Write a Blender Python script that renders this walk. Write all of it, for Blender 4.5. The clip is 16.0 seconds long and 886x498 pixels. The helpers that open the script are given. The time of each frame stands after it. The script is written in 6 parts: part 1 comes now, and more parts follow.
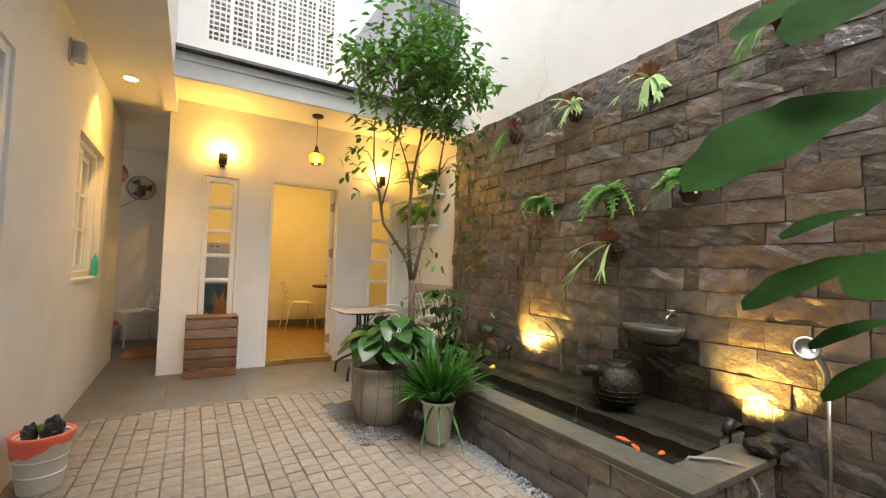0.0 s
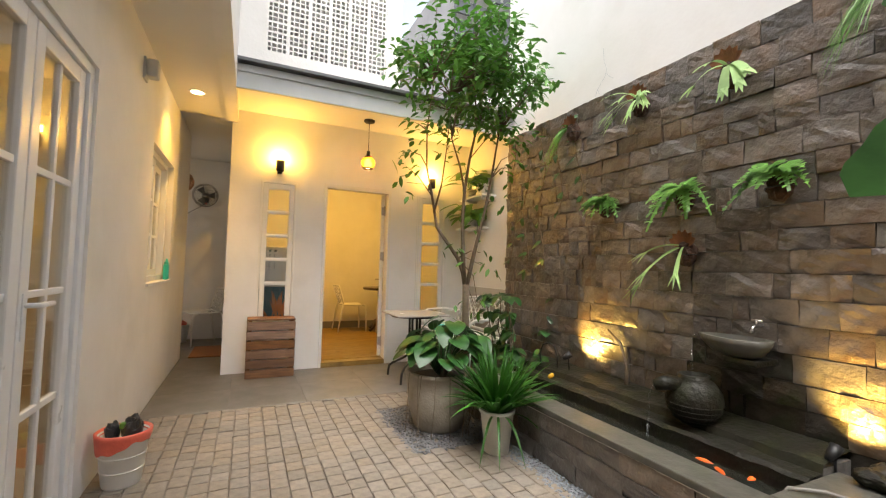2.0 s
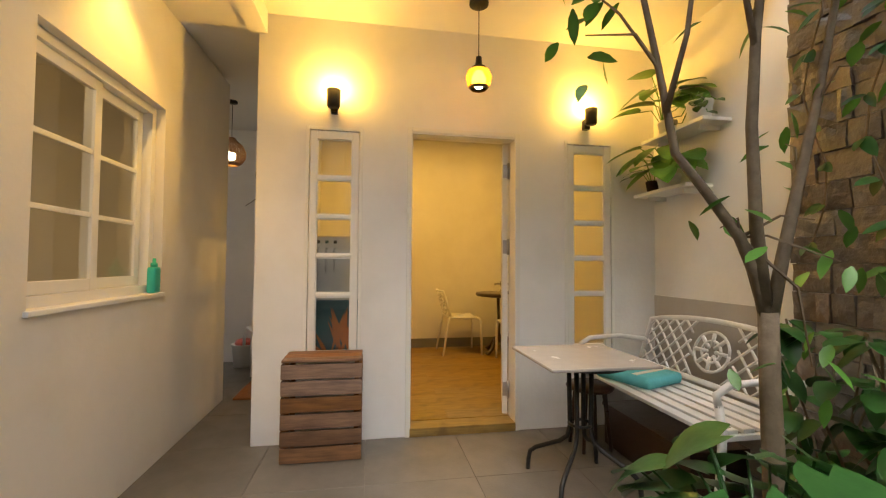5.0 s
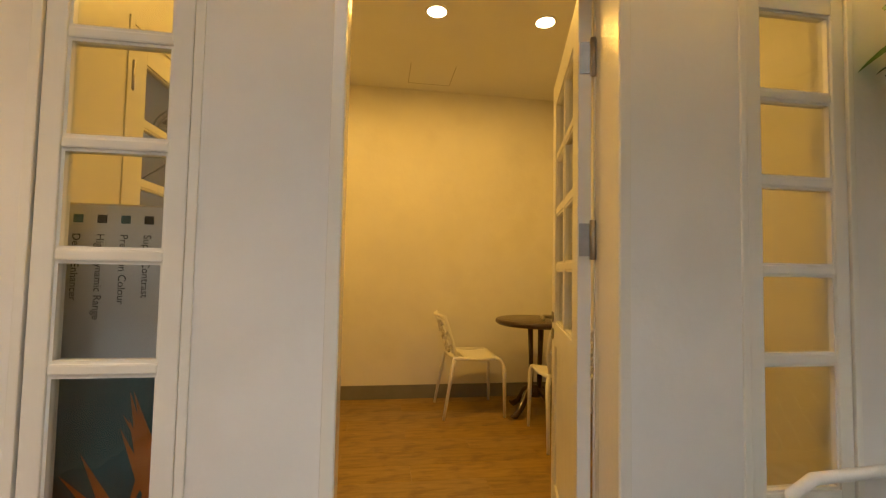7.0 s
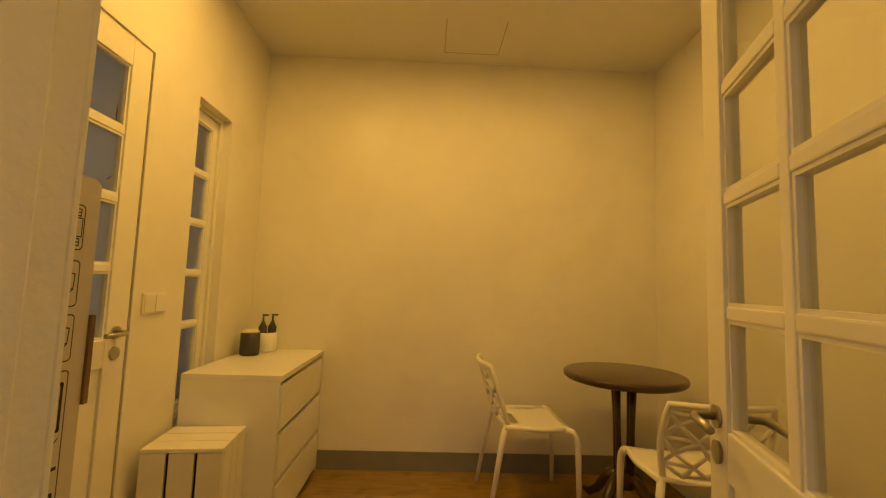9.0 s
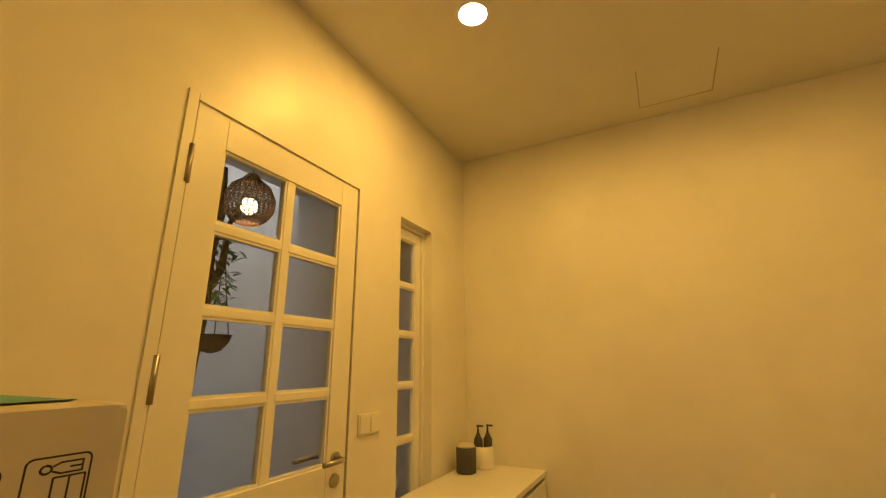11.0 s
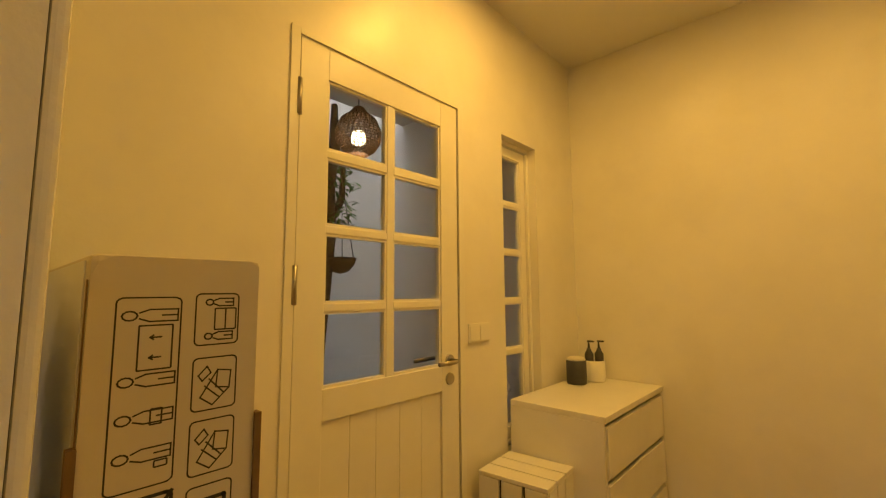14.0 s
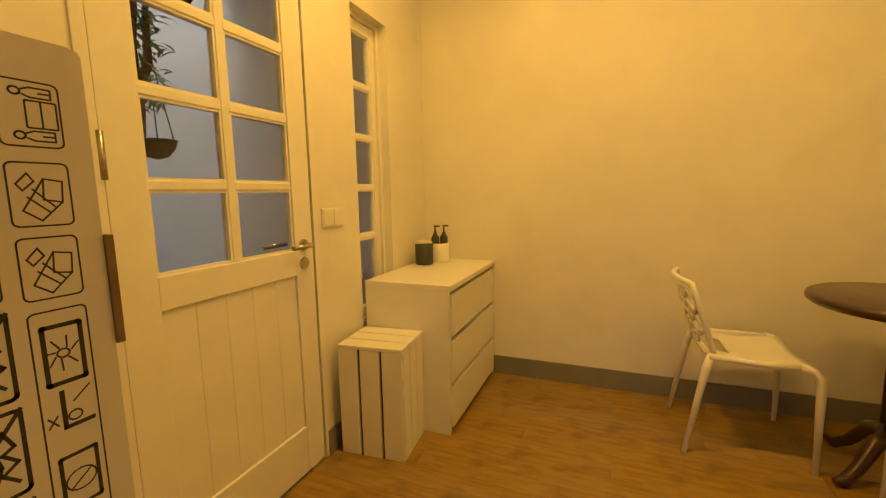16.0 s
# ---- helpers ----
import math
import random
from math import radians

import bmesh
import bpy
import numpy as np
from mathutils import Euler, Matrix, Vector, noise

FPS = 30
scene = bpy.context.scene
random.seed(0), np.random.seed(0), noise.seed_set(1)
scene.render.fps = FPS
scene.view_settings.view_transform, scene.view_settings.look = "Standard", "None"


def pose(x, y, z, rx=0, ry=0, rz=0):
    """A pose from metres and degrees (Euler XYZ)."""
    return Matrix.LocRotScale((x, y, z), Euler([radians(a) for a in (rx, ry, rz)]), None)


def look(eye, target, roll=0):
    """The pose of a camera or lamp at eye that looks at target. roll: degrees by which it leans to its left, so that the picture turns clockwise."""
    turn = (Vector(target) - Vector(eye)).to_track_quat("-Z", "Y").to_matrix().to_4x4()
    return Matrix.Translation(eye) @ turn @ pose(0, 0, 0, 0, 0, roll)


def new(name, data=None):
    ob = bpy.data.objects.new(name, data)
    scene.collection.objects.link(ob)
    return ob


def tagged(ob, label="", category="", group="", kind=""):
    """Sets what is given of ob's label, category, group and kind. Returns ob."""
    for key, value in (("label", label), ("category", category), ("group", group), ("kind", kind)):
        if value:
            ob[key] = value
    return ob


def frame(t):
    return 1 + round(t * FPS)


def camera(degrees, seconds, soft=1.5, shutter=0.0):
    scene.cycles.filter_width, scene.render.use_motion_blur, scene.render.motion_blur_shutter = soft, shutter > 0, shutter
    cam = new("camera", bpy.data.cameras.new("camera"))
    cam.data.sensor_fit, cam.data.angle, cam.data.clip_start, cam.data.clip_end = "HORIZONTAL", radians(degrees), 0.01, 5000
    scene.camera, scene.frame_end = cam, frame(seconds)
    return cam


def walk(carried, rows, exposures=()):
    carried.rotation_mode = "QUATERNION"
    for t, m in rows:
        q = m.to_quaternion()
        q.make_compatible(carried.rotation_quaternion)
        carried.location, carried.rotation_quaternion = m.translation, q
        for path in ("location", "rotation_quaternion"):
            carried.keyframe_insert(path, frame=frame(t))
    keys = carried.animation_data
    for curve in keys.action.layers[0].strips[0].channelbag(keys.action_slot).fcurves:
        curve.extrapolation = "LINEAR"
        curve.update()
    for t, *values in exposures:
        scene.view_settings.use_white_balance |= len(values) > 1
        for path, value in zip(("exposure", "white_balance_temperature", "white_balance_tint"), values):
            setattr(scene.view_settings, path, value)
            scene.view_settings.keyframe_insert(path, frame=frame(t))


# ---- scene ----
cam = camera(92.8, 16.0, soft=1.2)

PATH = [
    (0, (-0.757, -5.07, 1.131), (0.265, -3.353, 1.227), 1.6),
    (0.5, (-0.785, -5.062, 1.136), (0.213, -3.331, 1.229), 1.6),
    (1, (-0.808, -5.044, 1.131), (0.139, -3.285, 1.23), 1.6),
    (1.5, (-0.825, -5.02, 1.143), (0.076, -3.238, 1.241), 1.5),
    (2, (-0.797, -4.969, 1.156), (0.04, -3.155, 1.25), 1.5),
    (2.5, (-0.72, -4.878, 1.173), (0.026, -3.025, 1.261), 1.5),
    (3, (-0.649, -4.693, 1.18), (-0.071, -2.779, 1.242), 1.5),
    (3.5, (-0.6, -4.304, 1.169), (-0.116, -2.365, 1.244), 0.9),
    (4, (-0.475, -3.86, 1.162), (-0.086, -1.9, 1.244), 0.6),
    (4.5, (-0.458, -3.377, 1.159), (-0.067, -1.416, 1.215), -0.3),
    (4.7, (-0.39, -3.177, 1.161), (-0.04, -1.209, 1.223), 0.1),
    (6.8, (0.067, -1.213, 1.206), (0.391, 0.759, 1.294), 1.2),
    (7, (0.103, -1.068, 1.196), (0.392, 0.909, 1.29), 1.1),
    (7.5, (0.174, -0.757, 1.216), (0.382, 1.229, 1.338), 1.4),
    (8, (0.201, -0.532, 1.235), (0.457, 1.446, 1.387), 1.4),
    (8.2, (0.208, -0.439, 1.235), (0.482, 1.535, 1.394), 1.4),
    (10.3, (0.273, 0.024, 1.345), (-0.267, 1.926, 1.646), 0.7),
    (10.5, (0.233, 0.036, 1.363), (-0.367, 1.908, 1.728), -0.0),
    (11, (0.261, 0.102, 1.378), (-0.623, 1.816, 1.907), -0.4),
    (11.5, (0.279, 0.12, 1.387), (-0.819, 1.675, 1.999), -0.4),
    (12, (0.297, 0.112, 1.398), (-0.941, 1.53, 2.076), -1.2),
    (12.5, (0.298, 0.107, 1.398), (-1.005, 1.461, 2.083), -0.7),
    (13, (0.311, 0.11, 1.375), (-1.015, 1.503, 1.923), -0.7),
    (13.5, (0.304, 0.115, 1.345), (-1.03, 1.56, 1.707), -0.6),
    (14, (0.3, 0.114, 1.32), (-1.045, 1.579, 1.528), -0.4),
    (14.5, (0.308, 0.108, 1.289), (-1.016, 1.606, 1.331), -0.4),
    (15, (0.301, 0.101, 1.264), (-0.895, 1.699, 1.138), -0.5),
    (15.5, (0.285, 0.094, 1.254), (-0.668, 1.841, 1.057), -0.9),
    (16, (0.272, 0.084, 1.238), (-0.473, 1.921, 0.977), -1.1),
]
walk(cam, [(t, look(eye, target, roll)) for t, eye, target, roll in PATH],
     exposures=((0, 0.35), (4.0, 0.3), (4.7, 0.2), (6.8, -0.02), (7.4, 0.02), (8.2, -0.15), (10.3, -0.2), (13.5, -0.2), (15.0, 0.0), (16.0, 0.18)))

# ---- world and lights ----
WARM = (1.0, 0.525, 0.08)
world = bpy.data.worlds.new("sky")
scene.world = world
world.use_nodes = True
wn = world.node_tree
sky = wn.nodes.new("ShaderNodeTexSky")
sky.sky_type = "NISHITA"
sky.sun_disc = False
sky.sun_elevation = radians(62)
sky.sun_rotation = radians(200)
sky.air_density = 1.0
sky.dust_density = 6.0
sky.ozone_density = 1.0
wn.nodes["Background"].inputs[1].default_value = 0.15
cloud = wn.nodes.new("ShaderNodeHueSaturation")
cloud.inputs["Saturation"].default_value = 0.42
cloud.inputs["Value"].default_value = 2.6
wn.links.new(sky.outputs[0], cloud.inputs["Color"])
wn.links.new(cloud.outputs[0], wn.nodes["Background"].inputs[0])


def lamp(name, kind_, loc, energy, colour, size=0.1, target=None, angle=120, blend=0.6):
    d = bpy.data.lights.new(name, kind_)
    d.energy, d.color = energy, colour
    if kind_ == "AREA":
        d.shape, d.size = "DISK", size
    elif kind_ == "SPOT":
        d.shadow_soft_size, d.spot_size, d.spot_blend = size, radians(angle), blend
    elif kind_ == "POINT":
        d.shadow_soft_size = size
    ob = new(name, d)
    ob.matrix_world = look(loc, target) if target else Matrix.Translation(loc)
    return ob


sun = bpy.data.lights.new("sun", "SUN")
sun.energy, sun.angle, sun.color = 2.0, radians(25), (1.0, 0.98, 0.96)
sun_ob = new("sun", sun)
sun_ob.matrix_world = look((1.0, -3.0, 8.0), (0.6, -2.2, 0.0))

for dx, dy, watts in ((-0.29, 1.46, 15.5), (0.41, 1.49, 9), (1.12, 1.48, 9)):
    lamp("room_downlight_lamp", "AREA", (dx, dy, 2.785), watts, WARM, 0.09, (dx, dy, 0))
lamp("soffit_downlight_lamp", "SPOT", (-1.28, -0.64, 2.66), 40, WARM, 0.04, (-1.30, -0.60, 0), 100, 0.7)
for lx in (-0.52, 1.28):
    lamp("sconce_lamp", "POINT", (lx, -0.085, 2.315), 16, WARM, 0.045)
lamp("pendant_lamp", "POINT", (0.376, -0.366, 2.31), 15, WARM, 0.03)
lamp("wicker_lamp_bulb", "POINT", (-1.62, 1.50, 2.17), 7, WARM, 0.03)
lamp("pond_spot_lamp", "SPOT", (1.531, -2.372, 0.525), 48, (1.0, 0.61, 0.13), 0.025, (1.70, -2.46, 0.66), 105, 1.0)
lamp("pond_spot_lamp", "SPOT", (1.531, -4.017, 0.448), 46, (1.0, 0.61, 0.13), 0.025, (1.70, -4.06, 0.64), 105, 1.0)
lamp("house_room_lamp", "AREA", (-2.6, -2.0, 2.6), 26, (1.0, 0.66, 0.30), 0.4, (-2.6, -2.0, 0))

# ---- materials ----


def mat(name, a, b=None, scale=6.0, rough=0.6, bump=0.1, metal=0.0, fine=60.0, vary=0.0, coat=0.0, stretch=None, dirt=None):
    """Two colours mixed by broad noise, fine bump, optional per-object variation and stains."""
    m = bpy.data.materials.new(name)
    m.use_nodes = True
    nt = m.node_tree
    n, l = nt.nodes, nt.links
    p = n["Principled BSDF"]
    b = b or tuple(c * 0.85 for c in a)
    tc = n.new("ShaderNodeTexCoord")
    vec = tc.outputs["Object"]
    if stretch:
        mp = n.new("ShaderNodeMapping")
        mp.inputs["Scale"].default_value = stretch
        l.new(vec, mp.inputs[0])
        vec = mp.outputs[0]
    nz = n.new("ShaderNodeTexNoise")
    nz.inputs["Scale"].default_value, nz.inputs["Detail"].default_value, nz.inputs["Roughness"].default_value = scale, 6, 0.6
    l.new(vec, nz.inputs["Vector"])
    ramp = n.new("ShaderNodeMapRange")
    ramp.inputs[1].default_value, ramp.inputs[2].default_value = 0.3, 0.7
    l.new(nz.outputs[0], ramp.inputs[0])
    mix = n.new("ShaderNodeMix")
    mix.data_type = "RGBA"
    mix.inputs[6].default_value, mix.inputs[7].default_value = (*a, 1), (*b, 1)
    l.new(ramp.outputs[0], mix.inputs[0])
    col = mix.outputs[2]
    if dirt:
        dz = n.new("ShaderNodeTexNoise")
        dz.inputs["Scale"].default_value, dz.inputs["Detail"].default_value = dirt[1], 8
        l.new(tc.outputs["Object"], dz.inputs["Vector"])
        dr = n.new("ShaderNodeMapRange")
        dr.inputs[1].default_value, dr.inputs[2].default_value, dr.inputs[4].default_value = 0.52, 0.72, dirt[2]
        l.new(dz.outputs[0], dr.inputs[0])
        dm = n.new("ShaderNodeMix")
        dm.data_type = "RGBA"
        dm.inputs[7].default_value = (*dirt[0], 1)
        l.new(dr.outputs[0], dm.inputs[0])
        l.new(col, dm.inputs[6])
        col = dm.outputs[2]
    if vary:
        oi_ = n.new("ShaderNodeObjectInfo")
        isl = n.new("ShaderNodeNewGeometry")
        sm = n.new("ShaderNodeMath")
        sm.operation = "ADD"
        oi = n.new("ShaderNodeMath")
        oi.operation = "FRACT"
        l.new(oi_.outputs["Random"], sm.inputs[0])
        l.new(isl.outputs["Random Per Island"], sm.inputs[1])
        l.new(sm.outputs[0], oi.inputs[0])
        hs = n.new("ShaderNodeHueSaturation")
        mr = n.new("ShaderNodeMapRange")
        mr.inputs[3].default_value, mr.inputs[4].default_value = 1 - vary, 1 + vary
        l.new(oi.outputs[0], mr.inputs[0])
        l.new(mr.outputs[0], hs.inputs["Value"])
        mh = n.new("ShaderNodeMath")
        mh.operation = "MULTIPLY"
        mh.inputs[1].default_value = 7.31
        fr = n.new("ShaderNodeMath")
        fr.operation = "FRACT"
        l.new(oi.outputs[0], mh.inputs[0])
        l.new(mh.outputs[0], fr.inputs[0])
        ms = n.new("ShaderNodeMapRange")
        ms.inputs[3].default_value, ms.inputs[4].default_value = 1 - vary * 1.4, 1 + vary * 1.4
        l.new(fr.outputs[0], ms.inputs[0])
        l.new(ms.outputs[0], hs.inputs["Saturation"])
        l.new(col, hs.inputs["Color"])
        col = hs.outputs[0]
    l.new(col, p.inputs["Base Color"])
    rr = n.new("ShaderNodeMapRange")
    rr.inputs[3].default_value, rr.inputs[4].default_value = max(0.02, rough - 0.08), min(1, rough + 0.08)
    l.new(nz.outputs[0], rr.inputs[0])
    l.new(rr.outputs[0], p.inputs["Roughness"])
    p.inputs["Metallic"].default_value = metal
    p.inputs["Coat Weight"].default_value = coat
    if bump:
        fz = n.new("ShaderNodeTexNoise")
        fz.inputs["Scale"].default_value, fz.inputs["Detail"].default_value = fine, 5
        l.new(vec, fz.inputs["Vector"])
        bp = n.new("ShaderNodeBump")
        bp.inputs["Strength"].default_value, bp.inputs["Distance"].default_value = bump, 0.01
        l.new(fz.outputs[0], bp.inputs["Height"])
        l.new(bp.outputs[0], p.inputs["Normal"])
    return m


def glow(name, colour, strength):
    m = bpy.data.materials.new(name)
    m.use_nodes = True
    p = m.node_tree.nodes["Principled BSDF"]
    p.inputs["Base Color"].default_value = (*colour, 1)
    p.inputs["Emission Color"].default_value = (*colour, 1)
    p.inputs["Emission Strength"].default_value = strength
    return m


def clear(name, tint=(1, 1, 1), ior=1.45, rough=0.02):
    m = bpy.data.materials.new(name)
    m.use_nodes = True
    n, l = m.node_tree.nodes, m.node_tree.links
    out = n["Material Output"]
    tr, gl, fr, mx = (n.new(k) for k in ("ShaderNodeBsdfTransparent", "ShaderNodeBsdfGlossy", "ShaderNodeLayerWeight", "ShaderNodeMixShader"))
    tr.inputs[0].default_value = (*tint, 1)
    gl.inputs["Roughness"].default_value = rough
    fr.inputs["Blend"].default_value = 0.5
    pw, ml = n.new("ShaderNodeMath"), n.new("ShaderNodeMath")
    pw.operation, ml.operation = "POWER", "MULTIPLY_ADD"
    pw.inputs[1].default_value = 5
    ml.inputs[1].default_value, ml.inputs[2].default_value = 0.9, 0.05
    l.new(fr.outputs["Facing"], pw.inputs[0])
    l.new(pw.outputs[0], ml.inputs[0])
    l.new(ml.outputs[0], mx.inputs[0])
    l.new(tr.outputs[0], mx.inputs[1])
    l.new(gl.outputs[0], mx.inputs[2])
    l.new(mx.outputs[0], out.inputs[0])
    return m


PLASTER = mat("white_plaster", (0.81, 0.80, 0.785), (0.74, 0.73, 0.705), 1.6, 0.75, 0.12, fine=35, dirt=((0.55, 0.53, 0.48), 2.2, 0.25))
ROOMWALL = mat("white_satin_wall", (0.81, 0.79, 0.74), (0.74, 0.72, 0.67), 1.6, 0.4, 0.16, fine=16, dirt=((0.66, 0.63, 0.56), 3.5, 0.3))
CEIL = mat("ceiling_paint", (0.78, 0.77, 0.74), (0.74, 0.73, 0.70), 1.5, 0.8, 0.04)
JOINERY = mat("white_gloss_paint", (0.80, 0.79, 0.75), (0.76, 0.75, 0.70), 5, 0.32, 0.04, fine=18)
GLOSSJ = mat("gloss_door_lining", (0.80, 0.78, 0.72), (0.77, 0.75, 0.69), 5, 0.17, 0.1, fine=80)
UPVC = mat("white_upvc", (0.80, 0.82, 0.84), (0.76, 0.78, 0.81), 3, 0.3, 0.0)
FASCIA = mat("grey_fascia_paint", (0.55, 0.57, 0.57), (0.48, 0.50, 0.50), 3, 0.5, 0.05)
GUTTER = mat("dark_gutter_metal", (0.07, 0.07, 0.075), (0.12, 0.12, 0.12), 8, 0.4, 0.05, 0.6)
TILE = mat("grey_terrace_tile", (0.155, 0.14, 0.12), (0.115, 0.105, 0.09), 5, 0.45, 0.1, fine=80, vary=0.03)
GROUT = mat("grout", (0.23, 0.205, 0.17), (0.17, 0.152, 0.128), 20, 0.9, 0.2)
PAVER = mat("beige_paver", (0.245, 0.207, 0.162), (0.18, 0.151, 0.118), 22, 0.85, 0.5, fine=110, vary=0.11, dirt=((0.17, 0.145, 0.115), 30, 0.45))
SAND = mat("paver_joint_sand", (0.19, 0.16, 0.125), (0.13, 0.11, 0.085), 30, 0.95, 0.4)
STONE = mat("split_slate_stone", (0.178, 0.147, 0.122), (0.066, 0.056, 0.048), 9, 0.3, 1.0, fine=34, vary=0.36, dirt=((0.14, 0.085, 0.048), 5, 0.55))
STONE.node_tree.nodes["Principled BSDF"].inputs["Specular IOR Level"].default_value = 0.85
WETSTONE = mat("wet_dark_slate", (0.045, 0.038, 0.03), (0.02, 0.018, 0.014), 9, 0.2, 0.9, fine=30, vary=0.3, dirt=((0.03, 0.04, 0.015), 6, 0.6))
MORTAR = mat("grey_mortar", (0.17, 0.16, 0.145), (0.07, 0.065, 0.06), 20, 0.9, 0.3)
COPING = mat("wet_grey_coping", (0.11, 0.104, 0.086), (0.062, 0.06, 0.05), 9, 0.35, 0.25, fine=40, dirt=((0.06, 0.07, 0.035), 6, 0.6))
MOSS = mat("mossy_dark_stone", (0.016, 0.013, 0.010), (0.013, 0.014, 0.007), 10, 0.5, 0.9, fine=34, dirt=((0.028, 0.034, 0.010), 7, 0.6))
MOSS.node_tree.nodes["Principled BSDF"].inputs["Specular IOR Level"].default_value = 0.25
WATER = mat("dark_pond_water", (0.012, 0.014, 0.012), (0.02, 0.02, 0.015), 5, 0.06, 0.12, fine=26)
GRAVEL = mat("grey_gravel", (0.20, 0.20, 0.20), (0.09, 0.09, 0.095), 40, 0.8, 0.3, fine=100)
PEBBLE = mat("blue_grey_pebble", (0.24, 0.26, 0.28), (0.13, 0.14, 0.15), 35, 0.7, 0.2)
SOIL = mat("dark_soil", (0.03, 0.022, 0.016), (0.05, 0.035, 0.025), 30, 0.95, 0.8)
CRATEWOOD = mat("stained_crate_wood", (0.29, 0.14, 0.055), (0.115, 0.05, 0.022), 5, 0.5, 0.25, fine=30, vary=0.28, stretch=(1.0, 9, 9))
PLANK = mat("oak_laminate", (0.36, 0.228, 0.055), (0.205, 0.125, 0.028), 4, 0.34, 0.08, fine=30, vary=0.07, stretch=(1.2, 9, 9), dirt=((0.10, 0.052, 0.018), 7, 0.6))
SKIRT = mat("grey_skirting", (0.22, 0.21, 0.19), (0.18, 0.17, 0.155), 6, 0.45, 0.05)
DARKWOOD = mat("dark_mahogany", (0.055, 0.022, 0.012), (0.03, 0.012, 0.008), 6, 0.3, 0.08, stretch=(1, 8, 8), coat=0.3)
BLACKMET = mat("black_metal", (0.02, 0.02, 0.022), (0.035, 0.035, 0.035), 12, 0.45, 0.05, 0.5)
STEEL = mat("brushed_steel", (0.50, 0.47, 0.42), (0.38, 0.36, 0.33), 20, 0.32, 0.03, 1.0)
CHROME = mat("worn_chrome", (0.62, 0.62, 0.62), (0.5, 0.5, 0.5), 12, 0.22, 0.0, 1.0)
PLASTIC = mat("white_plastic", (0.80, 0.79, 0.75), (0.75, 0.74, 0.70), 5, 0.35, 0.0)
CASTWHITE = mat("white_cast_metal", (0.80, 0.80, 0.79), (0.70, 0.70, 0.69), 10, 0.45, 0.1)
STONEPOT = mat("pale_stone_pot", (0.40, 0.36, 0.30), (0.28, 0.25, 0.20), 8, 0.85, 0.4, dirt=((0.19, 0.16, 0.12), 5, 0.6))
WHITEPOT = mat("cream_plastic_pot", (0.70, 0.68, 0.60), (0.62, 0.60, 0.52), 6, 0.5, 0.05)
CORAL = mat("coral_plastic_bag", (0.80, 0.16, 0.10), (0.66, 0.12, 0.08), 14, 0.35, 0.3)
BLACKBAG = mat("black_plastic", (0.012, 0.012, 0.014), (0.02, 0.02, 0.02), 10, 0.3, 0.4)
TEAL = mat("teal_plastic", (0.04, 0.52, 0.44), (0.03, 0.44, 0.38), 8, 0.35, 0.0)
BARK = mat("grey_brown_bark", (0.16, 0.12, 0.075), (0.085, 0.064, 0.042), 14, 0.85, 0.5, fine=45)
COIR = mat("brown_coir", (0.075, 0.036, 0.02), (0.03, 0.017, 0.011), 30, 0.95, 0.9, fine=70)
RUST = mat("rust_brown_frond", (0.29, 0.115, 0.045), (0.14, 0.06, 0.028), 14, 0.8, 0.3)
CARTON = mat("white_carton", (0.62, 0.57, 0.48), (0.55, 0.50, 0.42), 4, 0.6, 0.06, dirt=((0.40, 0.34, 0.26), 3, 0.4))
CARTONGREY = mat("printed_grey_carton", (0.66, 0.67, 0.67), (0.60, 0.61, 0.61), 3, 0.4, 0.0)
CARTONTEAL = mat("printed_teal_carton", (0.03, 0.14, 0.16), (0.02, 0.07, 0.085), 4, 0.35, 0.0)
CARTONMINT = mat("printed_teal_top", (0.08, 0.36, 0.32), (0.05, 0.27, 0.25), 4, 0.5, 0.0)
KRAFT = mat("brown_carton_edge", (0.20, 0.12, 0.06), (0.15, 0.09, 0.045), 20, 0.9, 0.2)
INK = mat("black_ink", (0.02, 0.02, 0.02), (0.03, 0.03, 0.03), 20, 0.6, 0.0)
ORANGE = mat("orange_print", (0.60, 0.20, 0.04), (0.45, 0.13, 0.03), 12, 0.4, 0.0)
CANDARK = mat("dark_grey_ceramic", (0.045, 0.045, 0.05), (0.06, 0.06, 0.065), 10, 0.4, 0.05)
WICKER = mat("brown_wicker", (0.19, 0.10, 0.045), (0.11, 0.055, 0.025), 25, 0.8, 0.4)
CUSHION = mat("teal_striped_cloth", (0.12, 0.48, 0.52), (0.10, 0.42, 0.46), 20, 0.9, 0.2)
CREAM = mat("cream_cloth", (0.70, 0.66, 0.56), (0.62, 0.58, 0.49), 20, 0.9, 0.2)
COIRMAT = mat("rust_coir_mat", (0.26, 0.11, 0.045), (0.18, 0.075, 0.03), 40, 0.95, 0.8)
TABLETOP = mat("pale_stone_tabletop", (0.52, 0.49, 0.46), (0.45, 0.42, 0.39), 9, 0.25, 0.02)
GREYPANEL = mat("grey_render_band", (0.50, 0.47, 0.43), (0.45, 0.42, 0.38), 4, 0.7, 0.08)
FISH = mat("orange_koi", (0.65, 0.085, 0.01), (0.72, 0.17, 0.03), 25, 0.3, 0.0)
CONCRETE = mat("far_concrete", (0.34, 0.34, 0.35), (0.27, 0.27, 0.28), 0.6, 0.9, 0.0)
NETTING = mat("dark_green_netting", (0.06, 0.07, 0.08), (0.11, 0.12, 0.13), 1.5, 0.9, 0.0)
CABINET = mat("house_cabinet_wood", (0.45, 0.34, 0.20), (0.38, 0.28, 0.16), 4, 0.5, 0.0)
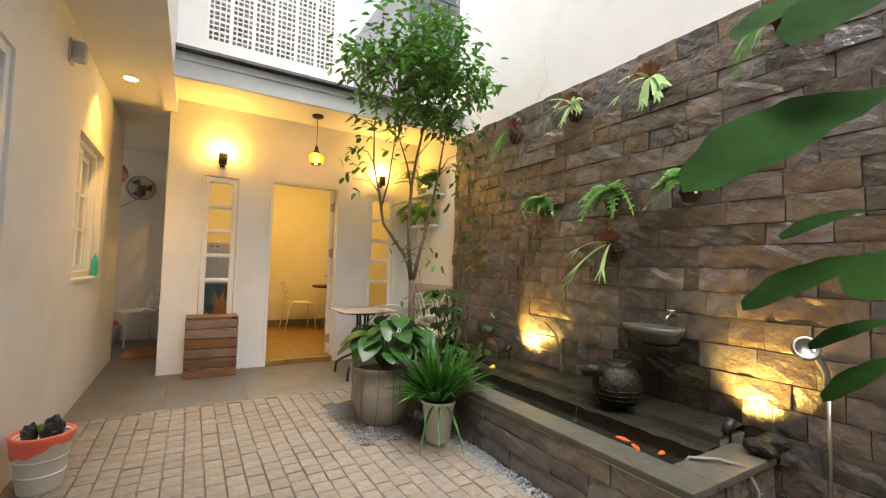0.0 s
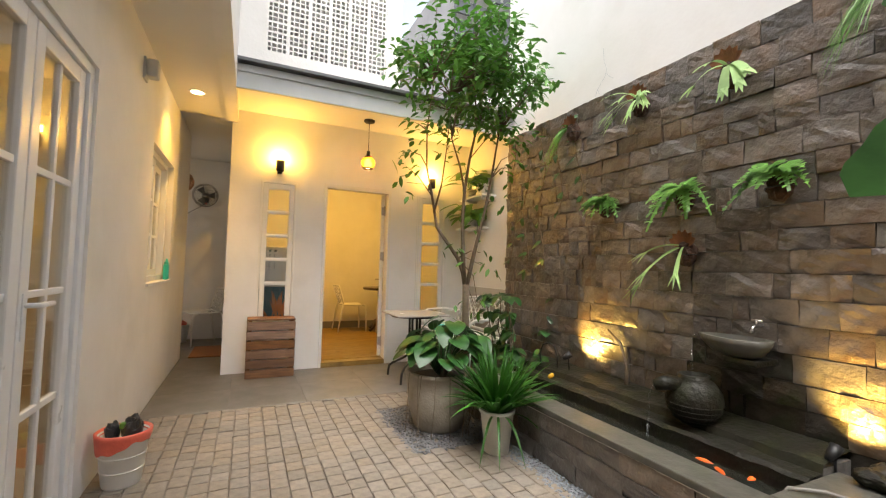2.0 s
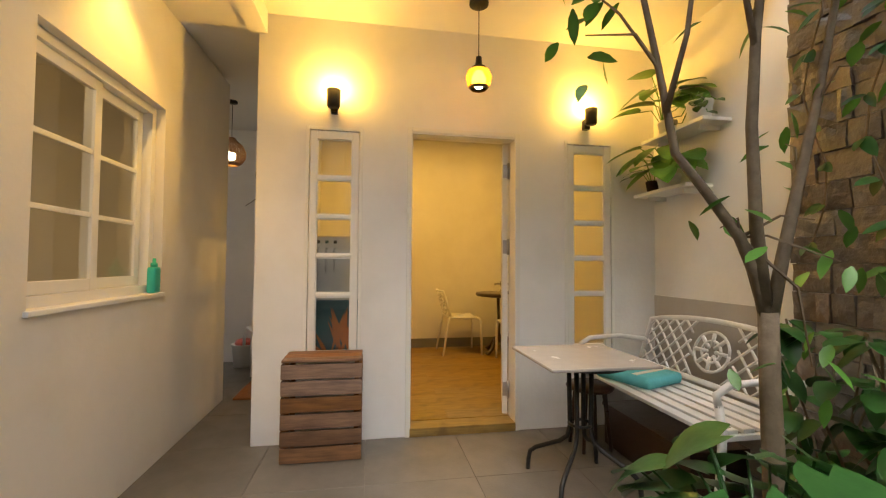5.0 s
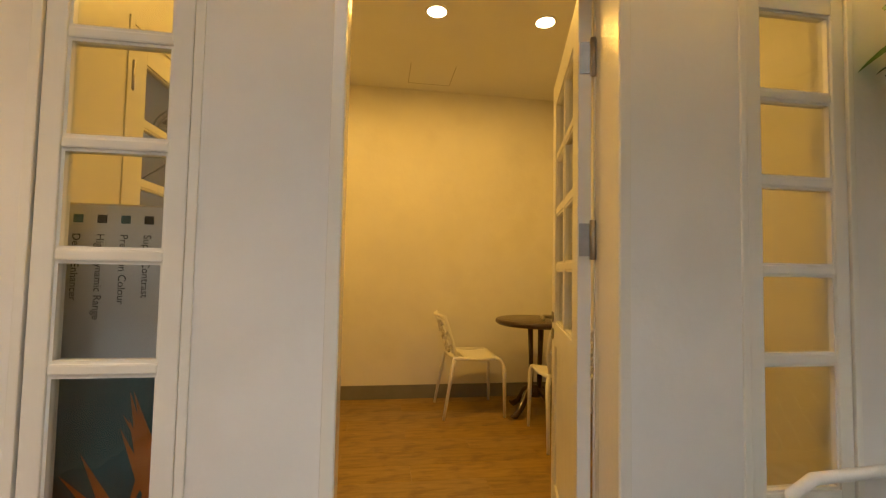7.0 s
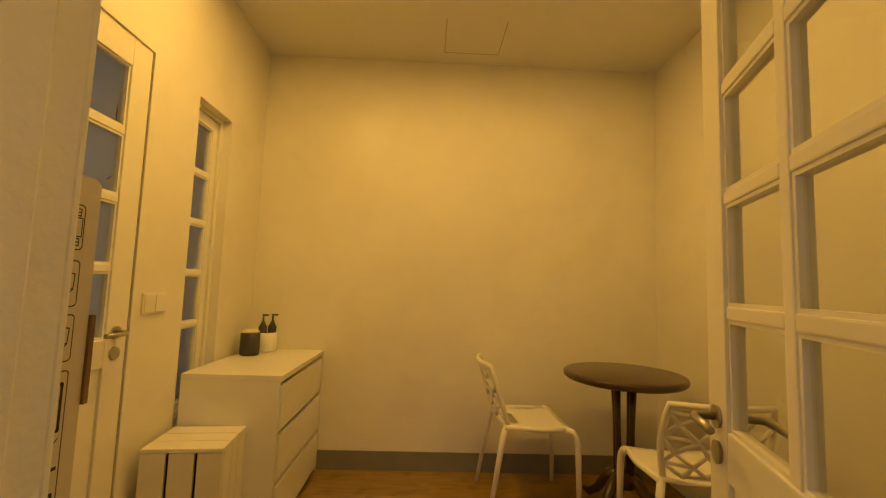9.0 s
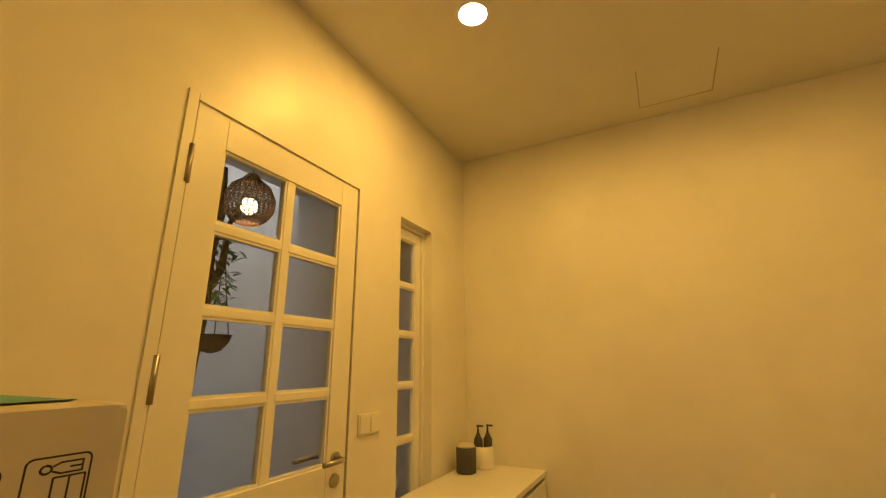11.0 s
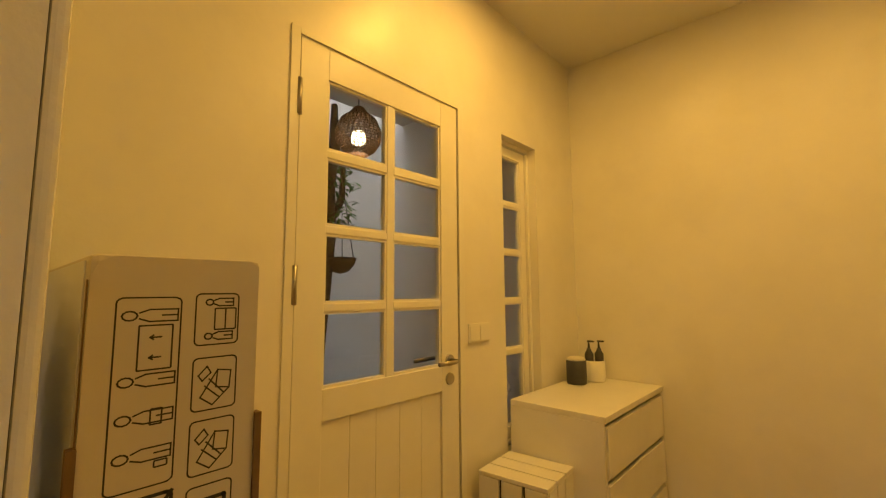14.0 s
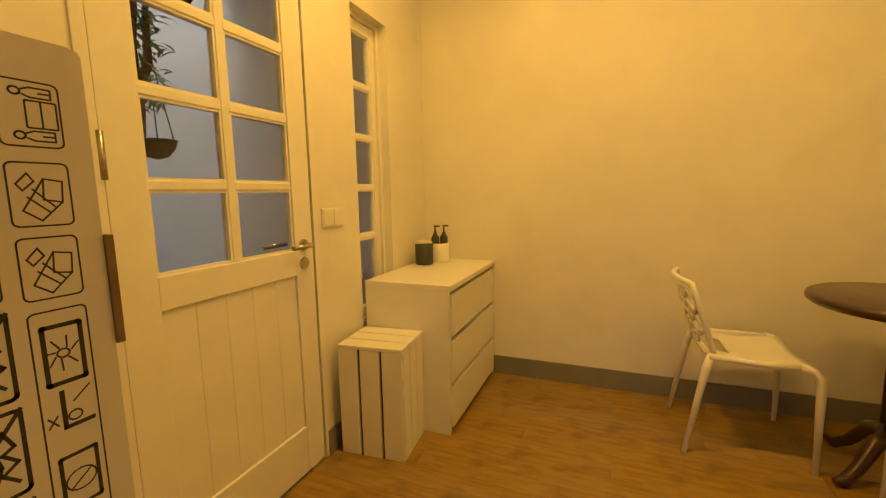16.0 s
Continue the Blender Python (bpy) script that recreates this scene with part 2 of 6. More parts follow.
FLOORHOUSE = mat("house_floor", (0.40, 0.33, 0.24), (0.34, 0.27, 0.19), 4, 0.5, 0.0)
GLASS = clear("window_glass", (0.9, 0.91, 0.9))
AMBERGLASS = clear("amber_glass", (1.0, 0.72, 0.25), 1.5, 0.05)
an = AMBERGLASS.node_tree
at_, am = an.nodes.new("ShaderNodeBsdfTranslucent"), an.nodes.new("ShaderNodeMixShader")
at_.inputs[0].default_value = (1.0, 0.52, 0.12, 1)
am.inputs[0].default_value = 0.3
an.links.new(an.nodes["Material Output"].inputs[0].links[0].from_socket, am.inputs[1])
an.links.new(at_.outputs[0], am.inputs[2])
an.links.new(am.outputs[0], an.nodes["Material Output"].inputs[0])
DISC = glow("lit_diffuser", (1.0, 0.85, 0.55), 14)
BULB = glow("lit_bulb", (1.0, 0.78, 0.40), 20)
SPOTGLOW = glow("lit_spot_lens", (1.0, 0.85, 0.5), 16)


def leafmat(name, a, b, rough=0.4, trans=0.25, gloss=0.45):
    m = mat(name, a, b, 9, rough, 0.08, fine=40)
    n, l = m.node_tree.nodes, m.node_tree.links
    p, out = n["Principled BSDF"], n["Material Output"]
    p.inputs["Specular IOR Level"].default_value = gloss
    src_ = p.inputs["Base Color"].links[0].from_socket
    g = n.new("ShaderNodeNewGeometry")
    hs = n.new("ShaderNodeHueSaturation")
    mr = n.new("ShaderNodeMapRange")
    mr.inputs[3].default_value, mr.inputs[4].default_value = 0.7, 1.35
    l.new(g.outputs["Random Per Island"], mr.inputs[0])
    l.new(mr.outputs[0], hs.inputs["Value"])
    l.new(src_, hs.inputs["Color"])
    l.new(hs.outputs[0], p.inputs["Base Color"])
    t = n.new("ShaderNodeBsdfTranslucent")
    mx = n.new("ShaderNodeMixShader")
    mx.inputs[0].default_value = trans
    l.new(hs.outputs[0], t.inputs[0])
    l.new(p.outputs[0], mx.inputs[1])
    l.new(t.outputs[0], mx.inputs[2])
    l.new(mx.outputs[0], out.inputs[0])
    return m


LEAFTREE = leafmat("tree_leaf", (0.10, 0.25, 0.035), (0.06, 0.17, 0.025))
LEAFBIG = leafmat("broad_leaf", (0.032, 0.105, 0.022), (0.018, 0.062, 0.014), 0.33, 0.16, 0.4)
LEAFSTRAP = leafmat("strap_leaf", (0.045, 0.15, 0.02), (0.024, 0.09, 0.012), 0.42, 0.25, 0.3)
LEAFFERN = leafmat("fern_leaf", (0.155, 0.32, 0.06), (0.085, 0.22, 0.038))
LEAFSTAG = leafmat("staghorn_leaf", (0.30, 0.44, 0.16), (0.20, 0.34, 0.11), 0.6)
LEAFFIG = leafmat("fig_leaf", (0.022, 0.066, 0.011), (0.011, 0.036, 0.006), 0.75, 0.11, 0.05)
LEAFPOTHOS = leafmat("pothos_leaf", (0.16, 0.32, 0.05), (0.08, 0.21, 0.035), 0.35)

# ---- mesh tools ----


def box(bm, x0, x1, y0, y1, z0, z1, bev=0.0):
    m = Matrix.Translation(((x0 + x1) / 2, (y0 + y1) / 2, (z0 + z1) / 2)) @ Matrix.Diagonal((abs(x1 - x0), abs(y1 - y0), abs(z1 - z0), 1))
    r = bmesh.ops.create_cube(bm, size=1, matrix=m)
    if bev:
        es = list({e for v in r["verts"] for e in v.link_edges})
        bmesh.ops.bevel(bm, geom=es, offset=bev, segments=2, profile=0.6, affect="EDGES")


def tube(bm, pts, radii, seg=8, cap=True):
    """A tube along a polyline."""
    pts = [Vector(p) for p in pts]
    if not isinstance(radii, (list, tuple)):
        radii = [radii] * len(pts)
    rings = []
    ref = None
    for i, p in enumerate(pts):
        d = (pts[min(i + 1, len(pts) - 1)] - pts[max(i - 1, 0)]).normalized()
        if ref is None:
            ref = d.orthogonal().normalized()
        ref = (ref - d * ref.dot(d))
        ref = ref.normalized() if ref.length > 1e-6 else d.orthogonal().normalized()
        s = d.cross(ref)
        rings.append([bm.verts.new(p + (ref * math.cos(a) + s * math.sin(a)) * radii[i]) for a in (2 * math.pi * k / seg for k in range(seg))])
    for r0, r1 in zip(rings, rings[1:]):
        for k in range(seg):
            bm.faces.new((r0[k], r0[(k + 1) % seg], r1[(k + 1) % seg], r1[k]))
    if cap:
        bm.faces.new(rings[0][::-1])
        bm.faces.new(rings[-1])


def lathe(bm, profile, seg=24, cx=0.0, cy=0.0):
    """Turn (radius, height) pairs round the z axis."""
    rings = [[bm.verts.new((cx + r * math.cos(a), cy + r * math.sin(a), z)) for a in (2 * math.pi * k / seg for k in range(seg))] for r, z in profile]
    for r0, r1 in zip(rings, rings[1:]):
        for k in range(seg):
            bm.faces.new((r0[k], r0[(k + 1) % seg], r1[(k + 1) % seg], r1[k]))
    if profile[0][0] > 1e-4:
        bm.faces.new(rings[0][::-1])
    if profile[-1][0] > 1e-4:
        bm.faces.new(rings[-1])


def part(name, bm, material, parent=None, label="", smooth=False):
    me = bpy.data.meshes.new(name)
    bmesh.ops.recalc_face_normals(bm, faces=bm.faces)
    bm.to_mesh(me)
    bm.free()
    if smooth:
        me.polygons.foreach_set("use_smooth", [True] * len(me.polygons))
    me.materials.append(material)
    ob = new(name, me)
    ob.parent = parent
    if label:
        ob["label"] = label
    return ob


def pbox(name, material, parent, x0, x1, y0, y1, z0, z1, bev=0.003, label=""):
    bm = bmesh.new()
    box(bm, x0, x1, y0, y1, z0, z1, bev)
    return part(name, bm, material, parent, label)


def ptube(name, material, parent, pts, radii, seg=8, label=""):
    bm = bmesh.new()
    tube(bm, pts, radii, seg)
    return part(name, bm, material, parent, label, True)


def plathe(name, material, parent, profile, seg=24, cx=0.0, cy=0.0, label=""):
    bm = bmesh.new()
    lathe(bm, profile, seg, cx, cy)
    return part(name, bm, material, parent, label, True)


def thing(name, loc, label, category, group="", kind="", rz=0.0):
    ob = new(name)
    ob.matrix_world = pose(*loc, 0, 0, rz)
    ob.empty_display_size = 0.05
    return tagged(ob, label, category, group, kind)


def struct(name, bm, material, label, category):
    return tagged(part(name, bm, material, None), label, category, "", "structure")


def wall(name, axis, c0, c1, a0, a1, z0, z1, holes, material, label):
    """A wall slab between c0 and c1 across, a0 to a1 along, with rectangular openings (a, a, z, z)."""
    bm = bmesh.new()
    al = sorted({a0, a1, *(h for o in holes for h in o[:2] if a0 < h < a1)})
    zl = sorted({z0, z1, *(h for o in holes for h in o[2:] if z0 < h < z1)})
    for p, q in zip(al, al[1:]):
        for r, s in zip(zl, zl[1:]):
            if any(o[0] <= (p + q) / 2 <= o[1] and o[2] <= (r + s) / 2 <= o[3] for o in holes):
                continue
            if axis == "x":
                box(bm, c0, c1, p, q, r, s)
            else:
                box(bm, p, q, c0, c1, r, s)
    bmesh.ops.remove_doubles(bm, verts=bm.verts, dist=1e-5)
    return struct(name, bm, material, label, "wall")


# ---- the shell of the place ----
HX = -1.49          # face of the main house
SX = 1.68           # face of the stone wall
RX = 1.85           # face of the white boundary wall
FZ = 0.06           # room floor
CZ = 2.81           # room ceiling
LX = -0.905         # room's left wall, inner face
FY = 2.68           # room's far wall, inner face
WT = 0.127          # thickness of the front wall
DW = 0.744          # entrance width
WINS = ((-0.70, -0.33), (1.12, 1.51))

bm = bmesh.new()
box(bm, -60, 60, -60, 60, -0.30, -0.04)
struct("ground", bm, SAND, "dark sandy ground under the paving", "ground")
wall("wall_front", "y", 0.0, WT, -1.007, RX + 0.15, -0.04, 3.0, [(0.0, DW, -0.04, 2.075), (-0.70, -0.33, 0.50, 2.07), (1.12, 1.51, 0.50, 2.07)], PLASTER, "white plastered front wall with a door and two narrow windows")
wall("wall_left_room", "x", -1.007, LX, WT, FY + 0.12, -0.04, 3.0, [(0.745, 1.53, -0.04, 2.16), (1.88, 2.215, 0.56, 2.14)], ROOMWALL, "white satin painted room wall with door and narrow window")
wall("wall_far_room", "y", FY, FY + 0.12, LX, RX + 0.15, -0.04, 3.0, [], ROOMWALL, "plain white satin painted room wall")
wall("wall_right_room", "x", 1.80, RX + 0.15, WT, FY, -0.04, 3.0, [], ROOMWALL, "plain white painted room wall")
bm = bmesh.new()
box(bm, LX, 1.80, WT, FY, -0.03, FZ - 0.006)
struct("floor_room", bm, KRAFT, "room floor base under oak laminate planks", "floor")
bm = bmesh.new()
box(bm, LX, 1.80, WT, FY, CZ, CZ + 0.08)
hatch = bmesh.new()
for a, b, c, d in ((0.294, 0.66, 2.538, 2.544), (0.294, 0.30, 2.18, 2.54), (0.654, 0.66, 2.18, 2.54)):
    box(hatch, a, b, c, d, CZ - 0.0015, CZ - 0.0002)
struct("ceiling_room", bm, CEIL, "white painted room ceiling with an access hatch", "ceiling")
struct("trim_hatch", hatch, GREYPANEL, "thin dark gap round the ceiling hatch", "hatch")

wall("wall_house", "x", HX - 0.15, HX, -8.0, 1.0, -0.04, 2.70, [(-1.12, -0.13, 0.985, 2.075), (-3.56, -2.44, -0.04, 2.08)], PLASTER, "white plastered house wall with window and glazed door")
wall("wall_house_upper", "x", -1.06, -0.95, -8.0, -0.02, 2.655, 6.0, [], PLASTER, "white upper wall of the house above the soffit")
bm = bmesh.new()
box(bm, HX, -1.06, -8.0, 0.0, 2.69, 2.80)
struct("ceiling_soffit", bm, CEIL, "white painted soffit along the house", "ceiling")
bm = bmesh.new()
box(bm, -2.3, -1.007, 0.0, 2.45, 2.74, 2.86)
struct("ceiling_passage", bm, CEIL, "white ceiling over the side passage", "ceiling")
bm = bmesh.new()
box(bm, -0.95, RX, -0.985, 0.0, 2.80, 2.86)
struct("ceiling_terrace", bm, CEIL, "white ceiling over the terrace", "ceiling")
wall("wall_passage_back", "y", 2.45, 2.57, -4.0, -1.007, -0.04, 6.0, [], PLASTER, "white plastered wall at the end of the passage")
# left and near yard walls: unseen upper height added to block skylight
wall("wall_passage_left", "x", -4.0, -3.88, 0.9, 2.45, -0.04, 6.0, [], PLASTER, "white plastered yard wall, raised to block the sky")
wall("wall_passage_near", "y", 0.88, 1.0, -3.88, HX - 0.15, -0.04, 5.5, [], PLASTER, "white plastered yard wall beside the passage, raised to block the sky")
wall("wall_boundary", "x", RX, RX + 0.15, -8.0, -0.93, -0.04, 7.0, [], PLASTER, "tall white plastered boundary wall")
wall("wall_boundary_end", "x", RX, RX + 0.15, -0.93, 0.0, -0.04, 3.4, [], PLASTER, "white plastered wall beside the bench")
wall("wall_behind", "y", -8.12, -8.0, HX - 0.15, RX + 0.15, -0.04, 5.0, [], PLASTER, "white plastered wall closing the courtyard")
wall("wall_upper_storey", "y", -0.98, -0.86, -1.06, 0.52, 2.90, 6.5, [(-0.735, 0.365, 3.05, 6.1)], PLASTER, "white upper storey wall with a breeze block screen")
bm = bmesh.new()
box(bm, -1.06, RX, -0.86, 3.0, 2.93, 3.0)
struct("roof_annex", bm, FASCIA, "flat grey roof of the annex", "roof")
# grey sheet added to stand in for the dark space behind the block screen
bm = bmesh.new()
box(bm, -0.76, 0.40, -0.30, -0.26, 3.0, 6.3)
struct("wall_shade_behind_screen", bm, CONCRETE, "added grey sheet for the shade behind the block screen", "wall")

bm = bmesh.new()
box(bm, -0.95, RX, -1.02, -0.985, 2.66, 2.865, 0.004)
box(bm, -0.95, RX, -1.035, -1.02, 2.80, 2.865, 0.004)
struct("fascia_trim", bm, FASCIA, "grey painted eaves fascia board", "trim")
bm = bmesh.new()
box(bm, -0.97, RX, -1.10, -0.985, 2.868, 2.90, 0.006)
struct("gutter_trim", bm, GUTTER, "dark metal gutter along the eaves", "gutter")

# house rooms behind the glass
wall("wall_house_room", "x", -4.3, -4.2, -5.0, 0.9, -0.04, 2.7, [], ROOMWALL, "cream wall inside the house")
wall("wall_house_side", "y", 0.76, 0.88, -4.2, HX - 0.15, -0.04, 2.7, [], ROOMWALL, "cream side wall inside the house")
wall("wall_house_side_2", "y", -5.1, -5.0, -4.2, HX - 0.15, -0.04, 2.7, [], ROOMWALL, "cream far wall inside the house")
bm = bmesh.new()
box(bm, -4.2, HX - 0.15, -5.0, 0.76, 2.66, 2.70)
struct("ceiling_house", bm, CEIL, "white ceiling inside the house", "ceiling")
bm = bmesh.new()
box(bm, -4.2, HX - 0.15, -5.0, 0.76, -0.04, 0.02)
struct("floor_house", bm, FLOORHOUSE, "tan floor inside the house", "floor")
# skirting
bm = bmesh.new()
box(bm, LX + 0.002, 1.79, FY - 0.012, FY - 0.001, FZ, FZ + 0.118, 0.002)
struct("baseboard_far", bm, SKIRT, "grey tile skirting along the room wall", "baseboard")
bm = bmesh.new()
box(bm, LX + 0.001, LX + 0.012, 1.545, FY - 0.014, FZ, FZ + 0.118, 0.002)
struct("baseboard_left", bm, SKIRT, "grey tile skirting beside the door", "baseboard")
# stone ledge of the doorstep
bm = bmesh.new()
box(bm, 0.0, DW, -0.015, WT, -0.03, FZ - 0.004, 0.003)
struct("door_sill", bm, PLANK, "oak laminate door sill", "sill")
bm = bmesh.new()
box(bm, RX - 0.012, RX - 0.001, -0.98, -0.005, -0.03, 0.94, 0.002)
struct("trim_bench_band", bm, GREYPANEL, "grey painted band behind the bench", "trim")

# ---- doors and windows ----


def panel_door(name, loc, rz, w, h, pane0, label, hinge_side=0, t=0.04):
    """Half-glazed door: eight panes over a grooved panel. x runs from the hinge edge."""
    d = thing(name, loc, label, "door", "", "structure", rz)
    st = 0.105
    top, bot, mid = h - 0.115, 0.20, pane0 - 0.10
    for a, b in ((0, st), (w - st, w)):
        pbox("stile", JOINERY, d, a, b, 0, t, 0, h, 0.003)
    for a, b in ((top, h), (0, bot), (mid, pane0)):
        pbox("rail", JOINERY, d, st, w - st, 0.0005, t - 0.0005, a, b, 0.003)
    gx0, gx1 = st, w - st
    cx = (gx0 + gx1) / 2
    pbox("glazing_bar", JOINERY, d, cx - 0.016, cx + 0.016, 0.004, t - 0.004, pane0, top, 0.004)
    rows = [pane0 + (top - pane0) * k / 4 for k in range(5)]
    for z in rows[1:-1]:
        for a, b in ((gx0, cx - 0.016), (cx + 0.016, gx1)):
            pbox("glazing_bar", JOINERY, d, a, b, 0.004, t - 0.004, z - 0.014, z + 0.014, 0.004)
    for r, s in zip(rows, rows[1:]):
        for a, b in ((gx0, cx - 0.016), (cx + 0.016, gx1)):
            lo, hi = r + (0.014 if r != rows[0] else 0), s - (0.014 if s != rows[-1] else 0)
            bm = bmesh.new()
            for q in ((a, a + 0.008, lo, hi), (b - 0.008, b, lo, hi), (a + 0.008, b - 0.008, lo, lo + 0.008), (a + 0.008, b - 0.008, hi - 0.008, hi)):
                box(bm, q[0], q[1], 0.008, t - 0.008, q[2], q[3])
            part("bead", bm, JOINERY, d)
            g = pbox("pane", GLASS, d, a + 0.004, b - 0.004, t / 2 - 0.002, t / 2 + 0.002, lo + 0.004, hi - 0.004, 0)
            g.visible_shadow = False
    n = 5
    for k in range(n):
        a, b = gx0 + (gx1 - gx0) * k / n, gx0 + (gx1 - gx0) * (k + 1) / n
        pbox("panel_board", JOINERY, d, a, b, 0.010, t - 0.010, bot, mid, 0.004)
    for side, s in ((0, -1), (1, 1)):
        y = 0 if side == 0 else t
        hd = ptube("handle", STEEL, d, [(w - 0.06, y, pane0 + 0.02), (w - 0.06, y + s * 0.045, pane0 + 0.02), (w - 0.075, y + s * 0.052, pane0 + 0.02), (w - 0.175, y + s * 0.052, pane0 + 0.02)], 0.009)
        for z in (pane0 + 0.02, pane0 - 0.055):
            bm = bmesh.new()
            bmesh.ops.create_cone(bm, cap_ends=True, segments=20, radius1=0.025, radius2=0.023, depth=0.008, matrix=Matrix.Translation((w - 0.06, y + s * 0.004, z)) @ Matrix.Rotation(radians(90), 4, "X"))
            part("escutcheon", bm, STEEL, d)
    hy = -0.004 if hinge_side == 0 else t + 0.004
    for z in (0.18, h * 0.612, h - 0.21):
        hg = ptube("hinge", STEEL, d, [(-0.004, hy, z - 0.06), (-0.004, hy, z + 0.06)], 0.0095)
        pbox("leaf_plate", STEEL, hg, -0.003, -0.0005, 0.004, t - 0.004, z - 0.05, z + 0.05, 0)
    return d


# closed door in the room's left wall: local x runs towards the far wall, local y towards the outside
panel_door("door_2", (LX - 0.001, 0.757, FZ + 0.008), 90, 0.765, 2.09, 0.952, "closed white half-glazed door with grooved lower panel")
bm = bmesh.new()
for y0, y1, z0, z1 in ((0.72, 0.752, FZ, 2.18), (1.527, 1.56, FZ, 2.18), (0.752, 1.527, 2.157, 2.18)):
    box(bm, LX - 0.001, LX + 0.006, y0, y1, z0, z1, 0.002)
    box(bm, -1.004, LX - 0.002, max(y0, 0.745), min(y1, 1.53), z0, min(z1, 2.16))
struct("door_frame_2", bm, JOINERY, "white painted door frame", "door frame")
# entrance door, opened into the room
panel_door("door_1", (DW - 0.012, WT + 0.004, FZ + 0.008), 73, 0.715, 2.0, 0.90, "white half-glazed entrance door standing open", 0)
bm = bmesh.new()
for x0, x1 in ((-0.001, 0.005), (DW - 0.005, DW + 0.001)):
    box(bm, x0, x1, -0.008, 0.100, FZ - 0.02, 2.075, 0.003)
    e = (-0.03, 0.003) if x0 < 0.1 else (DW - 0.003, DW + 0.03)
    box(bm, e[0], e[1], -0.012, -0.001, -0.02, 2.10, 0.003)
    lp = (-0.003, 0.001) if x0 < 0.1 else (DW - 0.001, DW + 0.003)
    box(bm, lp[0], lp[1], 0.1005, WT + 0.0005, FZ - 0.02, 2.075)
    i = (-0.05, 0.0) if x0 < 0.1 else (DW - 0.004, DW + 0.05)
    box(bm, i[0], i[1], WT + 0.001, WT + 0.010, FZ, 2.12, 0.003)
box(bm, 0.005, DW - 0.005, -0.008, 0.100, 2.057, 2.075, 0.003)
box(bm, 0.003, DW - 0.003, -0.012, -0.001, 2.069, 2.10, 0.003)
struct("door_frame_1", bm, GLOSSJ, "white painted entrance door frame", "door frame")


def slim_window(name, loc, rz, w, h, label, handle=False):
    """Narrow five-pane casement with its casing; y 0 is the outer face, local x along the wall."""
    d = thing(name, loc, label, "window", "slim casement windows", "structure", rz)
    c = 0.022
    fr = bmesh.new()
    for q in ((0, c, 0, h), (w - c, w, 0, h), (c, w - c, 0, c), (c, w - c, h - c, h)):
        box(fr, q[0], q[1], -0.010, 0.05, q[2], q[3], 0.003)
    part("window_frame", fr, JOINERY, d)
    s = 0.045
    a0, a1, z0, z1 = c + 0.004, w - c - 0.004, c + 0.004, h - c - 0.004
    sash = bmesh.new()
    for q in ((a0, a0 + s, z0, z1), (a1 - s, a1, z0, z1), (a0 + s, a1 - s, z0, z0 + s * 1.2), (a0 + s, a1 - s, z1 - s * 1.2, z1)):
        box(sash, q[0], q[1], -0.004, 0.036, q[2], q[3], 0.003)
    sb = part("sash", sash, JOINERY, d)
    lo, hi = z0 + s * 1.2, z1 - s * 1.2
    pitch = (hi - lo) * 0.184
    rows = [lo] + [hi - pitch * k for k in (4, 3, 2, 1, 0)]
    for z in rows[1:-1]:
        pbox("glazing_bar", JOINERY, d, a0 + s, a1 - s, -0.002, 0.034, z - 0.013, z + 0.013, 0.005)
    for r, q in zip(rows, rows[1:]):
        bm = bmesh.new()
        u, v = r + (0.013 if r != lo else 0), q - (0.013 if q != hi else 0)
        for e in ((a0 + s, a0 + s + 0.007, u, v), (a1 - s - 0.007, a1 - s, u, v), (a0 + s + 0.007, a1 - s - 0.007, u, u + 0.007), (a0 + s + 0.007, a1 - s - 0.007, v - 0.007, v)):
            box(bm, e[0], e[1], 0.003, 0.029, e[2], e[3])
        part("bead", bm, JOINERY, d)
        g = pbox("pane", GLASS, d, a0 + s + 0.003, a1 - s - 0.003, 0.014, 0.018, u + 0.003, v - 0.003, 0)
        g.visible_shadow = False
    for x in (a0 + 0.05, a1 - 0.09):
        pbox("hinge", STEEL, d, x, x + 0.04, -0.008, -0.003, z1 + 0.001, z1 + 0.006, 0)
    if handle:
        pbox("handle", STEEL, d, a1 - 0.03, a1 - 0.012, 0.040, 0.058, h * 0.40, h * 0.40 + 0.10, 0.004)
        pbox("stay", STEEL, d, a0 + 0.02, a0 + 0.07, 0.038, 0.055, 0.06, 0.085, 0.003)
    return d


for k, (a, b) in enumerate(WINS):
    slim_window("window_%d" % (k + 1), (a, 0.004, 0.50), 0, b - a, 1.57, "narrow white five-pane casement window")
slim_window("window_3", (-1.003, 2.215, 0.56), -90, 0.335, 1.58, "narrow white five-pane window behind the dresser", True)

